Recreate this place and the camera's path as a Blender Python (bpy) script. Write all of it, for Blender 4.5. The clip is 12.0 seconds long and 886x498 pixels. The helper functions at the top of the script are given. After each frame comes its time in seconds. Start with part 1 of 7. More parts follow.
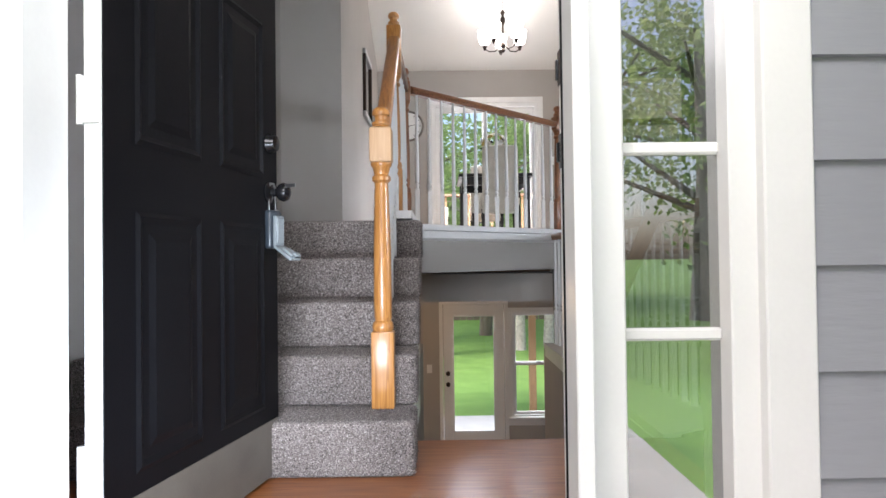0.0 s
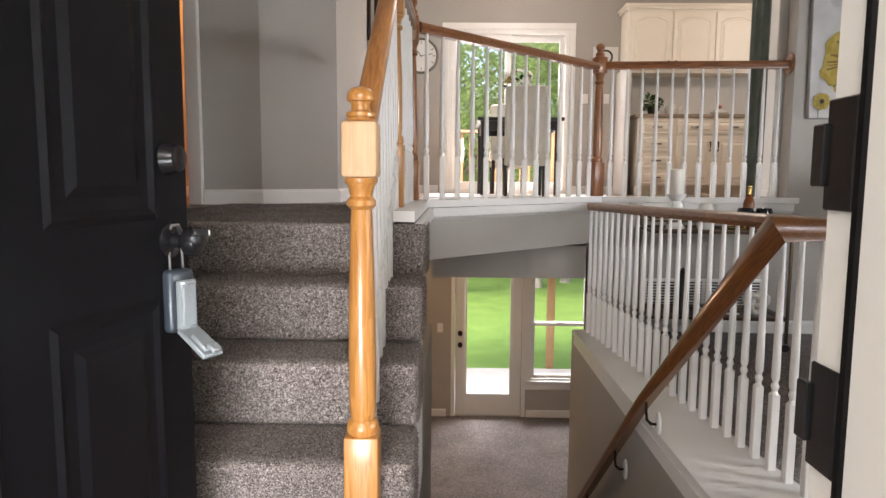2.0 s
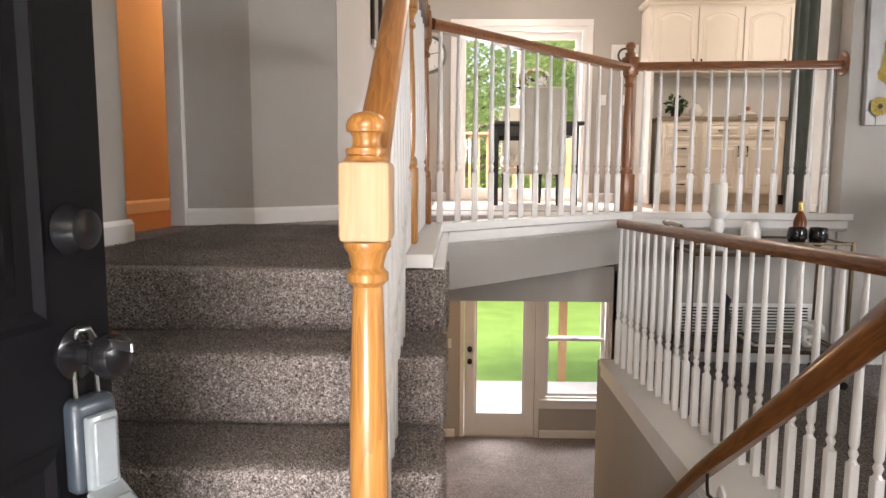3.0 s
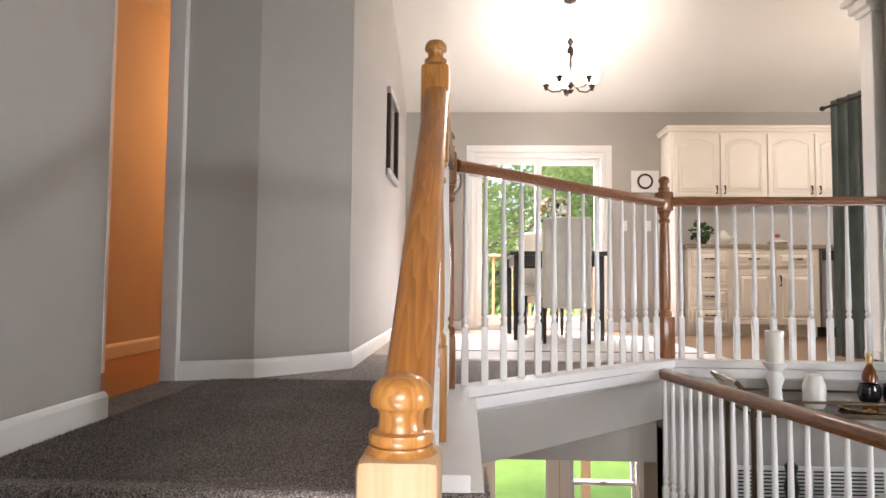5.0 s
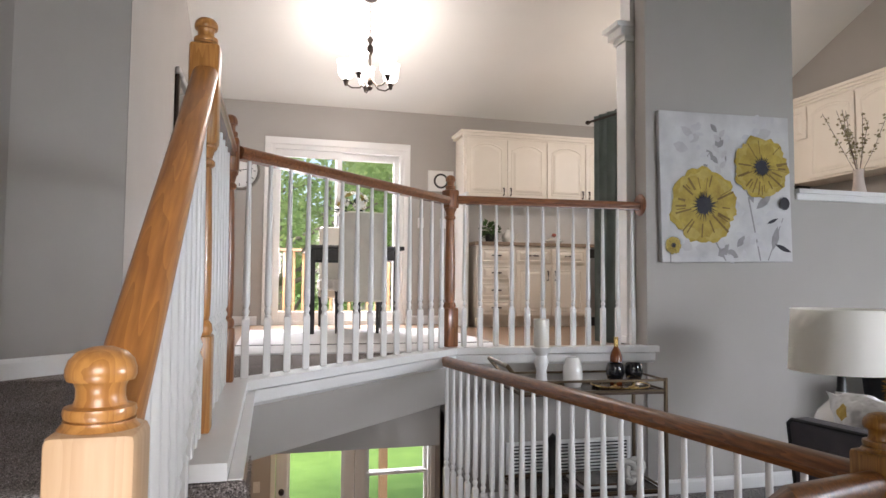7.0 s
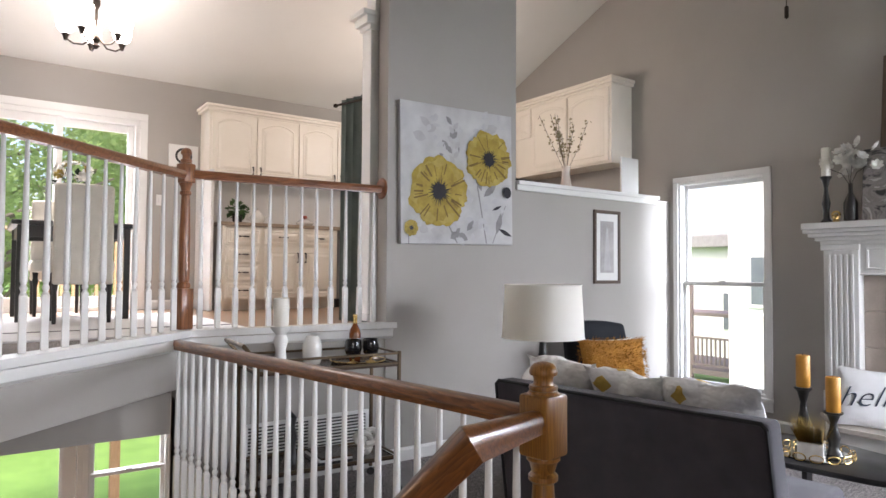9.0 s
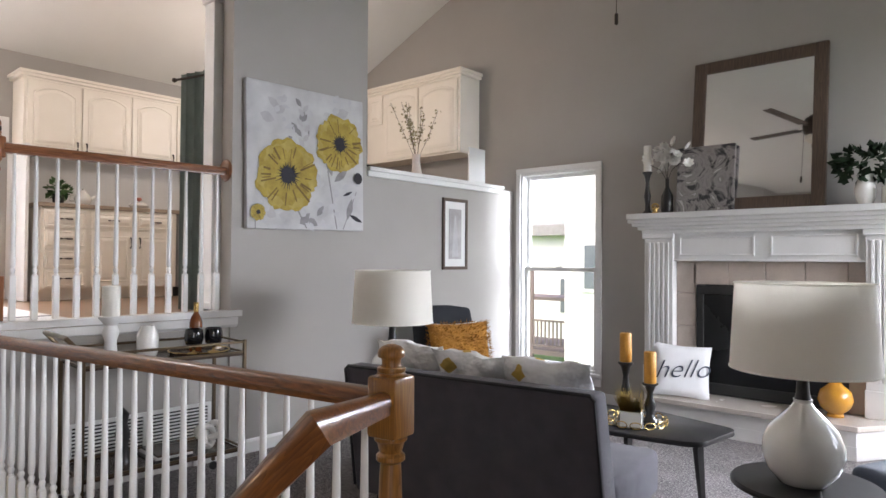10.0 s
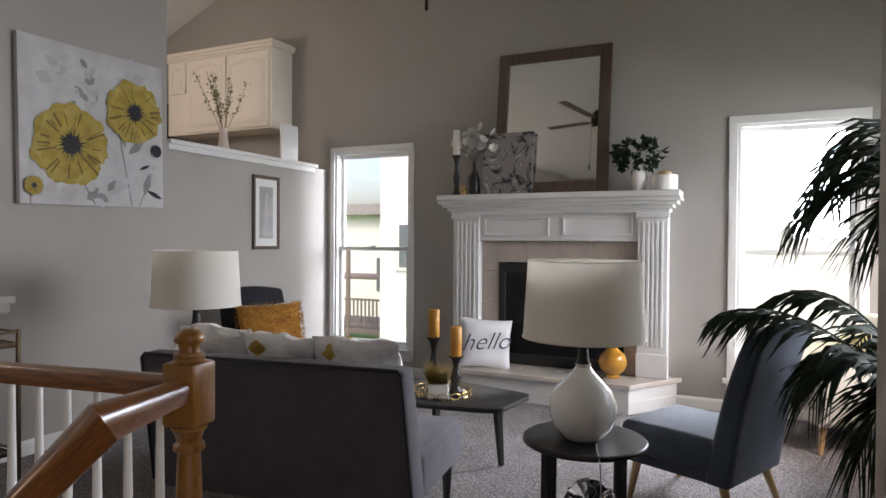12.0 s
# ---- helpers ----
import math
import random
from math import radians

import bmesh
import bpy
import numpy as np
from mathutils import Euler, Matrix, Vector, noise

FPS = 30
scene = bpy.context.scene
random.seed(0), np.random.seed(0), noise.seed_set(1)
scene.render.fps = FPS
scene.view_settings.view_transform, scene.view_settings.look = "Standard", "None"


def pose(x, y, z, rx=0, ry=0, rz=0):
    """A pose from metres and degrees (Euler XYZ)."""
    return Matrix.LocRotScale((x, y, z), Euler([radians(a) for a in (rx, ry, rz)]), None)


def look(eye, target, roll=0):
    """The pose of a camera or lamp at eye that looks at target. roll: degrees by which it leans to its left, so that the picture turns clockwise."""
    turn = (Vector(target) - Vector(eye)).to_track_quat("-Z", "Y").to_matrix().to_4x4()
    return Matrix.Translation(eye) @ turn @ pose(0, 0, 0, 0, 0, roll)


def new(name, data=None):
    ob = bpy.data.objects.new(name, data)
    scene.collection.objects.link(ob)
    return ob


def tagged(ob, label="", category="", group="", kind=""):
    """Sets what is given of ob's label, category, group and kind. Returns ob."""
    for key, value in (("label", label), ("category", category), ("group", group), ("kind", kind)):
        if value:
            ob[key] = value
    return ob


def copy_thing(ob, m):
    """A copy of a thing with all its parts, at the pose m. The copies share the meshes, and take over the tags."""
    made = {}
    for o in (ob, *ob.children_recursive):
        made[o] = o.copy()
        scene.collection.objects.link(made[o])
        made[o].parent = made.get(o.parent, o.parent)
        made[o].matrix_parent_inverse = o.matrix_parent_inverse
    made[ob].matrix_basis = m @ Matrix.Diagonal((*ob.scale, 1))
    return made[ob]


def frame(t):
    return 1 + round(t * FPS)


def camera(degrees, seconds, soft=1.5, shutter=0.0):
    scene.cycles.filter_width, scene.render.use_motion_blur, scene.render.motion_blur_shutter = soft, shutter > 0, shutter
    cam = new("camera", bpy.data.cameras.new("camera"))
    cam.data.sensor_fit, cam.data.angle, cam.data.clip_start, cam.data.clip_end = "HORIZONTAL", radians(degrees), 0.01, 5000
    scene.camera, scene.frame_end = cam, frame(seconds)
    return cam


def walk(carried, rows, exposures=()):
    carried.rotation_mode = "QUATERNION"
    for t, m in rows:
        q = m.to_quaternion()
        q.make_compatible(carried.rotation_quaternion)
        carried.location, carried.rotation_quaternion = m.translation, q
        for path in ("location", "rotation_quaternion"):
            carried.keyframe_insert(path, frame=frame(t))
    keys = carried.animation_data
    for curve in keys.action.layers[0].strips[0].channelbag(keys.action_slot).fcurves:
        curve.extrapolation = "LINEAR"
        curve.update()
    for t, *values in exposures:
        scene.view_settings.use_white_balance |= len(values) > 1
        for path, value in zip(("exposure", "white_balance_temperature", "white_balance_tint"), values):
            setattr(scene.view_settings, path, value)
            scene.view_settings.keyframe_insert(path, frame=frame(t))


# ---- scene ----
cam = camera(68.4, 12.0)
PATH = [
    (0, (0.136, 0.005, 0.748), (0.147, 2.005, 0.781), -0.7),
    (0.5, (0.165, 0.231, 0.915), (0.17, 2.23, 0.869), -0.3),
    (1, (0.146, 0.511, 1.0), (0.135, 2.509, 0.911), -0.0),
    (1.5, (0.132, 0.659, 1.103), (0.107, 2.653, 0.96), 0.2),
    (2, (0.144, 0.907, 1.118), (0.111, 2.896, 0.905), 0.4),
    (2.5, (0.114, 1.157, 1.193), (0.079, 3.143, 0.959), 0.3),
    (3, (0.07, 1.395, 1.23), (0.028, 3.382, 1.008), 0.3),
    (3.5, (-0.013, 1.597, 1.381), (-0.066, 3.592, 1.257), 0.3),
    (3.7, (-0.019, 1.611, 1.399), (-0.086, 3.609, 1.327), 0.5),
    (5.3, (-0.01, 1.806, 1.432), (-0.08, 3.801, 1.549), 0.5),
    (5.5, (0.007, 1.804, 1.43), (-0.015, 3.801, 1.546), 0.6),
    (6, (0.035, 1.785, 1.42), (0.193, 3.776, 1.538), 0.5),
    (6.5, (0.059, 1.772, 1.415), (0.412, 3.737, 1.53), 0.5),
    (8.3, (0.156, 1.674, 1.374), (1.033, 3.469, 1.461), 0.4),
    (8.5, (0.165, 1.673, 1.374), (1.122, 3.427, 1.459), 0.4),
    (9, (0.179, 1.655, 1.363), (1.338, 3.283, 1.433), 0.4),
    (9.5, (0.181, 1.653, 1.356), (1.528, 3.131, 1.407), 0.4),
    (10, (0.178, 1.645, 1.354), (1.675, 2.971, 1.388), 0.4),
    (10.5, (0.177, 1.634, 1.355), (1.798, 2.805, 1.372), 0.4),
    (11, (0.188, 1.624, 1.354), (1.892, 2.671, 1.353), 0.4),
    (11.5, (0.183, 1.611, 1.356), (1.947, 2.554, 1.338), 0.4),
    (12, (0.182, 1.611, 1.357), (1.986, 2.474, 1.331), 0.4),
]
EXPOSURES = [(0, 1.3, 6300, 16), (0.5, 1.3, 6300, 16), (1.5, 1.4, 6700, 16), (2.5, 1.7, 7400, 21), (3.5, 1.85, 7300, 19), (5.5, 1.8, 6850, 20), (6.5, 1.45, 6600, 18), (9.0, 1.68, 6600, 19), (10.5, 1.62, 6650, 19), (12, 1.1, 6850, 19)]
walk(cam, [(t, look(eye, target, roll)) for t, eye, target, roll in PATH], EXPOSURES)

# ---- world, sun and large lights ----
world = bpy.data.worlds.new("sky")
scene.world = world
world.use_nodes = True
sky_tex = world.node_tree.nodes.new("ShaderNodeTexSky")
sky_tex.sky_type, sky_tex.sun_disc = "NISHITA", False
sky_tex.sun_elevation, sky_tex.sun_rotation = radians(46), radians(227)
sky_tex.air_density, sky_tex.dust_density, sky_tex.ozone_density = 1.0, 4.0, 1.0
world.node_tree.links.new(sky_tex.outputs[0], world.node_tree.nodes["Background"].inputs[0])
world.node_tree.nodes["Background"].inputs[1].default_value = 0.15


def lamp(name, kind, place, energy, colour=(1, 1, 1), **more):
    data = bpy.data.lights.new(name, kind)
    data.energy, data.color = energy, colour
    ob = new(name, data)
    ob.matrix_world = place
    return ob


sun = lamp("sun", "SUN", look((-14, -13, 20), (0, 0, 0)), 0.9, (1, 0.97, 0.92))
sun.data.angle = radians(12)


def window_light(name, place, width, height, energy, colour=(0.88, 0.95, 1.0)):
    ob = lamp(name, "AREA", place, energy, colour)
    ob.data.shape, ob.data.size, ob.data.size_y = "RECTANGLE", width, height
    return ob


window_light("slider_daylight", look((0.78, 10.6, 4.0), (0.78, 8.0, 1.2)), 2.4, 1.6, 360)
window_light("lower_daylight", look((0.95, 10.3, 0.62), (0.95, 8.0, -1.6)), 2.0, 1.2, 80)
BLUE_SKY = (0.80, 0.91, 1.0)
window_light("living_daylight", look((7.5, 5.16, 3.7), (5.0, 4.9, 0.8)), 1.8, 1.6, 40, BLUE_SKY)
window_light("living_daylight_front", look((7.6, 0.75, 2.3), (3.3, 5.4, 1.1)), 1.8, 1.8, 290, BLUE_SKY)
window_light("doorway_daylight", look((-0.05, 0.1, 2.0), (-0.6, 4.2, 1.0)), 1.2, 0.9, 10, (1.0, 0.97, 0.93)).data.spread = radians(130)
window_light("doorway_daylight_low", look((-0.30, 0.72, 0.45), (-0.45, 3.2, 0.4)), 0.7, 0.5, 4.0, BLUE_SKY).data.spread = radians(80)
# fill through a front window that is itself added, out of view
window_light("added_window_daylight", look((5.0, -2.4, 2.5), (3.7, 5.4, 0.9)), 4.0, 2.5, 220, BLUE_SKY)

# ---- mesh helpers ----
def part(name, bm, material, parent=None, label="", smooth=False):
    me = bpy.data.meshes.new(name)
    bmesh.ops.recalc_face_normals(bm, faces=bm.faces)
    bm.to_mesh(me)
    bm.free()
    me.materials.append(material)
    if smooth:
        me.polygons.foreach_set("use_smooth", [True] * len(me.polygons))
        me.set_sharp_from_angle(angle=radians(40))
    ob = new(name, me)
    ob.parent = parent
    if label:
        tagged(ob, label)
    return ob


def thing(name, label, category, place=None, group=""):
    ob = new(name)
    ob.empty_display_size = 0.1
    ob.matrix_world = place or Matrix()
    return tagged(ob, label, category, group)


def setting(name, bm, material, label="", smooth=False):
    return tagged(part(name, bm, material, None, label, smooth), kind="structure")


def again(ob, name, m, parent):
    """A second object on the mesh of ob, at m under parent."""
    o = new(name, ob.data)
    o.parent = parent
    o.matrix_basis = m
    return o


def box(x0, x1, y0, y1, z0, z1, bevel=0.0, seg=1, into=None):
    bm = bmesh.new()
    bmesh.ops.create_cube(bm, size=1.0)
    for v in bm.verts:
        v.co = Vector((x0 + (v.co.x + 0.5) * (x1 - x0), y0 + (v.co.y + 0.5) * (y1 - y0), z0 + (v.co.z + 0.5) * (z1 - z0)))
    if bevel:
        bmesh.ops.bevel(bm, geom=bm.edges, offset=bevel, segments=seg, affect="EDGES", profile=0.5)
    return merge(into, bm) if into else bm


def merge(a, b, m=None):
    if m is not None:
        b.transform(m)
    me = bpy.data.meshes.new("tmp")
    b.to_mesh(me)
    b.free()
    a.from_mesh(me)
    bpy.data.meshes.remove(me)
    return a


def boxes(*rows, bevel=0.0):
    bm = bmesh.new()
    for r in rows:
        merge(bm, box(*r, bevel=bevel))
    return bm


def lathe(profile, seg=20, cx=0.0, cy=0.0):
    bm = bmesh.new()
    rings = []
    for r, z in profile:
        if r <= 1e-5:
            rings.append([bm.verts.new((cx, cy, z))])
        else:
            rings.append([bm.verts.new((cx + r * math.cos(2 * math.pi * i / seg), cy + r * math.sin(2 * math.pi * i / seg), z)) for i in range(seg)])
    for a, b in zip(rings, rings[1:]):
        for i in range(seg):
            j = (i + 1) % seg
            if len(a) == 1 and len(b) > 1:
                bm.faces.new((a[0], b[j], b[i]))
            elif len(b) == 1 and len(a) > 1:
                bm.faces.new((a[i], a[j], b[0]))
            elif len(a) > 1:
                bm.faces.new((a[i], a[j], b[j], b[i]))
    for ring, flip in ((rings[0], True), (rings[-1], False)):
        if len(ring) > 1:
            bm.faces.new(ring[::-1] if flip else ring)
    return bm


def sweep(points, section, up=(0, 0, 1), closed=False):
    """A section (list of (side, up)) drawn along points."""
    bm = bmesh.new()
    pts = [Vector(p) for p in points]
    rings = []
    n = len(pts)
    for i, p in enumerate(pts):
        a = pts[i - 1] if (i or closed) else None
        b = pts[(i + 1) % n] if (i < n - 1 or closed) else None
        d = ((p - a).normalized() if a is not None else Vector()) + ((b - p).normalized() if b is not None else Vector())
        d.normalize()
        side = d.cross(Vector(up))
        if side.length < 1e-4:
            side = Vector((1, 0, 0))
        side.normalize()
        u = side.cross(d).normalized()
        k = 1.0
        if a is not None and b is not None:
            c = (p - a).normalized().dot(d)
            k = 1 / max(c, 0.4)
        horizontal = abs(d.z) < 0.98 and a is not None and b is not None and abs((b - p).normalized().z - (p - a).normalized().z) < 1e-3
        ks, ku = (k, 1) if horizontal else (1, k)
        rings.append([bm.verts.new(p + side * s * ks + u * h * ku) for s, h in section])
    m = len(section)
    span = range(n if closed else n - 1)
    for i in span:
        a, b = rings[i], rings[(i + 1) % n]
        for j in range(m):
            k = (j + 1) % m
            bm.faces.new((a[j], a[k], b[k], b[j]))
    if not closed:
        bm.faces.new(rings[0][::-1])
        bm.faces.new(rings[-1])
    return bm


def ring(r, seg=8):
    return [(r * math.cos(2 * math.pi * i / seg), r * math.sin(2 * math.pi * i / seg)) for i in range(seg)]


def tube(points, r, seg=8):
    return sweep(points, ring(r, seg))


def prism(outline, z0, z1, bevel=0.0):
    """An outline of (x, y) between two heights."""
    bm = bmesh.new()
    low = [bm.verts.new((x, y, z0)) for x, y in outline]
    f = bm.faces.new(low)
    top = bmesh.ops.extrude_face_region(bm, geom=[f])["geom"]
    for v in top:
        if isinstance(v, bmesh.types.BMVert):
            v.co.z = z1
    bmesh.ops.recalc_face_normals(bm, faces=bm.faces)
    if bevel:
        bmesh.ops.bevel(bm, geom=bm.edges, offset=bevel, segments=2, affect="EDGES", profile=0.5)
    return bm


def wall_with_holes(axis, face, back, a0, a1, z0, z1, holes):
    """A wall slab across axis, from face to back, between a0 and a1, with openings (b0, b1, zb, zt) through it."""
    bm = bmesh.new()
    cuts = sorted({a0, a1, *[h[0] for h in holes], *[h[1] for h in holes]})
    cuts = [c for c in cuts if a0 <= c <= a1]
    f0, f1 = min(face, back), max(face, back)

    def put(b0, b1, zb, zt):
        if b1 - b0 > 1e-4 and zt - zb > 1e-4:
            merge(bm, box(b0, b1, f0, f1, zb, zt) if axis == "y" else box(f0, f1, b0, b1, zb, zt))

    for b0, b1 in zip(cuts, cuts[1:]):
        mid = (b0 + b1) / 2
        z = z0
        for h in sorted((h for h in holes if h[0] < mid < h[1]), key=lambda h: h[2]):
            put(b0, b1, z, h[2])
            z = h[3]
        put(b0, b1, z, z1)
    bmesh.ops.remove_doubles(bm, verts=bm.verts, dist=1e-4)
    return bm


# ---- materials ----
def shader(name):
    m = bpy.data.materials.new(name)
    m.use_nodes = True
    return m, m.node_tree.nodes, m.node_tree.links, m.node_tree.nodes["Principled BSDF"]


def surface(name, colour, other=None, rough=0.5, metal=0.0, scale=6.0, fine=120.0, bump=0.1, stretch=(1, 1, 1), spec=0.5, rough_var=0.08, coat=0.0, sheen=0.0):
    """Two scales of variation: broad mottling between colour and other, and fine grain as relief."""
    m, n, l, b = shader(name)
    other = other or tuple(c * 0.86 for c in colour)
    co = n.new("ShaderNodeTexCoord")
    mp = n.new("ShaderNodeMapping")
    mp.inputs["Scale"].default_value = stretch
    l.new(co.outputs["Object"], mp.inputs["Vector"])
    broad, grain = n.new("ShaderNodeTexNoise"), n.new("ShaderNodeTexNoise")
    broad.inputs["Scale"].default_value, broad.inputs["Detail"].default_value = scale, 5
    grain.inputs["Scale"].default_value, grain.inputs["Detail"].default_value = fine, 3
    l.new(mp.outputs[0], broad.inputs["Vector"])
    l.new(mp.outputs[0], grain.inputs["Vector"])
    add = n.new("ShaderNodeMath")
    add.operation = "MULTIPLY_ADD"
    add.inputs[1].default_value = 0.35
    l.new(grain.outputs["Fac"], add.inputs[0])
    l.new(broad.outputs["Fac"], add.inputs[2])
    ramp = n.new("ShaderNodeValToRGB")
    ramp.color_ramp.elements[0].position, ramp.color_ramp.elements[0].color = 0.45, (*colour, 1)
    ramp.color_ramp.elements[1].position, ramp.color_ramp.elements[1].color = 0.95, (*other, 1)
    l.new(add.outputs[0], ramp.inputs[0])
    l.new(ramp.outputs[0], b.inputs["Base Color"])
    mr = n.new("ShaderNodeMapRange")
    mr.inputs["To Min"].default_value, mr.inputs["To Max"].default_value = max(0.02, rough - rough_var), min(1, rough + rough_var)
    l.new(broad.outputs["Fac"], mr.inputs["Value"])
    l.new(mr.outputs[0], b.inputs["Roughness"])
    b.inputs["Metallic"].default_value = metal
    b.inputs["Specular IOR Level"].default_value = spec
    b.inputs["Coat Weight"].default_value = coat
    b.inputs["Coat Roughness"].default_value = 0.12
    b.inputs["Sheen Weight"].default_value = sheen
    if bump:
        bu = n.new("ShaderNodeBump")
        bu.inputs["Strength"].default_value, bu.inputs["Distance"].default_value = bump, 0.004
        l.new(grain.outputs["Fac"], bu.inputs["Height"])
        l.new(bu.outputs[0], b.inputs["Normal"])
    return m


def wood(name, light, dark, axis=2, rough=0.3, scale=9.0, coat=0.3, rings=3.0, tilt=0.0):
    """Grain that runs along one axis, with cathedral figure and fine pores."""
    m, n, l, b = shader(name)
    co, mp = n.new("ShaderNodeTexCoord"), n.new("ShaderNodeMapping")
    s = [scale, scale, scale]
    s[axis] = scale * 0.07
    mp.inputs["Scale"].default_value = s
    turn = n.new("ShaderNodeMapping")
    turn.inputs["Rotation"].default_value = (radians(tilt), 0, 0)
    l.new(co.outputs["Object"], turn.inputs["Vector"])
    l.new(turn.outputs[0], mp.inputs["Vector"])
    warp = n.new("ShaderNodeTexNoise")
    warp.inputs["Scale"].default_value, warp.inputs["Detail"].default_value = 1.2, 3
    l.new(mp.outputs[0], warp.inputs["Vector"])
    mul = n.new("ShaderNodeMath")
    mul.operation = "MULTIPLY"
    mul.inputs[1].default_value = rings * 6
    l.new(warp.outputs["Fac"], mul.inputs[0])
    sn = n.new("ShaderNodeMath")
    sn.operation = "FRACT"
    l.new(mul.outputs[0], sn.inputs[0])
    pores = n.new("ShaderNodeTexNoise")
    pores.inputs["Scale"].default_value, pores.inputs["Detail"].default_value = 14, 4
    l.new(mp.outputs[0], pores.inputs["Vector"])
    mix = n.new("ShaderNodeMath")
    mix.operation = "MULTIPLY_ADD"
    mix.inputs[1].default_value = 0.35
    l.new(sn.outputs[0], mix.inputs[0])
    l.new(pores.outputs["Fac"], mix.inputs[2])
    ramp = n.new("ShaderNodeValToRGB")
    ramp.color_ramp.elements[0].position, ramp.color_ramp.elements[0].color = 0.35, (*light, 1)
    ramp.color_ramp.elements[1].position, ramp.color_ramp.elements[1].color = 0.95, (*dark, 1)
    l.new(mix.outputs[0], ramp.inputs[0])
    l.new(ramp.outputs[0], b.inputs["Base Color"])
    b.inputs["Roughness"].default_value = rough
    b.inputs["Coat Weight"].default_value, b.inputs["Coat Roughness"].default_value = coat, 0.15
    bu = n.new("ShaderNodeBump")
    bu.inputs["Strength"].default_value, bu.inputs["Distance"].default_value = 0.12, 0.002
    l.new(pores.outputs["Fac"], bu.inputs["Height"])
    l.new(bu.outputs[0], b.inputs["Normal"])
    return m


def carpet(name, tones, scale=230.0, bump=0.9):
    """Speckled twist pile: each tuft takes one of several tones."""
    m, n, l, b = shader(name)
    co = n.new("ShaderNodeTexCoord")
    tuft = n.new("ShaderNodeTexVoronoi")
    tuft.inputs["Scale"].default_value = scale
    wob = n.new("ShaderNodeTexNoise")
    wob.inputs["Scale"].default_value, wob.inputs["Detail"].default_value = scale * 0.7, 6
    broad = n.new("ShaderNodeTexNoise")
    broad.inputs["Scale"].default_value, broad.inputs["Detail"].default_value = 3.0, 4
    clump = n.new("ShaderNodeTexNoise")
    clump.inputs["Scale"].default_value, clump.inputs["Detail"].default_value = scale * 0.28, 2
    for t in (tuft, wob, broad, clump):
        l.new(co.outputs["Object"], t.inputs["Vector"])
    sep = n.new("ShaderNodeSeparateColor")
    l.new(tuft.outputs["Color"], sep.inputs[0])
    mixv = n.new("ShaderNodeMath")
    mixv.operation = "MULTIPLY_ADD"
    mixv.inputs[1].default_value = 0.28
    l.new(sep.outputs[0], mixv.inputs[0])
    half = n.new("ShaderNodeMath")
    half.operation = "MULTIPLY_ADD"
    half.inputs[1].default_value, half.inputs[2].default_value = 1.25, -0.26
    l.new(wob.outputs["Fac"], half.inputs[0])
    l.new(half.outputs[0], mixv.inputs[2])
    bl = n.new("ShaderNodeMath")
    bl.operation = "MULTIPLY_ADD"
    bl.inputs[1].default_value = 0.25
    l.new(broad.outputs["Fac"], bl.inputs[0])
    l.new(mixv.outputs[0], bl.inputs[2])
    ramp = n.new("ShaderNodeValToRGB")
    e = ramp.color_ramp.elements
    e[0].position, e[0].color = 0.35, (*tones[0], 1)
    e[1].position, e[1].color = 0.95, (*tones[-1], 1)
    for i, t in enumerate(tones[1:-1]):
        k = e.new(0.35 + 0.6 * (i + 1) / (len(tones) - 1))
        k.color = (*t, 1)
    cl_ = n.new("ShaderNodeMath")
    cl_.operation = "MULTIPLY_ADD"
    cl_.inputs[1].default_value = 0.45
    l.new(clump.outputs["Fac"], cl_.inputs[0])
    l.new(bl.outputs[0], cl_.inputs[2])
    sub_ = n.new("ShaderNodeMath")
    sub_.operation = "SUBTRACT"
    sub_.inputs[1].default_value = 0.235
    l.new(cl_.outputs[0], sub_.inputs[0])
    l.new(sub_.outputs[0], ramp.inputs[0])
    l.new(ramp.outputs[0], b.inputs["Base Color"])
    b.inputs["Roughness"].default_value = 1.0
    b.inputs["Specular IOR Level"].default_value = 0.1
    b.inputs["Sheen Weight"].default_value = 0.15
    bu = n.new("ShaderNodeBump")
    bu.inputs["Strength"].default_value, bu.inputs["Distance"].default_value = bump, 0.006
    l.new(mixv.outputs[0], bu.inputs["Height"])
    l.new(bu.outputs[0], b.inputs["Normal"])
    return m


def glow(name, colour, strength):
    m, n, l, b = shader(name)
    b.inputs["Base Color"].default_value = (*colour, 1)
    b.inputs["Emission Color"].default_value = (*colour, 1)
    b.inputs["Emission Strength"].default_value = strength
    return m


def clear(name, rough=0.0, tint=(1, 1, 1)):
    m, n, l, b = shader(name)
    b.inputs["Base Color"].default_value = (*tint, 1)
    b.inputs["Roughness"].default_value = rough
    b.inputs["Transmission Weight"].default_value = 1.0
    b.inputs["IOR"].default_value = 1.45
    return m


M_WALL = surface("wall_paint", (0.405, 0.380, 0.352), (0.38, 0.356, 0.328), 0.75, scale=1.5, fine=260, bump=0.12, spec=0.3)
M_CEIL = surface("ceiling_paint", (0.74, 0.73, 0.70), (0.71, 0.70, 0.67), 0.85, scale=2, fine=180, bump=0.2, spec=0.2)
M_WHITE = surface("white_trim_paint", (0.76, 0.75, 0.73), (0.71, 0.70, 0.68), 0.35, scale=4, fine=90, bump=0.05)
M_CREAM = surface("cream_cabinet_paint", (0.86, 0.80, 0.71), (0.82, 0.755, 0.66), 0.4, scale=4, fine=80, bump=0.05)
M_OAK = wood("honey_oak", (0.52, 0.245, 0.07), (0.33, 0.135, 0.034), 2)
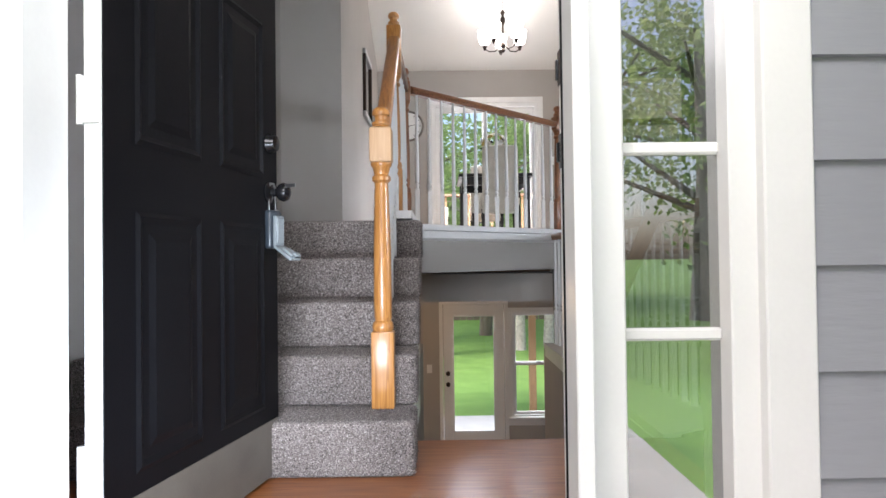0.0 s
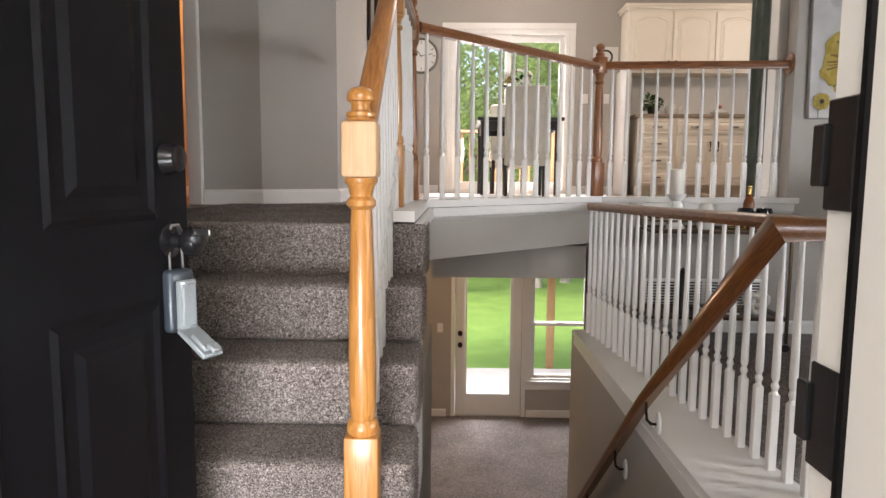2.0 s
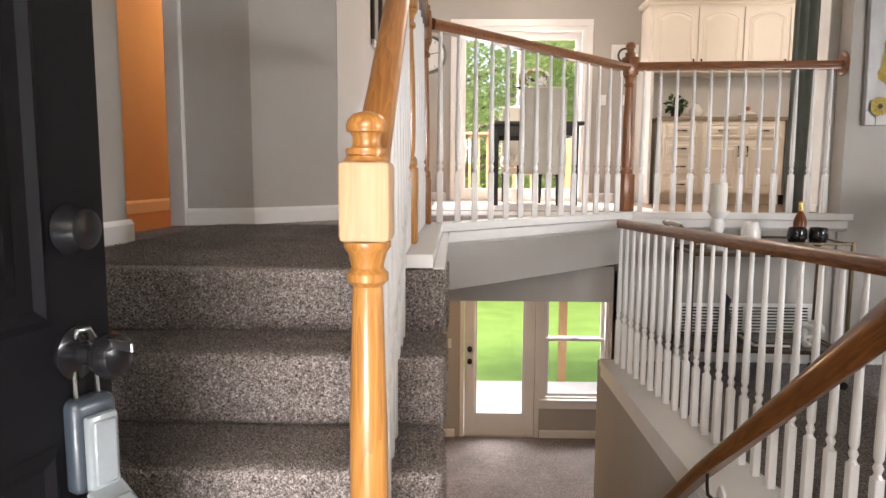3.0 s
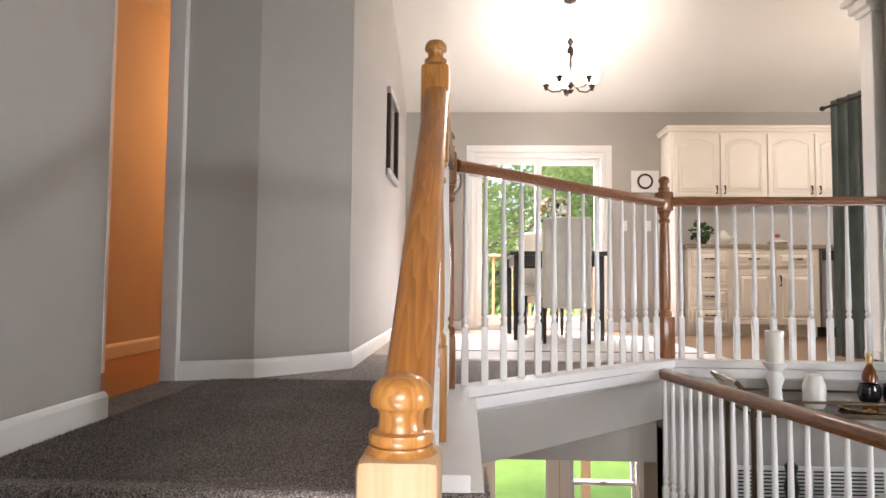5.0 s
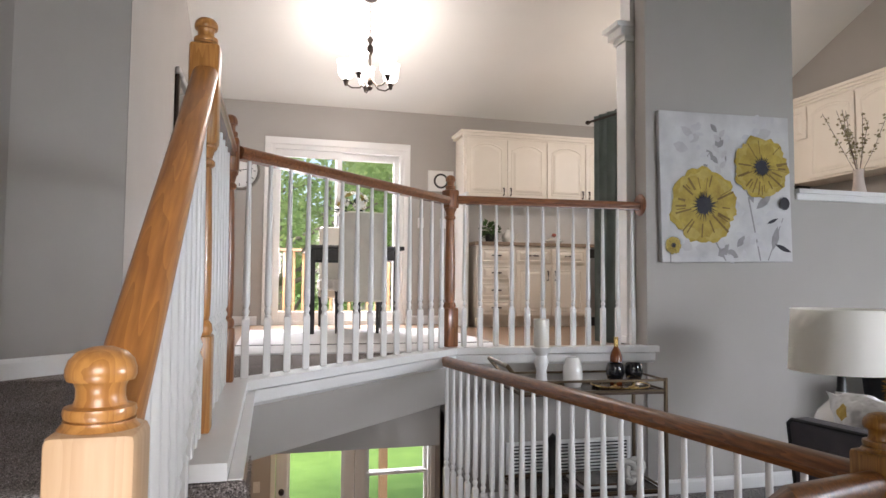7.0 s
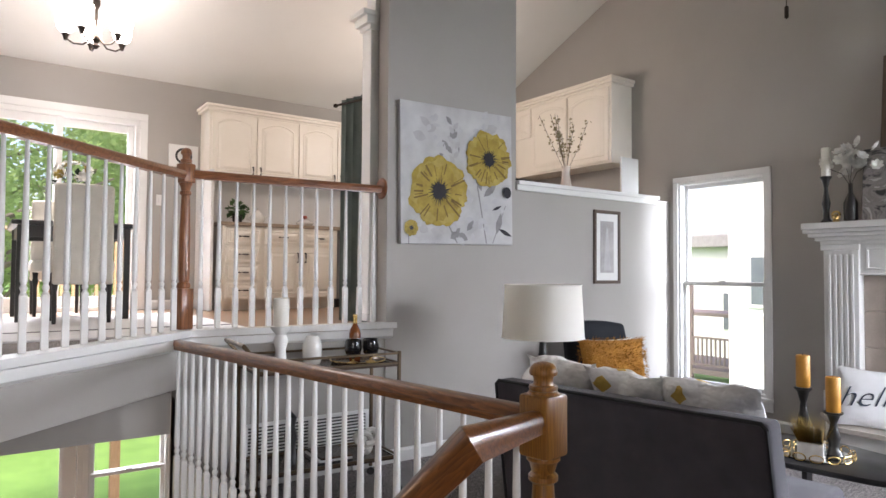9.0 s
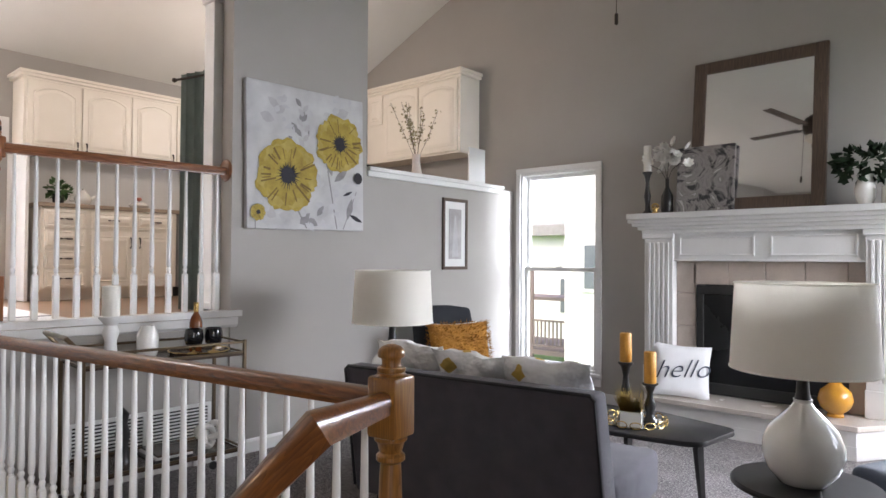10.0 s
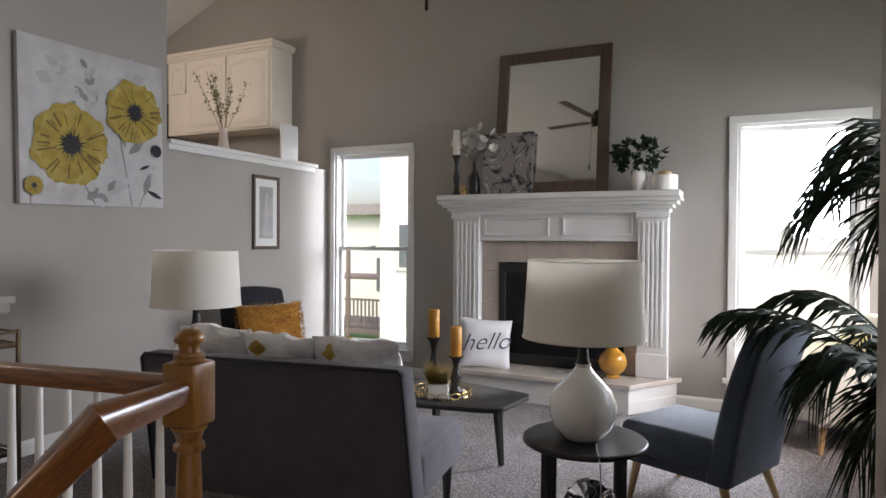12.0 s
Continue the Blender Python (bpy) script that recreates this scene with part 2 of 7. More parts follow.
M_OAK_Y = wood("honey_oak_along_y", (0.50, 0.22, 0.065), (0.28, 0.105, 0.028), 1)
M_OAK_RAKE = wood("honey_oak_rake", (0.50, 0.21, 0.052), (0.29, 0.105, 0.024), 1, tilt=-35)
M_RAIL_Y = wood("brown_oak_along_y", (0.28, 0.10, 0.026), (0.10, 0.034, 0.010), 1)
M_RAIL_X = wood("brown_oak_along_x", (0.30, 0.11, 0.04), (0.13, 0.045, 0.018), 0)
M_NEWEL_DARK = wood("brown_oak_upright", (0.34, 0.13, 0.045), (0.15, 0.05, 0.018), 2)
M_FLOOR_WOOD = wood("red_oak_floor", (0.36, 0.13, 0.04), (0.20, 0.062, 0.018), 0, rough=0.28, scale=5)
M_KFLOOR = wood("kitchen_floor_wood", (0.33, 0.20, 0.12), (0.20, 0.115, 0.065), 0, rough=0.3, scale=5)
M_CARPET = carpet("speckled_carpet", ((0.035, 0.028, 0.026), (0.18, 0.152, 0.14), (0.33, 0.283, 0.265), (0.64, 0.575, 0.545)), 330)
# darker copy of the stair carpet, with the rooms' dimmer light in its tones
M_CARPET_SHADED = carpet("shaded_carpet", ((0.03, 0.026, 0.027), (0.15, 0.13, 0.13), (0.27, 0.238, 0.235), (0.52, 0.47, 0.46)), 200)
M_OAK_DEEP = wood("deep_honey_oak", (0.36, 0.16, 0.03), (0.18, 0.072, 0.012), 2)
M_BLACKDOOR = surface("black_door_paint", (0.003, 0.003, 0.004), (0.005, 0.005, 0.006), 0.5, scale=3, fine=150, bump=0.06, spec=0.12)
M_BLACK = surface("black_wood_paint", (0.014, 0.013, 0.013), (0.022, 0.02, 0.02), 0.35, scale=6, fine=90, bump=0.06)
M_IRON = surface("dark_bronze", (0.035, 0.028, 0.024), (0.06, 0.045, 0.035), 0.38, 0.9, fine=150)
M_STEEL = surface("brushed_steel", (0.55, 0.55, 0.56), (0.45, 0.45, 0.46), 0.3, 1.0, fine=200)
M_GOLD = surface("warm_brass", (0.72, 0.50, 0.20), (0.55, 0.36, 0.13), 0.28, 1.0, fine=150)
M_SIDING = surface("gray_siding", (0.30, 0.305, 0.325), (0.26, 0.265, 0.285), 0.7, scale=2, fine=60, bump=0.5, stretch=(0.15, 1, 1))
M_GLASS = clear("clear_glass")
M_MIRROR = surface("mirror_silver", (0.86, 0.87, 0.87), (0.85, 0.86, 0.86), 0.03, 1.0, bump=0, rough_var=0.0)
M_GREY = surface("charcoal_upholstery", (0.082, 0.074, 0.088), (0.06, 0.054, 0.066), 0.9, scale=10, fine=420, bump=0.5, sheen=0.15)
M_BLUE = surface("slate_blue_upholstery", (0.052, 0.066, 0.094), (0.038, 0.05, 0.073), 0.9, scale=10, fine=420, bump=0.5, sheen=0.15)
M_LINEN = surface("cream_linen", (0.70, 0.66, 0.58), (0.62, 0.58, 0.50), 0.9, scale=10, fine=380, bump=0.4)
M_SHADE = surface("white_lampshade_cloth", (0.88, 0.86, 0.81), (0.84, 0.81, 0.76), 0.9, scale=6, fine=400, bump=0.3)
cloth, cn, cl, cb_ = M_SHADE, M_SHADE.node_tree.nodes, M_SHADE.node_tree.links, M_SHADE.node_tree.nodes["Principled BSDF"]
thin = cn.new("ShaderNodeBsdfTranslucent")
thin.inputs["Color"].default_value = (0.95, 0.92, 0.86, 1)
both = cn.new("ShaderNodeMixShader")
both.inputs[0].default_value = 0.5
cl.new(cb_.outputs[0], both.inputs[1])
cl.new(thin.outputs[0], both.inputs[2])
cl.new(both.outputs[0], cn["Material Output"].inputs[0])
M_COATGLASS = clear("reflective_coated_glass", 0.0, (0.38, 0.40, 0.40))
M_COATGLASS.node_tree.nodes["Principled BSDF"].inputs["IOR"].default_value = 3.2
M_CERAMIC = surface("glossy_white_ceramic", (0.80, 0.78, 0.74), (0.76, 0.74, 0.70), 0.08, scale=3, bump=0, coat=1.0)
M_WHITECLOTH = surface("white_cotton", (0.78, 0.77, 0.77), (0.70, 0.69, 0.69), 0.95, scale=8, fine=300, bump=0.5)
M_MUSTARD = surface("mustard_shag", (0.50, 0.235, 0.035), (0.32, 0.13, 0.02), 0.95, scale=14, fine=160, bump=0.8)
M_GRASS = surface("lawn_green", (0.20, 0.36, 0.075), (0.14, 0.28, 0.055), 0.9, scale=2, fine=60, bump=0.8)
M_CONCRETE = surface("pale_concrete", (0.58, 0.56, 0.53), (0.48, 0.46, 0.43), 0.9, scale=4, fine=80, bump=0.4)
M_TEAL = surface("teal_curtain_cloth", (0.23, 0.27, 0.255), (0.17, 0.205, 0.195), 0.9, scale=8, fine=300, bump=0.4)
M_ORANGE = surface("tan_room_paint", (0.55, 0.46, 0.36), (0.52, 0.43, 0.33), 0.8, scale=2, fine=200, bump=0.1)
M_TILE = surface("beige_hearth_tile", (0.50, 0.42, 0.36), (0.40, 0.335, 0.29), 0.4, scale=7, fine=60, bump=0.1)
M_SOOT = surface("black_firebox", (0.012, 0.012, 0.012), (0.02, 0.019, 0.018), 0.6, scale=6)

# ---- large structure ----
UP, LOW, TOP = 0.95, -1.90, 4.43
WALLX, KBACK, PAINTY = 5.87, 9.0, 5.695

setting("floor_entry", boxes((-1.3, 1.05, 1.30, 2.72, -0.06, 0.0)), M_FLOOR_WOOD, "polished red oak floor of the entry landing")
setting("floor_living", boxes((1.30, WALLX, 0.42, 1.45, -0.25, -0.002), (1.15, WALLX, 1.45, PAINTY + 0.05, -0.25, -0.002), (1.05, 1.15, 1.45, 2.72, -0.25, -0.002)), M_CARPET_SHADED, "speckled grey carpet of the sunken living room")
setting("floor_lower", boxes((-2.6, 3.2, 3.2, KBACK, LOW - 0.1, LOW)), M_CARPET_SHADED, "speckled grey carpet of the lower level")
hall = prism([(-1.29, 3.345), (-0.02, 3.345), (-0.02, 4.60), (1.21, 5.78), (1.21, 6.3), (-0.7, 6.3), (-0.70, 5.56), (-1.5, 5.02), (-1.5, 4.3)], 0.70, UP)
setting("ceiling_stairwell", prism([(-0.25, 3.345), (-0.035, 3.345), (-0.035, 4.605), (1.19, 5.79), (1.19, 5.98), (-0.25, 5.98)], 0.655, 0.698), M_CEIL, "painted underside of the upper hall over the stairwell")
setting("floor_upper_hall", hall, M_CARPET, "speckled grey carpet of the upper hall")
setting("floor_kitchen", boxes((-0.8, WALLX, 6.3, KBACK, 0.62, UP - 0.003), (1.21, WALLX, 5.83, 6.3, 0.62, UP - 0.003)), M_KFLOOR, "brown wood kitchen and dining floor")
setting("floor_bedroom", boxes((-4.5, -1.5, 3.6, 8.0, 0.8, UP - 0.004), (-1.5, -0.9, 5.3, 8.0, 0.8, UP - 0.004)), M_FLOOR_WOOD, "red oak floor of the lamp-lit side room")

SLIDER = (0.06, 1.515, UP, 2.915)
LDOOR, LWIN = (0.17, 1.015, LOW, 0.13), (1.12, 1.86, -1.42, 0.02)
setting("wall_kitchen_back", wall_with_holes("y", KBACK, KBACK + 0.16, -0.9, 6.05, 0.6, 3.45, [SLIDER]), M_WALL, "pale greige painted kitchen wall with a sliding door")
setting("wall_lower_back", wall_with_holes("y", KBACK, KBACK + 0.16, -2.6, 3.2, LOW, 0.6, [LDOOR, LWIN]), M_WALL, "greige painted lower wall with a glazed door")
W1, W2 = (4.70, 5.59, 0.27, 2.265), (0.91, 1.74, 0.27, 2.295)
FIREBOX = (2.60, 3.725, 0.24, 1.16)
setting("wall_fireplace", wall_with_holes("x", WALLX, WALLX + 0.16, 0.28, KBACK + 0.16, -0.25, TOP + 0.1, [W1, W2, FIREBOX]), M_WALL, "tall greige painted wall with two windows and a fireplace")
# opening for the added front window, placed to suit the room's light
ADDED_WIN = (3.55, 5.65, 0.85, 2.45)
setting("wall_living_front", wall_with_holes("y", 0.28, 0.42, 1.30, WALLX, -0.25, TOP, [ADDED_WIN]), M_WALL, "plain greige painted front wall of the living room")
setting("wall_painting", boxes((2.56, 3.79, PAINTY, PAINTY + 0.14, -0.2, TOP)), M_WALL, "tall grey painted wall that carries the flower canvas")
setting("wall_half", boxes((3.79, WALLX, PAINTY, PAINTY + 0.14, -0.2, 2.09)), M_WALL, "grey painted half wall below the kitchen ledge")
setting("trim_ledge", boxes((3.79, 5.66, PAINTY - 0.045, PAINTY + 0.17, 2.09, 2.125), (3.79, 5.64, PAINTY - 0.022, PAINTY - 0.001, 2.045, 2.09), bevel=0.004), M_WHITE, "white ledge cap along the half wall")
setting("wall_under_kitchen", boxes((1.15, 2.56, PAINTY + 0.02, PAINTY + 0.14, -0.2, 0.90)), M_WALL, "grey painted wall below the kitchen edge")
# lower stairwell
setting("wall_stair_knee", boxes((1.06, 1.15, 2.72, 5.85, LOW, -0.03)), M_WALL, "greige stairwell wall under the balusters")
setting("wall_stair_header", boxes((-0.02, 1.15, 5.86, 5.98, 0.37, 0.62)), M_WALL, "painted header over the lower doorway")
setting("wall_lower_right", boxes((1.15, 3.2, 5.72, 5.84, LOW, 0.6), (3.1, 3.2, 5.84, KBACK, LOW, 0.6)), M_WALL, "greige wall of the lower room")
setting("wall_lower_left", boxes((-2.6, -2.48, 3.2, KBACK, LOW, 0.6), (-2.48, -0.02, 3.2, 3.3, LOW, 0.6)), M_WALL, "greige wall of the lower room")
setting("ceiling_lower", boxes((-2.6, 3.2, 5.98, KBACK, 0.55, 0.61)), M_CEIL, "white ceiling of the lower room")
fascia = sweep([(-0.02, 3.33, 0), (-0.02, 4.60, 0), (1.20, 5.77, 0)], [(0.012, 0.66), (0.012, 0.93), (-0.06, 0.93), (-0.06, 0.66)])
setting("wall_fascia", fascia, M_WALL, "grey painted floor edge above the lower stairs")
# hall
setting("wall_hall_left", boxes((-1.42, -1.30, 1.45, 4.07, -0.2, TOP)), M_WALL, "grey painted wall beside the stairs")
setting("wall_hall_angle", prism([(-1.44, 5.0), (-1.10, 5.13), (-0.69, 5.56), (-0.80, 5.62), (-1.18, 5.24), (-1.44, 5.13)], UP - 0.3, TOP), M_WALL, "grey painted wall with a bend in the upper hall")
setting("wall_dining_left", boxes((-0.86, -0.69, 5.58, KBACK, 0.6, TOP)), M_WALL, "pale painted dining room wall")
for i, row in enumerate(((-4.6, -4.5, 3.5, 8.1, 0.8, 3.5), (-4.5, -0.9, 8.0, 8.1, 0.8, 3.5), (-4.5, -1.42, 3.5, 3.6, 0.8, 3.5), (-2.35, -2.25, 5.2, 8.0, 0.8, 3.5))):
    setting("wall_bedroom_%d" % (i + 1), boxes(row), M_ORANGE, "tan painted wall of the lamp-lit side room")
setting("ceiling_bedroom", boxes((-4.6, -1.3, 3.5, 8.1, 3.4, 3.48)), M_CEIL, "white ceiling of the side room")
# front
DOORWAY, SIDELIGHT = (-0.60, 0.39, 0.0, 2.07), (0.535, 0.725, 0.20, 2.0)
setting("wall_front", wall_with_holes("y", 1.32, 1.45, -1.5, 1.15, -0.3, TOP, [(-0.705, 0.78, -0.3, 2.12)]), M_WALL, "painted front wall around the entrance")
setting("wall_porch_side", boxes((1.22, 1.30, 0.28, 1.45, -0.3, TOP)), M_WALL, "painted wall between porch and living room")
setting("wall_porch_cladding", boxes((1.15, 1.22, 0.28, 1.318, -0.3, TOP)), M_SIDING, "grey wooden cladding on the side of the porch")
# unseen wall, added to block sky light from the porch's left
setting("wall_porch_shade", boxes((-1.78, -1.66, -0.9, 1.30, -0.3, 2.65)), M_SIDING, "unseen wall in grey cladding, added to shade the porch")
# ceilings
ceil = bmesh.new()
sec = [(-0.75, TOP), (6.5, TOP), (9.16, 3.30), (9.16, 3.42), (6.5, TOP + 0.12), (-0.75, TOP + 0.12)]
va = [ceil.verts.new((-1.5, y, z)) for y, z in sec]
vb = [ceil.verts.new((6.03, y, z)) for y, z in sec]
for i in range(6):
    j = (i + 1) % 6
    ceil.faces.new((va[i], va[j], vb[j], vb[i]))
ceil.faces.new(va[::-1]), ceil.faces.new(vb)
setting("ceiling", ceil, M_CEIL, "white ceiling, vaulted over the dining room")

# carpeted stairs up
stair = thing("staircase", "carpeted stairs with rounded speckled grey nosings beside the landing", "stairs")
RISERS = [2.26, 2.52, 2.785, 3.05, 3.31]
for i, y in enumerate(RISERS[:-1]):
    z = 0.19 * (i + 1)
    bm = box(-1.29, 0.04, y, RISERS[i + 1] + 0.03, z - 0.19, z, bevel=0.018, seg=3)
    part("step", bm, M_CARPET, stair, smooth=True)
part("step", box(-1.29, 0.04, 3.31, 3.36, 0.76, UP + 0.002, bevel=0.015, seg=3), M_CARPET, stair, smooth=True)
part("stringer", boxes((-1.29, 0.03, 2.53, 3.31, 0.0, 0.18), (-1.29, 0.03, 2.8, 3.31, 0.18, 0.37), (-1.29, 0.03, 3.06, 3.31, 0.37, 0.56)), M_WHITE, stair)
# stairs down
lower_stair = thing("lower_staircase", "carpeted stairs that lead down to the lower room", "stairs")
for i in range(10):
    y, z = 2.72 + 0.26 * i, -0.19 * (i + 1)
    part("step", box(-0.02, 1.06, y, y + 0.29, z - 0.25, z, bevel=0.015, seg=2), M_CARPET, lower_stair, smooth=True)
setting("wall_stair_side", boxes((-0.14, -0.02, 2.27, 5.86, LOW, 0.0)), M_WALL, "painted wall between the two flights")

# ---- newels, rails and balusters ----
def newel_square(s, z0, z1, bevel=0.006):
    return box(-s, s, -s, s, z0, z1, bevel=bevel, seg=2)


M_PALE = wood("pale_bare_oak", (0.58, 0.38, 0.225), (0.50, 0.31, 0.17), 2, rough=0.5, coat=0.0)


def newel(place, base, low, high, top, s, material, label, group, block=None):
    """A turned newel: square base up to low, turned shaft, square block from high, and a ball finial to top."""
    ob = thing("newel_post", label, "newel post", place, group)
    part("base_block", newel_square(s, base, low), material, ob, smooth=True)
    h = high[0] - low
    r = s * 0.96
    prof = [(r * 0.9, low), (r, low + 0.012), (r * 0.94, low + 0.03), (r * 0.72, low + 0.04), (r * 0.80, low + 0.055), (r * 0.84, low + 0.12), (r * 0.80, low + h * 0.5),
            (r * 0.66, low + h * 0.83), (r * 0.62, low + h * 0.88), (r * 0.86, low + h * 0.895), (r * 0.86, low + h * 0.915), (r * 0.66, low + h * 0.93),
            (r * 0.80, low + h * 0.97), (r * 0.98, low + h * 0.985), (r * 0.98, low + h)]
    part("turned_shaft", lathe(prof, 24), material, ob, smooth=True)
    part("top_block", newel_square(s, high[0], high[1], 0.010), block or material, ob, "pale bare wood block" if block else "", smooth=True)
    t = top - high[1]
    z = high[1]
    rings = ((0.92, 0.0), (0.81, 0.06), (0.80, 0.095), (0.70, 0.10), (0.70, 0.12), (0.79, 0.125), (0.82, 0.19), (0.79, 0.255), (0.68, 0.26), (0.60, 0.28), (0.55, 0.36), (0.55, 0.48), (0.60, 0.55), (0.63, 0.575),
             (0.75, 0.58), (0.79, 0.63), (0.79, 0.72), (0.72, 0.83), (0.54, 0.93), (0.25, 0.985), (0.0, 1.0))
    fin = [(s * a, z + t * b) for a, b in rings]
    part("finial", lathe(fin, 24), material, ob, smooth=True)
    return ob


def rail_section(w=0.032, h=0.055):
    return [(-w * 0.8, 0), (w * 0.8, 0), (w * 0.82, h * 0.3), (w, h * 0.42), (w, h * 0.72), (w * 0.75, h * 0.93), (w * 0.35, h), (-w * 0.35, h), (-w * 0.75, h * 0.93), (-w, h * 0.72), (-w, h * 0.42), (-w * 0.82, h * 0.3)]


def baluster_mesh(height, square=0.25, s=0.016):
    bm = box(-s, s, -s, s, 0, square, bevel=0.003)
    h = height - square
    prof = [(s * 0.95, square), (s * 0.62, square + 0.012), (s * 1.0, square + 0.03), (s * 0.6, square + 0.045), (s * 0.95, square + 0.06), (s * 0.98, square + 0.1), (s * 0.8, square + h * 0.5), (s * 0.55, height)]
    return merge(bm, lathe(prof, 10))


newel(pose(-0.082, 2.495, 0), 0.19, 0.48, (1.12, 1.254), 1.337, 0.043, M_OAK, "honey oak newel post with a ball cap on the first step", "stair newels", M_PALE)
newel(pose(-0.105, 3.64, 0), 1.0, 1.26, (1.78, 2.06), 2.14, 0.040, M_OAK, "honey oak newel post at the head of the stairs", "stair newels")
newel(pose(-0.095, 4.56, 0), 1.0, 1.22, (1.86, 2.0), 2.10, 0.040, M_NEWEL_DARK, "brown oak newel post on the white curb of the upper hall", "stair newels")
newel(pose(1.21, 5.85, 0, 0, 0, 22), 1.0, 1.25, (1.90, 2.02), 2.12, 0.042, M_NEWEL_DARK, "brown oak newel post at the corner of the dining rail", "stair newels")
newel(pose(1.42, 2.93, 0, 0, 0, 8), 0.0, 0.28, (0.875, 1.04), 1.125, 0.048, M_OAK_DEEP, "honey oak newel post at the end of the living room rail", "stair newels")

curb = sweep([(-0.045, 3.30, 0.955), (-0.045, 4.57, 0.955), (1.21, 5.77, 0.955), (2.63, 5.70, 0.955)], [(-0.075, 0.005), (0.045, 0.005), (0.045, 0.045), (-0.075, 0.045)])
setting("trim_curb", curb, M_WHITE, "white painted curb cap below the upper balusters")
setting("trim_curb_moulding", sweep([(0.0, 3.33, 0.885), (0.0, 4.60, 0.885), (1.21, 5.755, 0.885), (2.60, 5.69, 0.885)], [(0.0, 0), (0.028, 0.02), (0.032, 0.07), (0.0, 0.07)]), M_WHITE, "white moulding below the curb cap")


def guard(name, label, a, b, base, top, count, material, square, first=0.5, s=0.016):
    """A level or sloping rail between two places with balusters under it."""
    ob = thing(name, label, "railing")
    part("handrail", sweep([(*a, top[0]), (*b, top[1])], rail_section()), material, ob, smooth=True)
    src = None
    for i in range(count):
        k = (i + first) / count
        x, y = a[0] + (b[0] - a[0]) * k, a[1] + (b[1] - a[1]) * k
        z0, z1 = base[0] + (base[1] - base[0]) * k, top[0] + (top[1] - top[0]) * k
        if src is None:
            src = part("baluster", baluster_mesh(z1 - z0 + 0.01, square, s), M_WHITE, ob, "white turned wooden baluster", smooth=True)
            src.matrix_basis = pose(x, y, z0)
        else:
            o = again(src, "baluster", pose(x, y, z0), ob)
            o.matrix_basis = pose(x, y, z0) @ Matrix.Diagonal((1, 1, (z1 - z0 + 0.01) / (top[0] - base[0] + 0.01), 1))
    return ob


guard("stair_railing", "sloping honey oak stair rail with white balusters", (-0.085, 2.53), (-0.10, 3.61), (0.32, 0.95), (1.18, 1.94), 11, M_OAK_RAKE, 0.25)
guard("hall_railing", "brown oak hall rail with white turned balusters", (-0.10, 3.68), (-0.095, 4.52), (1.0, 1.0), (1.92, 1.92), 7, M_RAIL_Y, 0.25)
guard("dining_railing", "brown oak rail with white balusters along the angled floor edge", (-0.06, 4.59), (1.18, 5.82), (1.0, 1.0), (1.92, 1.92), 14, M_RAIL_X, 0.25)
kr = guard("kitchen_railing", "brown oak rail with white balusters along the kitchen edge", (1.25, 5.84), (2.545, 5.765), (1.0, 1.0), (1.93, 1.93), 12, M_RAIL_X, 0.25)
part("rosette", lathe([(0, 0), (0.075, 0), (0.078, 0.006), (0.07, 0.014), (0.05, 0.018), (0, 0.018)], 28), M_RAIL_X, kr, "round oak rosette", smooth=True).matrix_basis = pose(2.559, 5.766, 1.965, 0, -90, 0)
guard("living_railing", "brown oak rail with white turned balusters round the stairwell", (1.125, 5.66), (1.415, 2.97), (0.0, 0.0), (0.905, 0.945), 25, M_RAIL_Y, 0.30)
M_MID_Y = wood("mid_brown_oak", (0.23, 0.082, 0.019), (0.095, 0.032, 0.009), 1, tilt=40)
hr = thing("stair_handrail", "brown oak handrail on brass brackets down the stairwell wall", "handrail")
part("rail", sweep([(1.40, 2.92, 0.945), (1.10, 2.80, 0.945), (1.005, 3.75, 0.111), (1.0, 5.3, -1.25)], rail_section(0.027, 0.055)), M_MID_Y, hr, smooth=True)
setting("trim_stair_knee", merge(prism([(1.055, 2.72), (1.45, 2.93), (1.165, 5.69), (1.035, 5.69)], -0.03, 0.012), boxes((1.045, 1.06, 2.72, 5.69, -0.10, -0.03))), M_WHITE, "white trim along the top of the stairwell wall")

for y in (3.71, 4.21, 4.85):
    z = 0.111 - (y - 3.75) * 0.878
    plate_bm = lathe([(0, 0.012), (0.024, 0.012), (0.034, 0.008), (0.037, 0.0), (0, 0.0)], 20)
    plate_bm.transform(Matrix.Diagonal((1.0, 1.5, 1.0, 1.0)))
    wall_plate = part("wall_plate", plate_bm, M_WHITE, hr, "white oval wall plate", smooth=True)
    wall_plate.matrix_basis = pose(1.059, y, z - 0.10, 0, -90, 0) @ pose(0, 0, 0, 0, 0, 90)
    arm = part("bracket", tube([(1.05, y, z - 0.10), (1.025, y, z - 0.10), (1.005, y, z - 0.08), (1.0, y, z - 0.04), (1.0, y, z + 0.004)], 0.0065, 8), M_IRON, hr, "dark bronze bracket", smooth=True)

# ---- trim, doors and windows ----
BASE = [(0, 0), (0.014, 0), (0.014, 0.075), (0.009, 0.088), (0.004, 0.095), (0, 0.095)]


def baseboard(points, z):
    setting("baseboard", sweep([(x, y, z) for x, y in points], BASE), M_WHITE, "white painted baseboard")


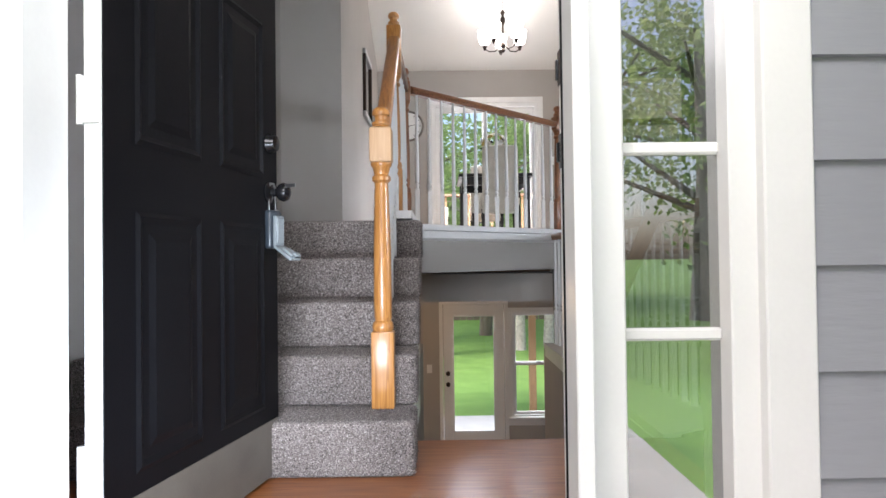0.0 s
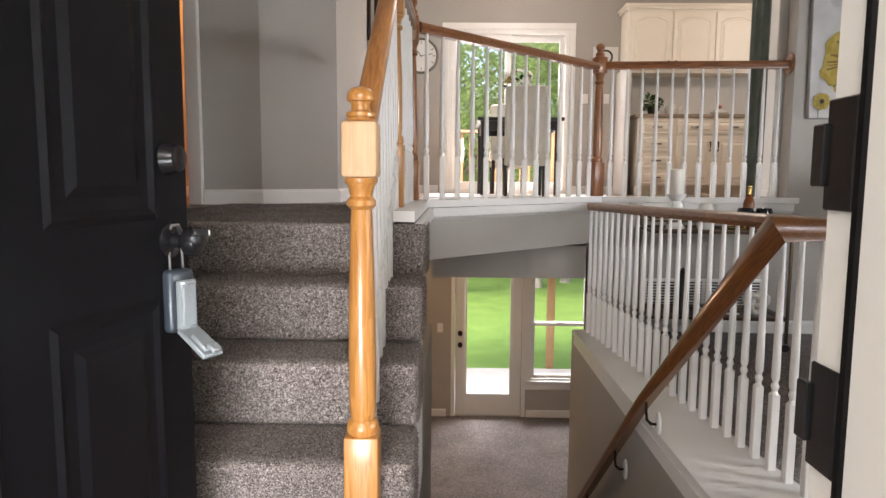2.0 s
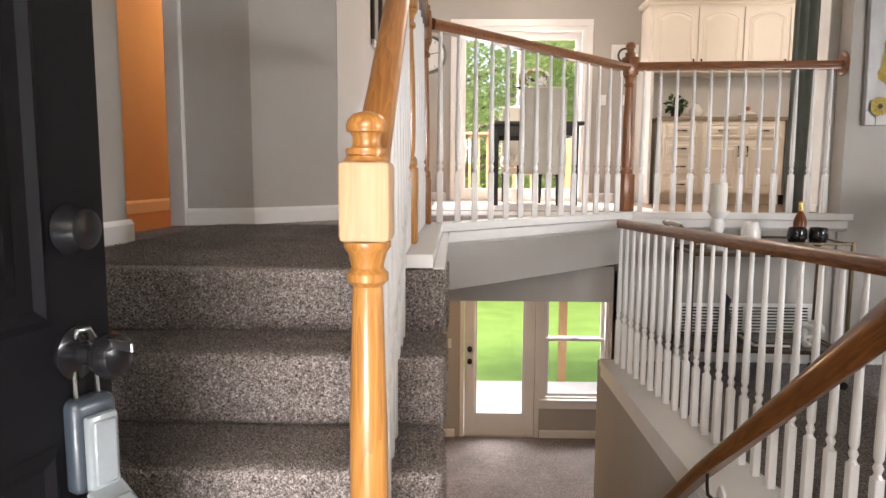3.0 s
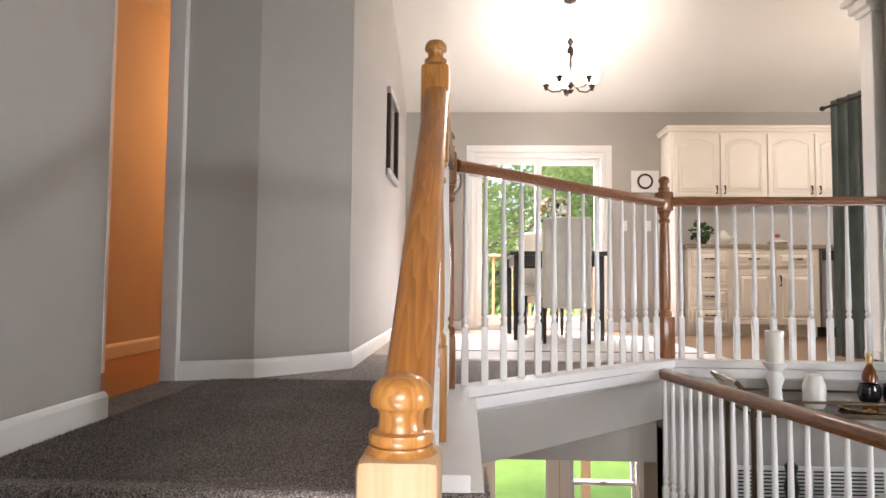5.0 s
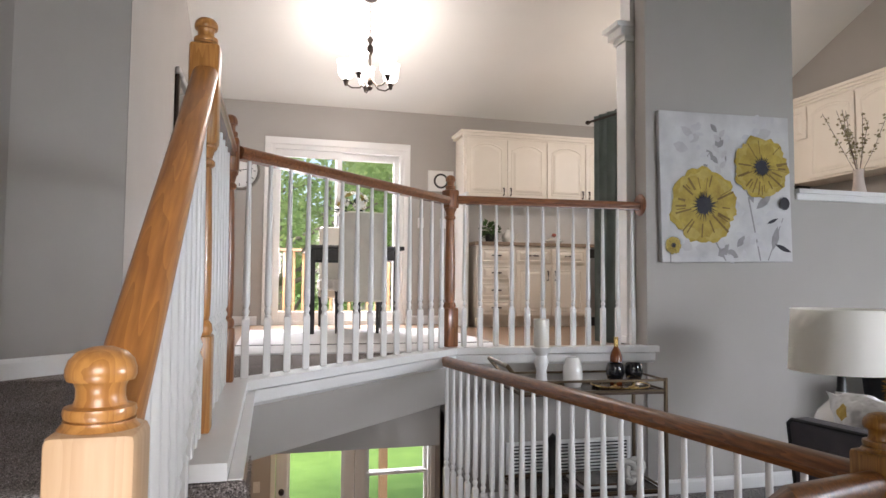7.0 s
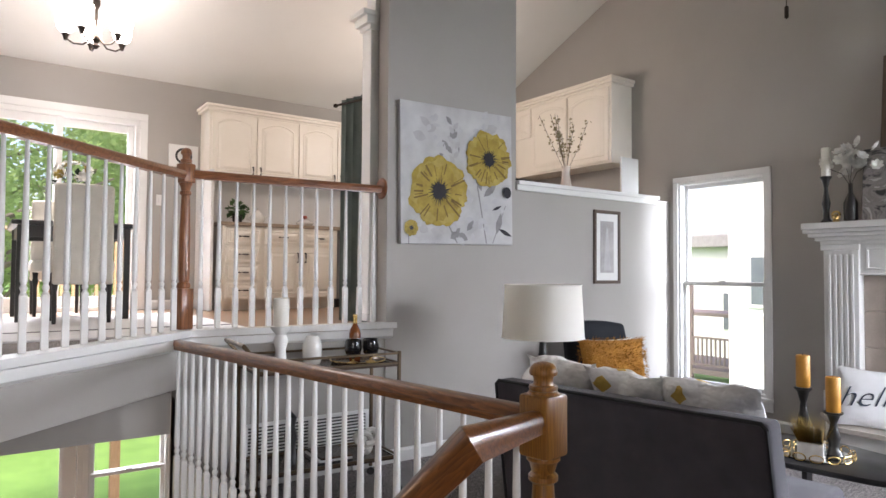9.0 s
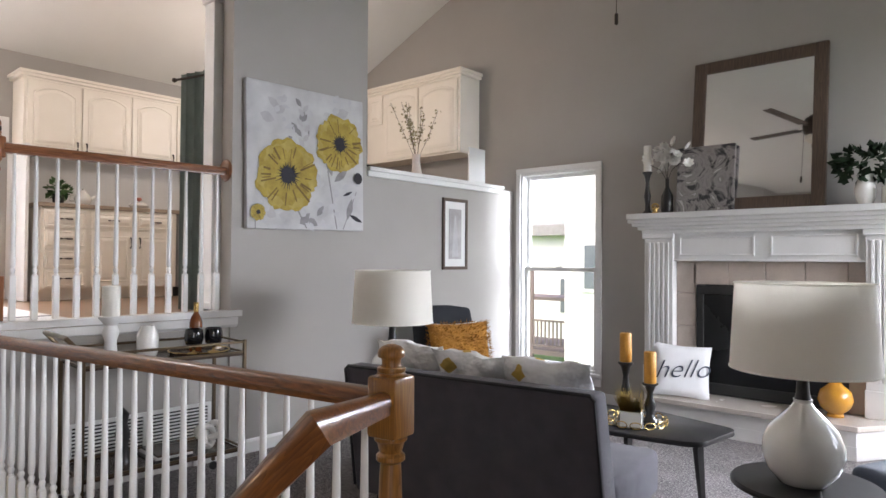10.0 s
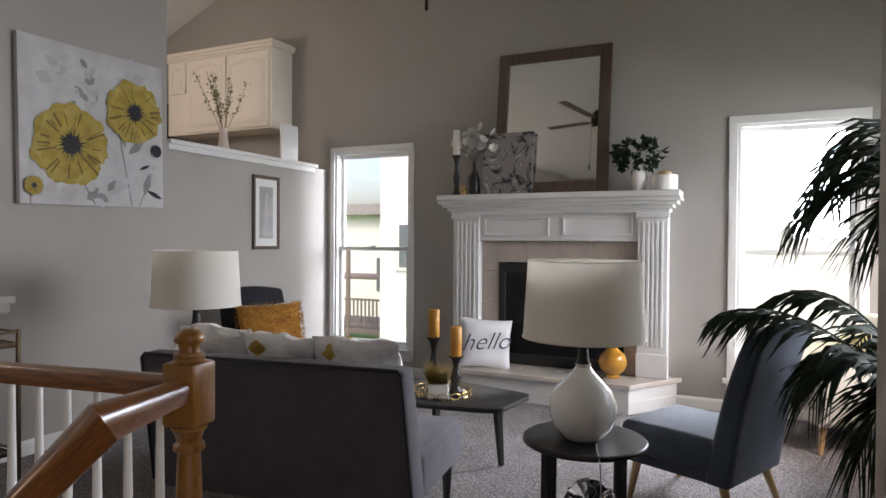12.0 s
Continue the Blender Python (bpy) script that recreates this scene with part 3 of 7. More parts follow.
baseboard([(5.869, 0.44), (5.869, 2.20)][::-1], 0)
baseboard([(5.869, 4.30), (5.869, 5.694)][::-1], 0)
baseboard([(5.86, 5.694), (2.30, 5.694)][::-1], 0)
baseboard([(1.16, 5.714), (2.30, 5.714)], 0)
baseboard([(-1.299, 3.36), (-1.299, 4.085), (-1.40, 4.085)], UP)
baseboard([(-1.43, 4.99), (-1.096, 5.118), (-0.676, 5.55), (-0.676, 6.2)], UP)
baseboard([(-0.676, 6.2), (-0.676, 8.99), (-0.06, 8.99)], UP)
baseboard([(1.58, 8.99), (2.1, 8.99)], UP)
baseboard([(-0.5, 8.99), (0.06, 8.99)], LOW)
baseboard([(1.08, 8.99), (3.0, 8.99)], LOW)
baseboard([(-2.24, 5.3), (-2.24, 7.9)], UP)


def casing(place, w, h, t=0.09, d=0.018, foot=False):
    """Mitred-looking casing boards round an opening; local x across, z up, the room on -y."""
    rows = [(-w / 2 - t, -w / 2, -d, 0, 0 if foot else -t, h), (w / 2, w / 2 + t, -d, 0, 0 if foot else -t, h), (-w / 2 - t, w / 2 + t, -d - 0.002, 0, h, h + t)]
    obs = []
    for r in rows:
        bm = box(*r, bevel=0.005, seg=2)
        bm.transform(place)
        obs.append(bm)
    return obs


def double_hung(name, place, w, h, label, t=0.09):
    """Two sashes, one above the other; local x across, +y outside, base at the sill."""
    win = tagged(thing(name, label, "window", place), kind="structure")
    for bm in casing(Matrix(), w, h, t):
        part("casing", bm, M_WHITE, win)
    part("window_sill", box(-w / 2 - t - (0.03 if t > 0.06 else 0.002), w / 2 + t + (0.03 if t > 0.06 else 0.002), -0.05, 0.02, -0.035, 0.0, bevel=0.006, seg=2), M_WHITE, win)
    part("apron", box(-w / 2 - t, w / 2 + t, -0.016, 0, -0.12, -0.036, bevel=0.004), M_WHITE, win)
    f = 0.022
    part("window_frame", boxes((-w / 2, -w / 2 + f, 0.0, 0.14, 0, h), (w / 2 - f, w / 2, 0.0, 0.14, 0, h), (-w / 2 + f, w / 2 - f, 0, 0.14, h - f, h), (-w / 2 + f, w / 2 - f, 0.0, 0.14, 0, f)), M_WHITE, win)
    for z0, z1, y in ((f, h * 0.51, 0.045), (h * 0.49, h - f, 0.085)):
        a, b = -w / 2 + f, w / 2 - f
        s = 0.038
        sash = part("sash", boxes((a, a + s, y, y + 0.035, z0, z1), (b - s, b, y, y + 0.035, z0, z1), (a + s, b - s, y, y + 0.035, z0, z0 + s), (a + s, b - s, y, y + 0.035, z1 - s, z1), bevel=0.003), M_WHITE, win)
        g = part("pane", box(a + s, b - s, y + 0.015, y + 0.019, z0 + s, z1 - s), M_GLASS, sash)
        g.visible_shadow = False
    part("sash_lock", box(-0.03, 0.03, 0.03, 0.05, h * 0.51, h * 0.51 + 0.015, bevel=0.003), M_STEEL, win)
    return win


double_hung("window_1", pose(WALLX, (W1[0] + W1[1]) / 2, W1[2], 0, 0, -90), W1[1] - W1[0], W1[3] - W1[2], "tall white double-hung window beside the fireplace", 0.052)
double_hung("window_2", pose(WALLX, (W2[0] + W2[1]) / 2, W2[2], 0, 0, -90), W2[1] - W2[0], W2[3] - W2[2], "tall white double-hung window behind the palm", 0.065)
double_hung("window_3", pose((LWIN[0] + LWIN[1]) / 2, KBACK, LWIN[2]), LWIN[1] - LWIN[0], LWIN[3] - LWIN[2], "white double-hung window of the lower room", 0.055)

# unseen window, added so that light reaches the canvas wall
fw = tagged(thing("window_4", "unseen wide white front window, added to light the living room", "window", pose(4.6, 0.42, 0.85, 0, 0, 180)), kind="structure")
for bm in casing(Matrix(), 2.1, 1.6):
    part("casing", bm, M_WHITE, fw)
part("window_frame", boxes((-1.05, -1.0, 0, 0.14, 0, 1.6), (1.0, 1.05, 0, 0.14, 0, 1.6), (-0.03, 0.03, 0.02, 0.12, 0.05, 1.55), (-1.0, 1.0, 0, 0.14, 0, 0.05), (-1.0, 1.0, 0, 0.14, 1.55, 1.6)), M_WHITE, fw)
for a, b in ((-1.0, -0.03), (0.03, 1.0)):
    g = part("pane", box(a, b, 0.06, 0.064, 0.05, 1.55), M_GLASS, fw)
    g.visible_shadow = False

# sliding door
slider = tagged(thing("door_1", "white sliding glass door to the wooden deck", "sliding door", pose((SLIDER[0] + SLIDER[1]) / 2, KBACK, UP)), kind="structure")
sw, sh = SLIDER[1] - SLIDER[0], SLIDER[3] - SLIDER[2]
for bm in casing(Matrix(), sw, sh, 0.075, foot=True):
    part("casing", bm, M_WHITE, slider)
part("door_frame", boxes((-sw / 2, -sw / 2 + 0.04, 0, 0.14, 0, sh), (sw / 2 - 0.04, sw / 2, 0, 0.14, 0, sh), (-sw / 2 + 0.04, sw / 2 - 0.04, 0, 0.14, sh - 0.05, sh), (-sw / 2 + 0.04, sw / 2 - 0.04, 0, 0.14, 0, 0.04)), M_WHITE, slider)
for a, b, y in ((-sw / 2 + 0.04, 0.035, 0.03), (-0.035, sw / 2 - 0.04, 0.085)):
    s = 0.06
    leaf = part("panel", boxes((a, a + s, y, y + 0.04, 0.04, sh - 0.05), (b - s, b, y, y + 0.04, 0.04, sh - 0.05), (a + s, b - s, y, y + 0.04, 0.04, 0.14), (a + s, b - s, y, y + 0.04, sh - 0.13, sh - 0.05), bevel=0.003), M_WHITE, slider)
    g = part("pane", box(a + s, b - s, y + 0.018, y + 0.022, 0.14, sh - 0.13), M_GLASS, leaf)
    g.visible_shadow = False
part("door_handle", box(-0.02, 0.01, -0.02, 0.03, 0.95, 1.2, bevel=0.006), M_STEEL, slider)

# lower glazed door
ld = tagged(thing("door_2", "white door with one tall glass pane and black knobs", "door", pose((LDOOR[0] + LDOOR[1]) / 2, KBACK, LOW)), kind="structure")
dw, dh = LDOOR[1] - LDOOR[0], LDOOR[3] - LDOOR[2]
for bm in casing(Matrix(), dw, dh, 0.052, foot=True):
    part("casing", bm, M_WHITE, ld)
a, b, s = -dw / 2 + 0.005, dw / 2 - 0.005, 0.125
part("door_leaf", boxes((a, a + s, 0.02, 0.065, 0.01, dh - 0.005), (b - s, b, 0.02, 0.065, 0.01, dh - 0.005), (a + s, b - s, 0.02, 0.065, 0.01, 0.27), (a + s, b - s, 0.02, 0.065, dh - 0.15, dh - 0.005), bevel=0.003), M_WHITE, ld)
part("glass_stop", boxes((a + s, a + s + 0.02, 0.012, 0.02, 0.27, dh - 0.15), (b - s - 0.02, b - s, 0.012, 0.02, 0.27, dh - 0.15), (a + s, b - s, 0.012, 0.02, 0.27, 0.29), (a + s, b - s, 0.012, 0.02, dh - 0.17, dh - 0.15), bevel=0.002), M_WHITE, ld)
g = part("pane", box(a + s, b - s, 0.04, 0.045, 0.27, dh - 0.15), M_GLASS, ld)
g.visible_shadow = False
KNOB = [(0.03, 0), (0.031, 0.006), (0.013, 0.012), (0.012, 0.03), (0.026, 0.04), (0.029, 0.052), (0.022, 0.062), (0, 0.065)]
for z in (0.93, 1.08):
    o = part("knob", lathe(KNOB, 16), M_IRON, ld, "black metal knob", smooth=True)
    o.matrix_basis = pose(a + 0.06, 0.02, z, 90, 0, 0)

# front entrance
M_KNOB = surface("black_knob_metal", (0.012, 0.012, 0.014), (0.02, 0.02, 0.022), 0.2, 0.4, scale=8, fine=150, bump=0.04)
ent = tagged(thing("door_frame", "white entrance frame with a glazed sidelight", "door frame"), kind="structure")
part("jamb", boxes((-0.705, -0.66, 1.25, 1.41, 0, 2.10), bevel=0.003), M_WHITE, ent)
part("jamb", boxes((0.385, 0.418, 1.20, 1.335, 0, 2.10), bevel=0.003), M_WHITE, ent)
part("stop", boxes((0.3815, 0.385, 1.2955, 1.301, 0, 2.08)), M_BLACKDOOR, ent, "black rubber weatherstrip")
for z in (0.965, 1.135):
    part("strike_plate", merge(box(0.382, 0.385, 1.303, 1.334, z - 0.035, z + 0.035, bevel=0.001), box(0.379, 0.385, 1.332, 1.345, z - 0.02, z + 0.02, bevel=0.001)), M_KNOB, ent, "black strike plate")
part("mullion", boxes((0.418, 0.503, 1.29, 1.335, 0, 2.10), bevel=0.004), M_WHITE, ent)
part("head", boxes((-0.705, 0.78, 1.30, 1.455, 2.10, 2.15)), M_WHITE, ent)
part("jamb", boxes((0.715, 0.78, 1.30, 1.455, -0.02, 2.10), bevel=0.003), M_WHITE, ent)
part("sidelight_rail", boxes((0.503, 0.715, 1.335, 1.375, 0.0, 0.20), (0.503, 0.715, 1.335, 1.375, 1.95, 2.10), bevel=0.003), M_WHITE, ent)
for z in (0.589, 0.972, 1.36):
    part("muntin", box(0.503, 0.715, 1.34, 1.37, z - 0.013, z + 0.013, bevel=0.005), M_WHITE, ent)
for z0, z1 in ((0.20, 0.576), (0.602, 0.959), (0.985, 1.347), (1.373, 1.95)):
    g = part("pane", box(0.503, 0.715, 1.353, 1.357, z0, z1), M_COATGLASS, ent)
    g.visible_shadow = False
part("brick_moulding", sweep([(0.80, 1.30, -0.1), (0.80, 1.30, 2.17)], [(-0.03, -0.035), (0.07, -0.035), (0.07, 0), (0.03, 0.012), (0.0, 0.004), (-0.03, 0)], up=(0, -1, 0)), M_WHITE, ent)
part("exterior_casing", box(0.77, 0.870, 1.268, 1.32, -0.1, 2.2, bevel=0.004), M_WHITE, ent)
part("exterior_casing", box(-0.86, -0.675, 1.232, 1.30, -0.1, 2.2, bevel=0.004), M_WHITE, ent)
part("exterior_casing", box(-0.80, 0.87, 1.266, 1.32, 2.2, 2.34, bevel=0.004), M_WHITE, ent)
part("threshold", box(-0.66, 0.40, 1.28, 1.46, -0.03, 0.012, bevel=0.004), M_STEEL, ent, "worn aluminium threshold")

fd = tagged(thing("door_3", "open black six-panel front door with a lockbox on its knob", "door", pose(-0.604, 1.442, 0.012, 0, 0, 79.5)), kind="structure")
DW, DH, DT = 0.90, 2.05, 0.044
part("door_leaf", box(0, DW, 0, DT, 0, DH, bevel=0.003), M_BLACKDOOR, fd)
for x0, x1 in ((0.11, 0.40), (0.50, 0.79)):
    for z0, z1 in ((0.24, 0.86), (1.02, 1.55), (1.66, 1.92)):
        for y, sgn in ((0.0, -1), (DT, 1)):
            rim = bmesh.new()
            loops = []
            for inset, lift in ((0.0, 0.001), (0.012, 0.007), (0.026, 0.001), (0.05, 0.0015), (0.07, 0.008)):
                yy = y + sgn * lift
                loops.append([rim.verts.new(c) for c in ((x0 + inset, yy, z0 + inset), (x1 - inset, yy, z0 + inset), (x1 - inset, yy, z1 - inset), (x0 + inset, yy, z1 - inset))])
            for p0, p1 in zip(loops, loops[1:]):
                for i in range(4):
                    j = (i + 1) % 4
                    rim.faces.new((p0[i], p0[j], p1[j], p1[i]))
            rim.faces.new(loops[-1])
            part("door_panel", rim, M_BLACKDOOR, fd)
part("door_edge", box(-0.003, 0.0, 0.001, DT - 0.001, 0, DH), M_WHITE, fd, "white painted hinge edge")
M_KICK = surface("bronze_kick_plate", (0.16, 0.145, 0.12), (0.12, 0.105, 0.09), 0.5, 0.3, scale=5, fine=200)
part("kick_plate", box(0.03, DW - 0.005, -0.004, 0, 0.0, 0.19, bevel=0.001), M_KICK, fd, "dark bronze kick plate")
BOLT = [(0.034, 0), (0.036, 0.004), (0.03, 0.022), (0.027, 0.03), (0.02, 0.032), (0, 0.032)]
for y, rot in ((0.0, 90), (DT, -90)):
    bolt = part("deadbolt", lathe(BOLT, 24), M_KNOB, fd, "black deadbolt", smooth=True)
    bolt.matrix_basis = pose(0.83, y, 1.145, rot, 0, 0)
    kn = part("door_knob", lathe([(0.036, 0), (0.037, 0.005), (0.016, 0.014), (0.014, 0.03), (0.028, 0.042), (0.033, 0.056), (0.028, 0.07), (0.014, 0.078), (0, 0.079)], 24), M_KNOB, fd, "black round door knob", smooth=True)
    kn.matrix_basis = pose(0.83, y, 0.975, rot, 0, 0)
for z in (0.28, 1.10, 1.85):
    part("hinge", merge(boxes((-0.008, -0.003, 0.003, 0.046, z - 0.052, z + 0.052), bevel=0.001), lathe([(0.008, z - 0.055), (0.008, z + 0.055)], 10, -0.004, 0.053)), M_WHITE, fd, "white painted hinge", smooth=True)

# lockbox that hangs from the knob
kx, ky = -0.604 + math.cos(radians(79.5)) * 0.83 + 0.012, 1.442 + math.sin(radians(80)) * 0.83
M_BOX = surface("slate_plastic", (0.035, 0.046, 0.058), (0.026, 0.034, 0.045), 0.3, scale=8, fine=120)
M_CLEARBOX = surface("pale_grey_plastic", (0.22, 0.245, 0.26), (0.17, 0.195, 0.21), 0.15, scale=9, fine=90)
lock = thing("lockbox", "slate key lockbox with an open pale flap hanging from the knob", "lockbox", pose(kx, ky, 0.918, 0, 0, 62))
part("shackle", tube([(-0.016, 0, 0.0), (-0.016, 0, 0.085), (-0.008, 0, 0.10), (0.008, 0, 0.10), (0.016, 0, 0.085), (0.016, 0, 0.0)], 0.0035), M_STEEL, lock, smooth=True)
part("body", box(-0.033, 0.033, -0.02, 0.018, -0.125, 0.008, bevel=0.012, seg=3), M_BOX, lock, smooth=True)
part("tray", merge(box(-0.022, 0.022, -0.036, -0.021, -0.12, -0.012, bevel=0.005, seg=2), box(-0.016, 0.016, -0.040, -0.034, -0.11, -0.02, bevel=0.002)), M_CLEARBOX, lock, smooth=True)
flap = part("flap", boxes((-0.026, 0.026, -0.012, 0.0, -0.09, 0.0), (-0.018, 0.018, -0.02, -0.01, -0.08, -0.03), (-0.012, 0.012, -0.028, -0.018, -0.095, -0.07), bevel=0.003), M_CLEARBOX, lock, "open pale plastic flap", smooth=True)
flap.matrix_basis = pose(0, -0.025, -0.122, -58, 0, 0)
part("key", boxes((-0.002, 0.002, -0.105, -0.055, 0.083, 0.095), bevel=0.0008), M_STEEL, lock, "steel key in the knob")

# siding beside the entrance
side = setting("wall_siding", boxes((0.87, 1.15, 1.30, 1.32, -0.3, 3.0)), M_SIDING, "grey painted lap siding beside the entrance")
for i in range(16):
    z = -0.30 + 0.207 * i - 0.007
    bm = bmesh.new()
    vs = [bm.verts.new(c) for c in ((0.871, 1.274, z), (1.15, 1.274, z), (1.15, 1.292, z + 0.212), (0.871, 1.292, z + 0.212), (0.871, 1.299, z), (1.15, 1.299, z), (1.15, 1.299, z + 0.212), (0.871, 1.299, z + 0.212))]
    for f in ((0, 1, 2, 3), (0, 4, 5, 1), (3, 2, 6, 7), (0, 3, 7, 4), (1, 5, 6, 2)):
        bm.faces.new([vs[k] for k in f])
    part("siding_board", bm, M_SIDING, side)
setting("floor_porch", boxes((-3.0, 1.15, -1.6, 1.28, -0.30, -0.17)), M_CONCRETE, "pale concrete porch floor")
setting("ceiling_porch", boxes((-3.0, 1.15, -0.9, 1.30, 2.65, 2.75)), M_CEIL, "white porch ceiling")
for x in (0.95, -2.6):
    post = thing("porch_post", "square grey porch post with a white plinth", "post", pose(x, -1.45, -0.17), "porch posts")
    part("shaft", box(-0.09, 0.09, -0.09, 0.09, 0.2, 2.82, bevel=0.005), M_SIDING, post)
    part("plinth", box(-0.13, 0.13, -0.13, 0.13, 0, 0.2, bevel=0.008), M_WHITE, post)
fence = thing("porch_railing", "white picket railing along the porch edge", "railing", pose(0, -1.45, -0.17))
part("top_rail", box(-2.5, 0.86, -0.03, 0.03, 0.88, 0.93, bevel=0.004), M_WHITE, fence)
part("bottom_rail", box(-2.5, 0.86, -0.025, 0.025, 0.1, 0.15, bevel=0.004), M_WHITE, fence)
pk = None
for i in range(28):
    m = pose(-2.44 + i * 0.12, 0, 0.15)
    if pk is None:
        pk = part("picket", box(-0.015, 0.015, -0.015, 0.015, 0, 0.73), M_WHITE, fence)
        pk.matrix_basis = m
    else:
        again(pk, "picket", m, fence)

# casing of the side room's opening, and its open door
setting("trim_hall_casing", boxes((-1.515, -1.43, 4.965, 5.01, UP, 3.05), (-1.515, -1.43, 4.0, 5.01, 3.05, 3.14), bevel=0.004), M_WHITE, "white casing of the side room opening")
setting("wall_hall_over", boxes((-1.51, -1.44, 4.0, 5.13, 3.10, TOP), (-1.62, -1.42, 3.6, 4.0, UP, TOP)), M_WALL, "grey wall above the side room opening")
inner = tagged(thing("door_4", "white panel door of the side room, half open", "door", pose(-2.69, 5.12, UP)), kind="structure")
part("door_leaf", box(0, 0.80, 0, 0.035, 0.01, 2.05, bevel=0.003), M_WHITE, inner)
for z0, z1 in ((0.20, 0.95), (1.10, 1.90)):
    part("door_panel", boxes((0.12, 0.68, -0.006, 0.0, z0, z0 + 0.03), (0.12, 0.68, -0.006, 0.0, z1 - 0.03, z1), (0.12, 0.15, -0.006, 0.0, z0 + 0.03, z1 - 0.03), (0.65, 0.68, -0.006, 0.0, z0 + 0.03, z1 - 0.03), bevel=0.002), M_WHITE, inner)
ko = part("door_knob", lathe(KNOB, 16), M_IRON, inner, "dark round knob", smooth=True)
ko.matrix_basis = pose(0.75, 0, 0.90, 90, 0, 0)
lamp("side_room_lamp", "POINT", pose(-1.62, 7.4, 2.9), 14, (1.0, 0.45, 0.13)).data.shadow_soft_size = 0.12
glb = thing("ceiling_light", "round frosted ceiling light of the side room", "ceiling light", pose(-1.9, 6.2, 3.4))
part("canopy", lathe([(0.09, -0.02), (0.10, 0.0)], 20), M_GOLD, glb, smooth=True)

# outlets and switches
def plate(name, label, place, w=0.07, h=0.115):
    o = thing(name, label, name.replace("_", " "), place)
    part("plate", box(-w / 2, w / 2, -0.006, 0, -h / 2, h / 2, bevel=0.002), M_WHITE, o)
    part("toggle", box(-0.012, 0.012, -0.012, -0.006, -0.025, 0.025, bevel=0.002), M_WHITE, o)
    return o


plate("light_switch", "white light switch on the dining wall", pose(1.72, 8.998, UP + 1.15))
plate("light_switch", "white light switch beside the cabinets", pose(1.98, 8.998, UP + 1.15))
plate("light_switch", "white light switch by the lower door", pose(-0.02, 8.998, LOW + 1.15))
plate("wall_outlet", "white wall outlet on the stairwell wall", pose(1.058, 5.62, LOW + 0.55, 0, 0, -90))

lamp("lower_room_lamp", "POINT", pose(-0.6, 7.2, 0.30), 11, (1.0, 0.70, 0.42)).data.shadow_soft_size = 0.12
lf = thing("ceiling_light", "flush frosted ceiling light of the lower room", "ceiling light", pose(-0.6, 7.2, 0.55))
part("rim", lathe([(0.15, -0.03), (0.16, -0.02), (0.16, 0.0)], 24), M_STEEL, lf, smooth=True)
part("bowl", lathe([(0.0, -0.10), (0.08, -0.09), (0.13, -0.05), (0.148, -0.03)], 24), glow("warm_bowl", (1.0, 0.8, 0.55), 3.0), lf, "lit frosted bowl", smooth=True)

# ---- living room ----
rng = random.Random(7)


def cushion(w, d, h, r=0.03):
    bm = box(-w / 2, w / 2, -d / 2, d / 2, 0, h, bevel=r, seg=3)
    return bm


def pillow_mesh(w, h, t, n=14, seed=1, rough=0.0):
    """A stuffed pillow in the xz plane, thick along y."""
    bm = bmesh.new()
    rr = random.Random(seed)
    grids = []
    for sgn in (-1, 1):
        g = []
        for i in range(n + 1):
            row = []
            for j in range(n + 1):
                u, v = 2 * i / n - 1, 2 * j / n - 1
                k = max(0, (1 - abs(u) ** 2.6) * (1 - abs(v) ** 2.6)) ** 0.55
                pinch = 1 - 0.07 * (1 - abs(u) ** 2) * abs(v) ** 6
                pinch2 = 1 - 0.07 * (1 - abs(v) ** 2) * abs(u) ** 6
                nz = noise.noise(Vector((u * 2.2 + seed, v * 2.2, sgn * 3))) * 0.14 * k
                row.append(bm.verts.new((u * w / 2 * pinch2, sgn * t / 2 * (k + nz) + rr.uniform(-rough, rough), v * h / 2 * pinch)))
            g.append(row)
        grids.append(g)
        for i in range(n):
            for j in range(n):
                bm.faces.new((g[i][j], g[i + 1][j], g[i + 1][j + 1], g[i][j + 1]))
    bmesh.ops.remove_doubles(bm, verts=bm.verts, dist=0.0006)
    return bm


def crumpled(bm, size, seed):
    """Folds and dents pressed into a soft mesh."""
    for v in bm.verts:
        c = Vector((v.co.x * 7 + seed * 5, v.co.y * 4, v.co.z * 7))
        v.co += noise.noise_vector(c) * size + noise.noise_vector(c * 2.6) * size * 0.4
    return bm


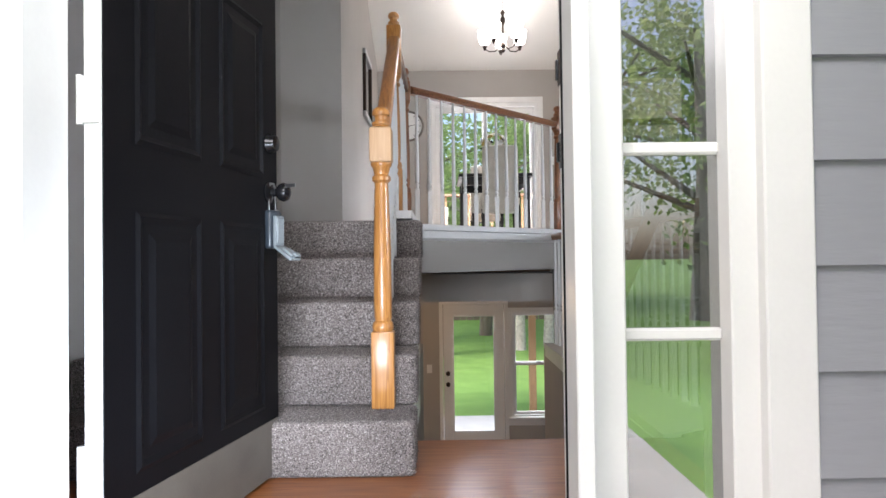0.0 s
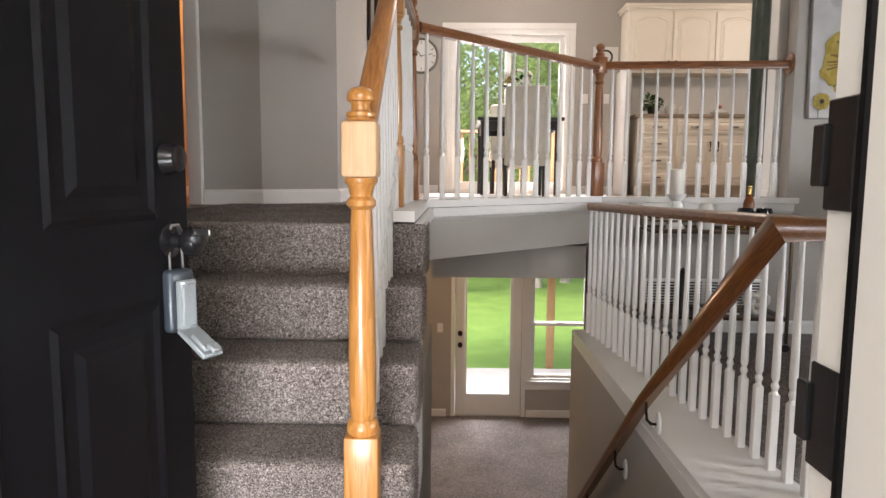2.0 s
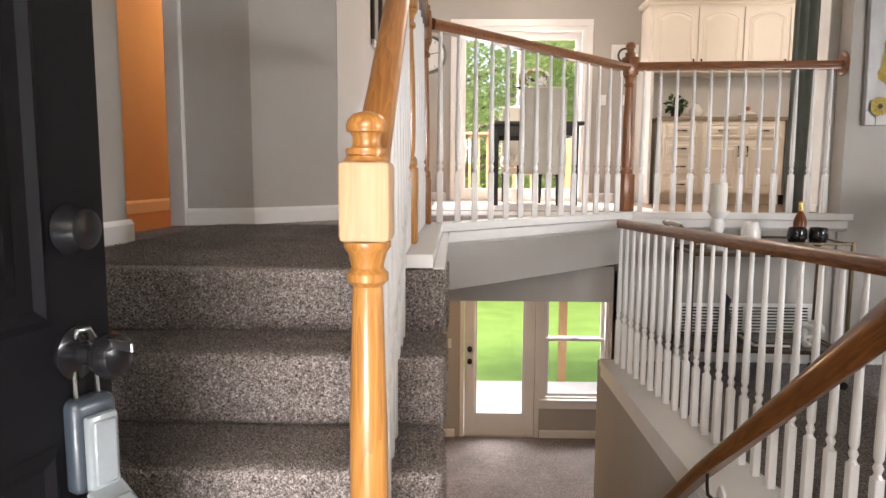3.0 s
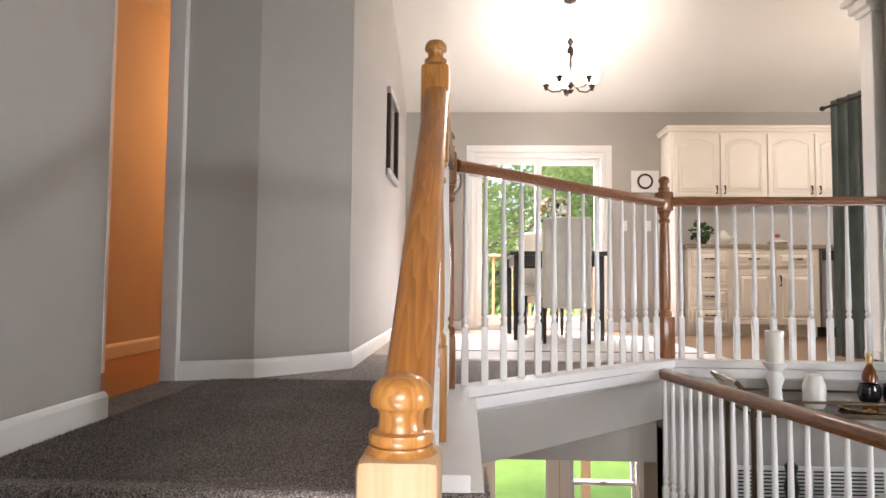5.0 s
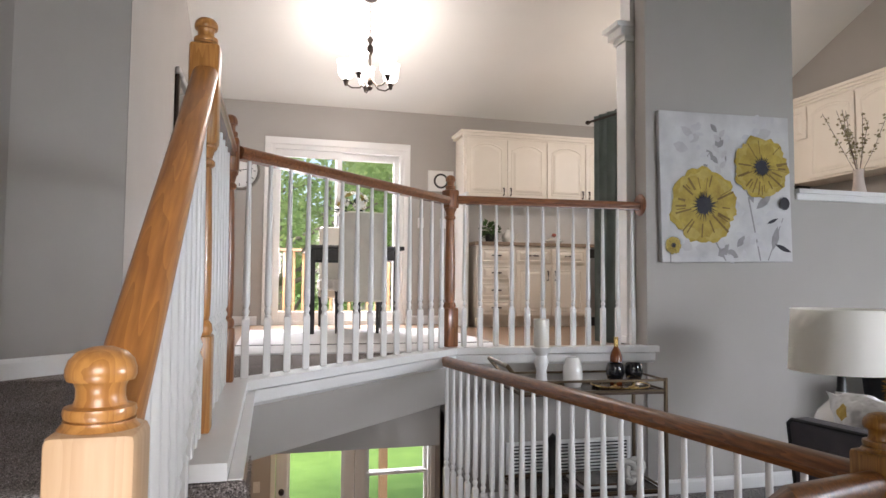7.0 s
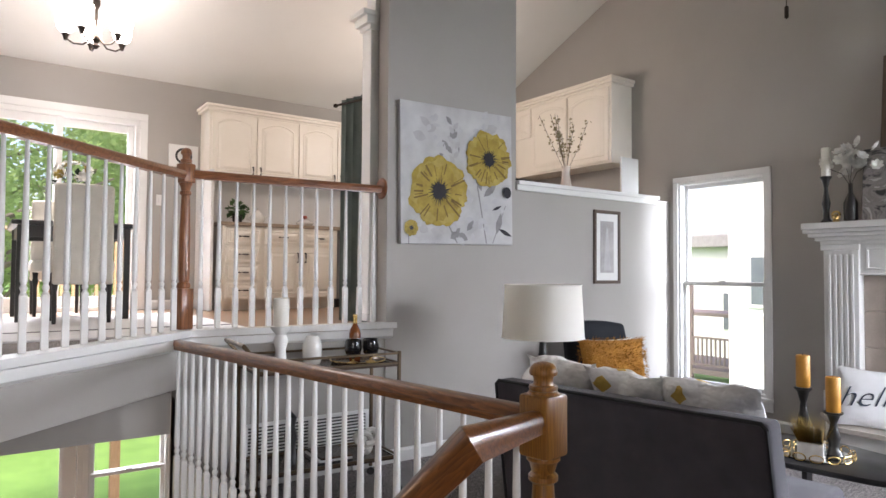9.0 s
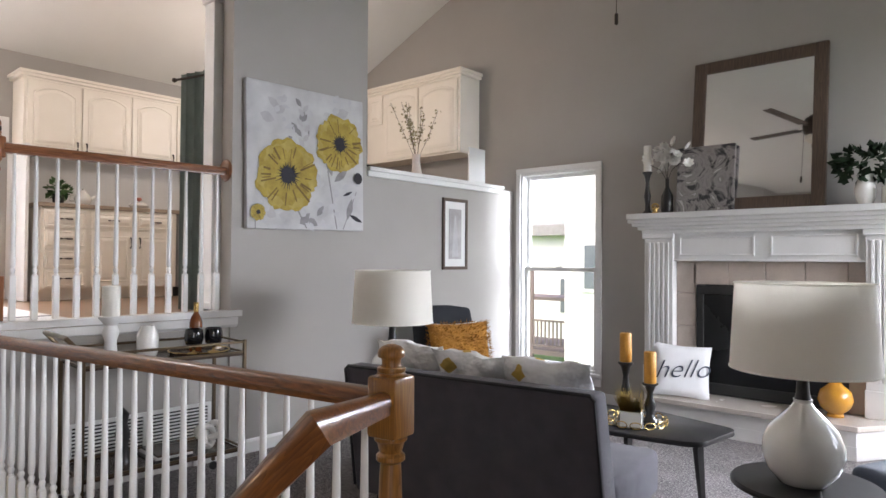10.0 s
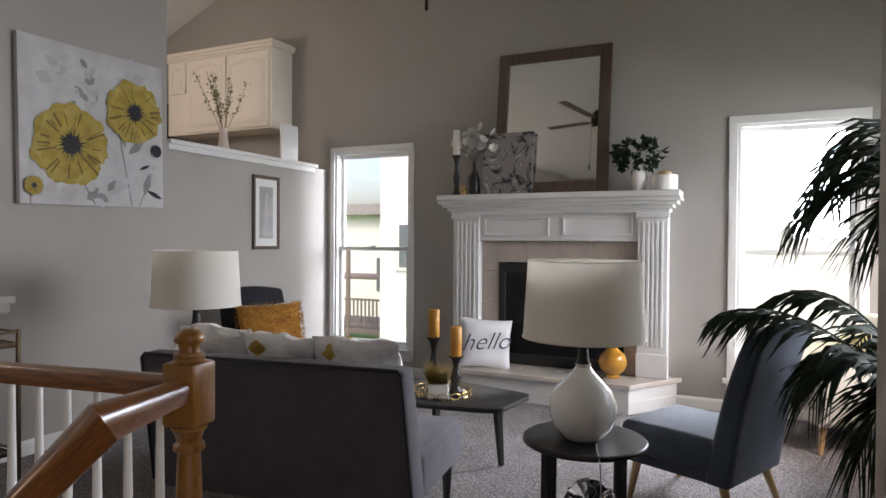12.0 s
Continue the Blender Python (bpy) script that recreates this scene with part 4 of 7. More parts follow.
def seat_back(width, low, high, lean, t, crown=0.0, r=0.03, curve=0.0):
    """A reclined upholstered back; local +x is the front."""
    bm = bmesh.new()
    n, k = 12, 8
    outer, inner = [], []
    for i in range(n + 1):
        u = 2 * i / n - 1
        ro, ri = [], []
        for j in range(k + 1):
            v = j / k
            z = low + (high - low + crown * (1 - u * u)) * v
            x = lean * (1 - v) + curve * v * v * v
            hw = width / 2 * (1 - 0.02 * v)
            ro.append(bm.verts.new((x, u * hw, z)))
            ri.append(bm.verts.new((x + t * (1 - 0.25 * v), u * hw, z)))
        outer.append(ro)
        inner.append(ri)
    for g in (outer, inner):
        for i in range(n):
            for j in range(k):
                bm.faces.new((g[i][j], g[i + 1][j], g[i + 1][j + 1], g[i][j + 1]))
    for i in range(n):
        bm.faces.new((outer[i][k], outer[i + 1][k], inner[i + 1][k], inner[i][k]))
        bm.faces.new((outer[i][0], outer[i + 1][0], inner[i + 1][0], inner[i][0]))
    for i in (0, n):
        for j in range(k):
            bm.faces.new((outer[i][j], outer[i][j + 1], inner[i][j + 1], inner[i][j]))
    bmesh.ops.recalc_face_normals(bm, faces=bm.faces)
    sharp = [e for e in bm.edges if len(e.link_faces) == 2 and e.calc_face_angle() > 0.9]
    bmesh.ops.bevel(bm, geom=sharp, offset=r, segments=3, affect="EDGES", profile=0.5)
    return bm


def taper(a, b, ra, rb, seg=12):
    bm = bmesh.new()
    a, b = Vector(a), Vector(b)
    q = (b - a).to_track_quat("Z", "Y").to_matrix()
    rings = [[bm.verts.new(p + q @ Vector((r * math.cos(2 * math.pi * i / seg), r * math.sin(2 * math.pi * i / seg), 0))) for i in range(seg)] for p, r in ((a, ra), (b, rb))]
    for i in range(seg):
        j = (i + 1) % seg
        bm.faces.new((rings[0][i], rings[0][j], rings[1][j], rings[1][i]))
    bm.faces.new(rings[0][::-1]), bm.faces.new(rings[1])
    return bm


M_PIPING = surface("dark_piping", (0.03, 0.03, 0.034), (0.022, 0.022, 0.025), 0.8, fine=300)
sofa = thing("sofa", "armless charcoal fabric loveseat with dark piping on the carpet", "sofa", pose(2.405, 3.545, 0, 0, 0, 8))
part("backrest", seat_back(1.34, 0.16, 0.825, 0.11, 0.17, 0.0, 0.022), M_GREY, sofa, smooth=True)
part("seat", cushion(0.66, 1.34, 0.22, 0.04), M_GREY, sofa, smooth=True).matrix_basis = pose(0.54, 0, 0.20)
part("piping", tube([(0.10, -0.664, 0.2), (0.004, -0.652, 0.80), (0.004, -0.63, 0.822), (0.004, 0.63, 0.822), (0.004, 0.652, 0.80), (0.10, 0.664, 0.2)], 0.008, 6), M_PIPING, sofa, "dark piping", smooth=True)
for x, y in ((0.20, -0.58), (0.20, 0.58), (0.80, -0.60), (0.80, 0.60)):
    part("leg", taper((x, y, 0), (x, y, 0.21), 0.018, 0.030, 4), M_BLACK, sofa, "black tapered leg")

M_FOIL, fn, fl, fb = shader("white_cotton_with_gold_foil")
fco, fvo, frm, fno, fbu = fn.new("ShaderNodeTexCoord"), fn.new("ShaderNodeTexVoronoi"), fn.new("ShaderNodeValToRGB"), fn.new("ShaderNodeTexNoise"), fn.new("ShaderNodeBump")
fvo.inputs["Scale"].default_value, fno.inputs["Scale"].default_value = 6.0, 14.0
fvo.distance = "MANHATTAN"
frm.color_ramp.interpolation = "CONSTANT"
frm.color_ramp.elements[0].color, frm.color_ramp.elements[1].color = (0.55, 0.36, 0.08, 1), (0.78, 0.77, 0.76, 1)
frm.color_ramp.elements[1].position = 0.33
fbu.inputs["Strength"].default_value, fbu.inputs["Distance"].default_value = 0.9, 0.03
fl.new(fco.outputs["Object"], fvo.inputs["Vector"]), fl.new(fco.outputs["Object"], fno.inputs["Vector"])
fl.new(fvo.outputs["Distance"], frm.inputs[0]), fl.new(frm.outputs[0], fb.inputs["Base Color"])
fl.new(fno.outputs["Fac"], fbu.inputs["Height"]), fl.new(fbu.outputs[0], fb.inputs["Normal"])
fb.inputs["Roughness"].default_value = 0.8
for i, (y, z, s, tilt) in enumerate(((0.46, 0.675, 0.44, -24), (0.08, 0.67, 0.43, -27), (-0.31, 0.665, 0.44, -25))):
    p = thing("throw_pillow", "white throw pillow with gold foil patches on the loveseat", "pillow", pose(2.405, 3.545, 0, 0, 0, 8) @ pose(0.37, y, z + 0.025, 0, 0, 90) @ pose(0, 0, 0, tilt, 0, 0), "sofa pillows")
    part("cover", crumpled(pillow_mesh(s, s + 0.05, 0.19, 20, 11 + i), 0.03, i), M_FOIL, p, smooth=True)

M_LEGOAK = wood("pale_oak_leg", (0.52, 0.34, 0.17), (0.38, 0.22, 0.10), 2)


def slipper_chair(place, material, legs, label, high=0.90):
    ch = thing("slipper_chair", label, "chair", place)
    part("backrest", seat_back(0.56, 0.20, high, 0.10, 0.13, 0.03, 0.025, -0.06), material, ch, smooth=True)
    part("seat", cushion(0.54, 0.56, 0.17, 0.045), material, ch, smooth=True).matrix_basis = pose(0.43, 0, 0.25)
    part("seat_rail", box(0.12, 0.66, -0.26, 0.26, 0.20, 0.26, bevel=0.01), material, ch)
    for x, y, dx, dy in ((0.16, -0.22, -0.07, -0.03), (0.16, 0.22, -0.07, 0.03), (0.62, -0.22, 0.03, -0.03), (0.62, 0.22, 0.03, 0.03)):
        part("leg", taper((x + dx, y + dy, 0), (x, y, 0.21), 0.014, 0.024), legs, ch, "tapered leg", smooth=True)
    return ch


slipper_chair(pose(3.68, 1.50, 0, 0, 0, 66), M_BLUE, M_LEGOAK, "slate blue slipper chair with pale oak legs", 0.94)
dark = slipper_chair(pose(4.42, 5.42, 0, 0, 0, -112), surface("black_velvet", (0.016, 0.018, 0.024), (0.012, 0.013, 0.018), 0.85, fine=300), M_BLACK, "black slipper chair in the corner by the window", 0.93)

M_FLUFF = M_MUSTARD
mp = thing("shag_pillow", "shaggy mustard pillow on the black chair", "pillow", pose(4.20, 5.02, 0.665, -12, 0, -20))
part("cover", pillow_mesh(0.56, 0.38, 0.18, 14, 31), M_FLUFF, mp, smooth=True)
tufts = bmesh.new()
rr = random.Random(5)
for i in range(2600):
    u, v = rr.uniform(-1, 1), rr.uniform(-1, 1)
    k = max(0, (1 - abs(u) ** 2.6) * (1 - abs(v) ** 2.6)) ** 0.55
    s = rr.choice((-1, -1, 1))
    p = Vector((u * 0.28, s * 0.09 * k, v * 0.19))
    d = Vector((u * 0.6 + rr.uniform(-0.7, 0.7), s * 0.9, v * 0.8 + rr.uniform(-0.9, 0.4))).normalized() * rr.uniform(0.02, 0.042)
    w = Vector((rr.uniform(-1, 1), 0, rr.uniform(-1, 1))).normalized() * 0.003
    a, b, c = tufts.verts.new(p - w), tufts.verts.new(p + w), tufts.verts.new(p + d)
    tufts.faces.new((a, b, c))
tagged(part("fringe", tufts, M_FLUFF, mp, "loose mustard yarn fringe"), kind="stuff")
bp = thing("throw_pillow", "white throw pillow behind the mustard one", "pillow", pose(4.33, 5.16, 0.63, -14, 0, -18))
part("cover", pillow_mesh(0.46, 0.42, 0.14, 12, 8), M_WHITECLOTH, bp, smooth=True)

# round side tables and lamps
def round_table(place, r, h, label):
    t = thing("side_table", label, "side table", place, "round side tables")
    part("tabletop", lathe([(0, h - 0.025), (r - 0.01, h - 0.025), (r, h - 0.018), (r, h - 0.006), (r - 0.006, h), (0, h)], 40), M_BLACK, t, smooth=True)
    part("lower_shelf", lathe([(0, 0.14), (r * 0.78, 0.14), (r * 0.78, 0.16), (0, 0.16)], 32), M_BLACK, t, smooth=True)
    for i in range(4):
        a = radians(45 + 90 * i + 12)
        o = part("leg", box(-0.022, 0.022, -0.014, 0.014, 0, h - 0.025, bevel=0.004), M_BLACK, t)
        o.matrix_basis = pose(r * 0.80 * math.cos(a), r * 0.80 * math.sin(a), 0, 0, 0, math.degrees(a) + 90)
    return t


def table_lamp(place, label):
    l = thing("table_lamp", label, "table lamp", place, "white table lamps")
    part("base", lathe([(0, 0), (0.075, 0), (0.085, 0.006), (0.125, 0.055), (0.142, 0.11), (0.140, 0.155), (0.118, 0.21), (0.075, 0.255), (0.045, 0.285), (0.032, 0.305), (0.034, 0.318), (0, 0.318)], 36), M_CERAMIC, l, "glossy white gourd-shaped base", smooth=True)
    part("neck", lathe([(0.030, 0.316), (0.024, 0.34), (0.020, 0.41), (0.012, 0.42), (0.008, 0.66)], 16), M_BLACK, l, "dark neck", smooth=True)
    shade = lathe([(0.256, 0.43), (0.238, 0.755)], 48)
    bmesh.ops.delete(shade, geom=[f for f in shade.faces if len(f.verts) > 4], context="FACES")
    bmesh.ops.solidify(shade, geom=shade.faces[:], thickness=0.003)
    sh = part("shade", shade, M_SHADE, l, "white drum lampshade", smooth=True)
    for z, r in ((0.43, 0.2565), (0.755, 0.2385)):
        part("trim_band", tube([(r * math.cos(2 * math.pi * i / 48), r * math.sin(2 * math.pi * i / 48), z) for i in range(49)], 0.0035, 6), M_SHADE, sh, smooth=True)
    part("seam", box(-0.2415, -0.2395, -0.004, 0.004, 0.44, 0.745), M_SHADE, sh).matrix_basis = pose(0, 0, 0, 0, 0, -14) @ pose(-0.005, 0, 0, 0, 3.1, 0)
    part("spider", boxes((-0.24, 0.24, -0.002, 0.002, 0.655, 0.659), (-0.002, 0.002, -0.24, 0.24, 0.655, 0.659)), M_STEEL, l)
    return l


round_table(pose(2.955, 2.26, 0), 0.262, 0.52, "low round black wooden side table with a shelf")
table_lamp(pose(2.94, 2.265, 0.52), "white ceramic table lamp with a drum shade, switched off")
round_table(pose(3.06, 4.62, 0), 0.25, 0.53, "round black wooden side table behind the loveseat")
table_lamp(pose(3.06, 4.62, 0.53), "white ceramic table lamp behind the loveseat, switched off")
cord = thing("lamp_cord", "thin clear lamp cord hanging over the table edge", "cord", pose(0, 0, 0))
part("cord", tube([(2.86, 2.19, 0.526), (2.78, 2.17, 0.527), (2.735, 2.155, 0.524), (2.705, 2.14, 0.50), (2.70, 2.13, 0.3), (2.72, 2.10, 0.05), (2.9, 2.0, 0.005)], 0.003, 6), M_STEEL, cord, smooth=True)
orb = thing("glass_ornament", "clear faceted glass ornament on the low shelf", "ornament", pose(2.95, 2.23, 0.16))
for i in range(9):
    a = 2 * math.pi * i / 9
    d = Vector((math.cos(a), math.sin(a), 0.75 + 0.5 * math.sin(a * 2))).normalized()
    part("crystal", taper((0, 0, 0.07), tuple(Vector((0, 0, 0.07)) + d * 0.11), 0.006, 0.034, 6), M_GLASS, orb)
part("foot", lathe([(0.05, 0), (0.05, 0.012), (0.02, 0.03), (0.03, 0.06), (0, 0.07)], 16), M_GLASS, orb, smooth=True)

# coffee table
def blob(points, n=6):
    """A closed outline with rounded corners through corner points."""
    out = []
    m = len(points)
    for i in range(m):
        p0, p1, p2 = Vector(points[i - 1]), Vector(points[i]), Vector(points[(i + 1) % m])
        a, b = p1 + (p0 - p1) * 0.17, p1 + (p2 - p1) * 0.17
        for k in range(n + 1):
            t = k / n
            out.append(tuple((1 - t) ** 2 * a + 2 * t * (1 - t) * p1 + t * t * b))
    return out


coffee = thing("coffee_table", "black wooden coffee table with rounded corners", "coffee table", pose(3.80, 3.36, 0, 0, 0, 8))
part("tabletop", prism(blob([(-0.30, -0.44), (0.14, -0.56), (0.36, 0.0), (0.20, 0.56), (-0.30, 0.50)]), 0.392, 0.42, 0.004), M_BLACK, coffee, smooth=True)
for x, y in ((0.02, -0.36), (-0.20, 0.36), (0.24, 0.10)):
    part("leg", taper((x * 1.12, y * 1.08, 0), (x, y, 0.392), 0.018, 0.032, 4), M_BLACK, coffee)
M_WAX = surface("mustard_wax", (0.55, 0.26, 0.03), (0.45, 0.19, 0.02), 0.5, scale=8, fine=60)
M_IVORY = surface("ivory_wax", (0.78, 0.75, 0.68), (0.70, 0.67, 0.60), 0.5, scale=8, fine=60)


def candlestick(place, h, wax, label, holder, candle, group="", r=1.0):
    c = thing("candlestick", label, "candlestick", place, group)
    part("holder", lathe([(0, 0), (0.042 * r, 0), (0.044 * r, 0.012), (0.026 * r, 0.035), (0.022 * r, h * 0.25), (0.034 * r, h * 0.42), (0.020 * r, h * 0.62), (0.016 * r, h * 0.75), (0.030 * r, h * 0.92), (0.046 * r, h * 0.97), (0.046 * r, h), (0, h)], 20), holder, c, smooth=True)
    cd = part("candle", lathe([(0, h), (0.033 * r, h), (0.035 * r, h + 0.004), (0.035 * r, h + wax - 0.006), (0.031 * r, h + wax), (0, h + wax - 0.004)], 20), candle, c, "unlit pillar candle", smooth=True)
    part("wick", lathe([(0.0015, h + wax - 0.005), (0.001, h + wax + 0.01)], 6), M_BLACK, cd)
    return c


tray = thing("gold_tray", "round gold tray with an openwork rim on the coffee table", "tray", pose(3.76, 3.32, 0.42))
part("plate", lathe([(0, 0.002), (0.17, 0.002), (0.175, 0.008), (0, 0.006)], 36), M_MIRROR, tray, smooth=True)
for k in range(14):
    a = 2 * math.pi * k / 14
    link = part("rim_loop", tube([(0.032 * math.cos(2 * math.pi * i / 12), 0, 0.022 + 0.018 * math.sin(2 * math.pi * i / 12)) for i in range(13)], 0.003, 6), M_GOLD, tray, smooth=True)
    link.matrix_basis = pose(0.175 * math.cos(a), 0.175 * math.sin(a), 0.0, 0, 0, math.degrees(a) + 90)
candlestick(pose(3.80, 3.40, 0.43), 0.33, 0.17, "black wooden candlestick with a mustard pillar candle", M_BLACK, M_WAX, "coffee table candles")
candlestick(pose(3.79, 3.245, 0.43), 0.225, 0.18, "short black candlestick with a mustard pillar candle", M_BLACK, M_WAX, "coffee table candles")
plant = thing("planter", "square white planter of mustard dried grass", "planter", pose(3.66, 3.295, 0.43, 0, 0, 20))
part("box", box(-0.06, 0.06, -0.06, 0.06, 0, 0.085, bevel=0.004), M_CERAMIC, plant)
gr = bmesh.new()
for i in range(460):
    x, y = rr.uniform(-0.05, 0.05), rr.uniform(-0.05, 0.05)
    tip = Vector((x * 1.7 + rr.uniform(-0.03, 0.03), y * 1.7 + rr.uniform(-0.03, 0.03), 0.085 + rr.uniform(0.06, 0.13)))
    a, b, c = gr.verts.new((x - 0.009, y, 0.07)), gr.verts.new((x + 0.009, y, 0.07)), gr.verts.new(tip)
    gr.faces.new((a, b, c))
tagged(part("grass", gr, surface("dried_mustard_grass", (0.50, 0.34, 0.06), (0.36, 0.22, 0.04), 0.8), plant, "dried mustard grass"), kind="stuff")

# fireplace
fp = thing("fireplace", "white fluted wooden fireplace mantel with a raised hearth", "fireplace")
for y0, y1 in ((3.897, 4.153), (2.247, 2.481)):
    bm = boxes((5.72, 5.868, y0, y1, 0.24, 1.60), bevel=0.003)
    pil = part("pilaster", bm, M_WHITE, fp)
    nfl = 5
    for k in range(nfl):
        c = y0 + 0.045 + (y1 - y0 - 0.09) * (k + 0.0) / (nfl - 1)
        o = part("flute", box(5.711, 5.720, c - 0.011, c + 0.011, 0.50, 1.52, bevel=0.003), M_WHITE, pil)
    part("plinth_block", box(5.705, 5.72, y0 - 0.008, y1 + 0.008, 0.24, 0.44, bevel=0.004), M_WHITE, pil)
    part("capital", boxes((5.70, 5.72, y0 - 0.015, y1 + 0.015, 1.555, 1.60), bevel=0.004), M_WHITE, pil)
part("frieze", box(5.75, 5.868, 2.481, 3.897, 1.36, 1.60), M_WHITE, fp)
for y0, y1 in ((2.53, 3.12), (3.24, 3.85)):
    part("frieze_panel", boxes((5.738, 5.75, y0, y1, 1.555, 1.57), (5.738, 5.75, y0, y1, 1.405, 1.42), (5.738, 5.75, y0, y0 + 0.015, 1.42, 1.555), (5.738, 5.75, y1 - 0.015, y1, 1.42, 1.555), bevel=0.003), M_WHITE, fp)
part("bed_moulding", boxes((5.735, 5.75, 2.481, 3.897, 1.36, 1.375), bevel=0.003), M_WHITE, fp)
cr = bmesh.new()
for z0, z1, out in ((1.60, 1.632, 0.02), (1.632, 1.662, 0.05), (1.662, 1.692, 0.09), (1.692, 1.722, 0.12)):
    merge(cr, box(5.72 - out, 5.868, 2.247 - out * 0.9, 4.153 + out * 0.9, z0, z1, bevel=0.005, seg=2))
part("crown_moulding", cr, M_WHITE, fp)
part("shelf", box(5.56, 5.868, 2.145, 4.255, 1.722, 1.772, bevel=0.008, seg=2), M_WHITE, fp)
OUT = [(5.40, 2.49), (5.40, 3.91), (5.868, 4.22), (5.868, 2.18)]
part("hearth", prism(OUT, 0.0, 0.20), M_WHITE, fp)
part("hearth_slab", prism([(5.365, 2.475), (5.365, 3.925), (5.868, 4.26), (5.868, 2.14)], 0.20, 0.24, 0.006), surface("cream_marble_slab", (0.62, 0.56, 0.50), (0.54, 0.48, 0.43), 0.25, scale=5, fine=40), fp, "cream stone hearth slab")
part("hearth_base", sweep([(5.868, 4.225, 0), (5.393, 3.913, 0), (5.393, 2.487, 0), (5.868, 2.175, 0)][::-1], BASE), M_WHITE, fp)
# tile surround
src = None
for y0, y1, z0, z1 in [(2.484, 2.60, 0.241 + i * 0.281, 0.241 + i * 0.281 + 0.277) for i in range(4)] + [(3.727, 3.894, 0.241 + i * 0.281, 0.241 + i * 0.281 + 0.277) for i in range(4)] + [(2.604 + i * 0.287, 2.604 + i * 0.287 + 0.283, 1.164, 1.358) for i in range(4)]:
    part("tile", box(5.80, 5.868, y0, y1, z0, min(z1, 1.358), bevel=0.003), M_TILE, fp)
part("firebox", boxes((5.872, 6.45, 2.55, 2.598, 0.2, 1.2), (5.872, 6.45, 3.727, 3.80, 0.2, 1.2), (6.40, 6.45, 2.598, 3.727, 0.2, 1.2), (5.872, 6.45, 2.55, 3.80, 1.162, 1.2), (5.872, 6.45, 2.55, 3.80, 0.19, 0.238)), M_SOOT, fp, "black firebox")
part("screen_frame", boxes((5.79, 5.81, 2.605, 3.720, 1.08, 1.155), (5.79, 5.81, 2.605, 2.665, 0.245, 1.08), (5.79, 5.81, 3.66, 3.720, 0.245, 1.08), (5.79, 5.81, 2.665, 3.66, 0.245, 0.34), bevel=0.004), M_SOOT, fp, "black metal fireplace surround")
scr = part("glass_door", box(5.80, 5.804, 2.665, 3.66, 0.34, 1.08), surface("smoked_glass", (0.008, 0.008, 0.009), (0.012, 0.012, 0.012), 0.25, scale=2, bump=0, spec=0.3), fp, "dark smoked glass")

# on the hearth
hp = thing("hello_pillow", "white cotton pillow with the word hello on the hearth", "pillow", pose(5.52, 3.745, 0.455, 0, 0, -66) @ pose(0, 0, 0, -16, 4, 0))
cov = part("cover", pillow_mesh(0.46, 0.44, 0.15, 16, 3), M_WHITECLOTH, hp, smooth=True)
txt = bpy.data.curves.new("lettering", "FONT")
txt.body, txt.size, txt.align_x, txt.align_y, txt.extrude, txt.shear = "hello", 0.215, "CENTER", "CENTER", 0.001, 0.38
txt.offset = -0.003
tob = new("tmp_text", txt)
dg = bpy.context.evaluated_depsgraph_get()
tme = bpy.data.meshes.new_from_object(tob.evaluated_get(dg))
bpy.data.objects.remove(tob)
tme.materials.append(surface("slate_ink", (0.05, 0.06, 0.09), (0.04, 0.05, 0.07), 0.8))
for v in tme.vertices:
    u, w = v.co.x / 0.23, v.co.y / 0.22
    k = max(0, (1 - min(1, abs(u)) ** 2.6) * (1 - min(1, abs(w)) ** 2.6)) ** 0.55
    v.co = Vector((v.co.x, -0.075 * k - 0.007 - v.co.z, v.co.y + v.co.x * 0.12))
let = new("lettering", tme)
let.parent = hp
tagged(let, "dark blue script word hello")
ov = thing("vase", "round mustard glazed vase on the hearth", "vase", pose(5.62, 2.655, 0.24))
part("body", lathe([(0, 0), (0.055, 0), (0.058, 0.012), (0.05, 0.025), (0.10, 0.07), (0.118, 0.125), (0.10, 0.19), (0.05, 0.232), (0.036, 0.25), (0.048, 0.275), (0.040, 0.275), (0.03, 0.25), (0, 0.24)], 28), surface("mustard_glaze", (0.52, 0.25, 0.03), (0.42, 0.18, 0.02), 0.15, scale=5, bump=0, coat=0.5), ov, smooth=True)

# on the mantel
mir = thing("wall_mirror", "large brown wood framed mirror leaning on the mantel", "mirror", pose(5.688, 3.235, 1.774) @ pose(0, 0, 0, 0, 0, -90) @ pose(0, 0, 0, -7, 0, 0))
M_MFRAME = wood("brown_mirror_frame", (0.13, 0.085, 0.06), (0.07, 0.045, 0.032), 2, rough=0.45, coat=0.1)
for r in ((-0.51, -0.41, 0, 1.29), (0.41, 0.51, 0, 1.29)):
    part("side_rail", box(r[0], r[1], -0.02, 0.02, r[2], r[3], bevel=0.006), M_MFRAME, mir)
for z in (0.0, 1.19):
    part("cross_rail", box(-0.41, 0.41, -0.019, 0.019, z, z + 0.10, bevel=0.006), M_MFRAME, mir)
part("glass", box(-0.41, 0.41, -0.004, 0.006, 0.10, 1.19), M_MIRROR, mir, "mirror glass")
mb = thing("marbled_canvas", "square grey and black marbled canvas on the mantel", "artwork", pose(5.65, 3.605, 1.775, 0, 0, -90) @ pose(0, 0, 0, -6, 0, 0))
m, n, l, b = shader("grey_marbled_paint")
wv = n.new("ShaderNodeTexNoise")
wv.inputs["Scale"].default_value, wv.inputs["Detail"].default_value, wv.inputs["Distortion"].default_value = 4.0, 6, 3.5
cc = n.new("ShaderNodeTexCoord")
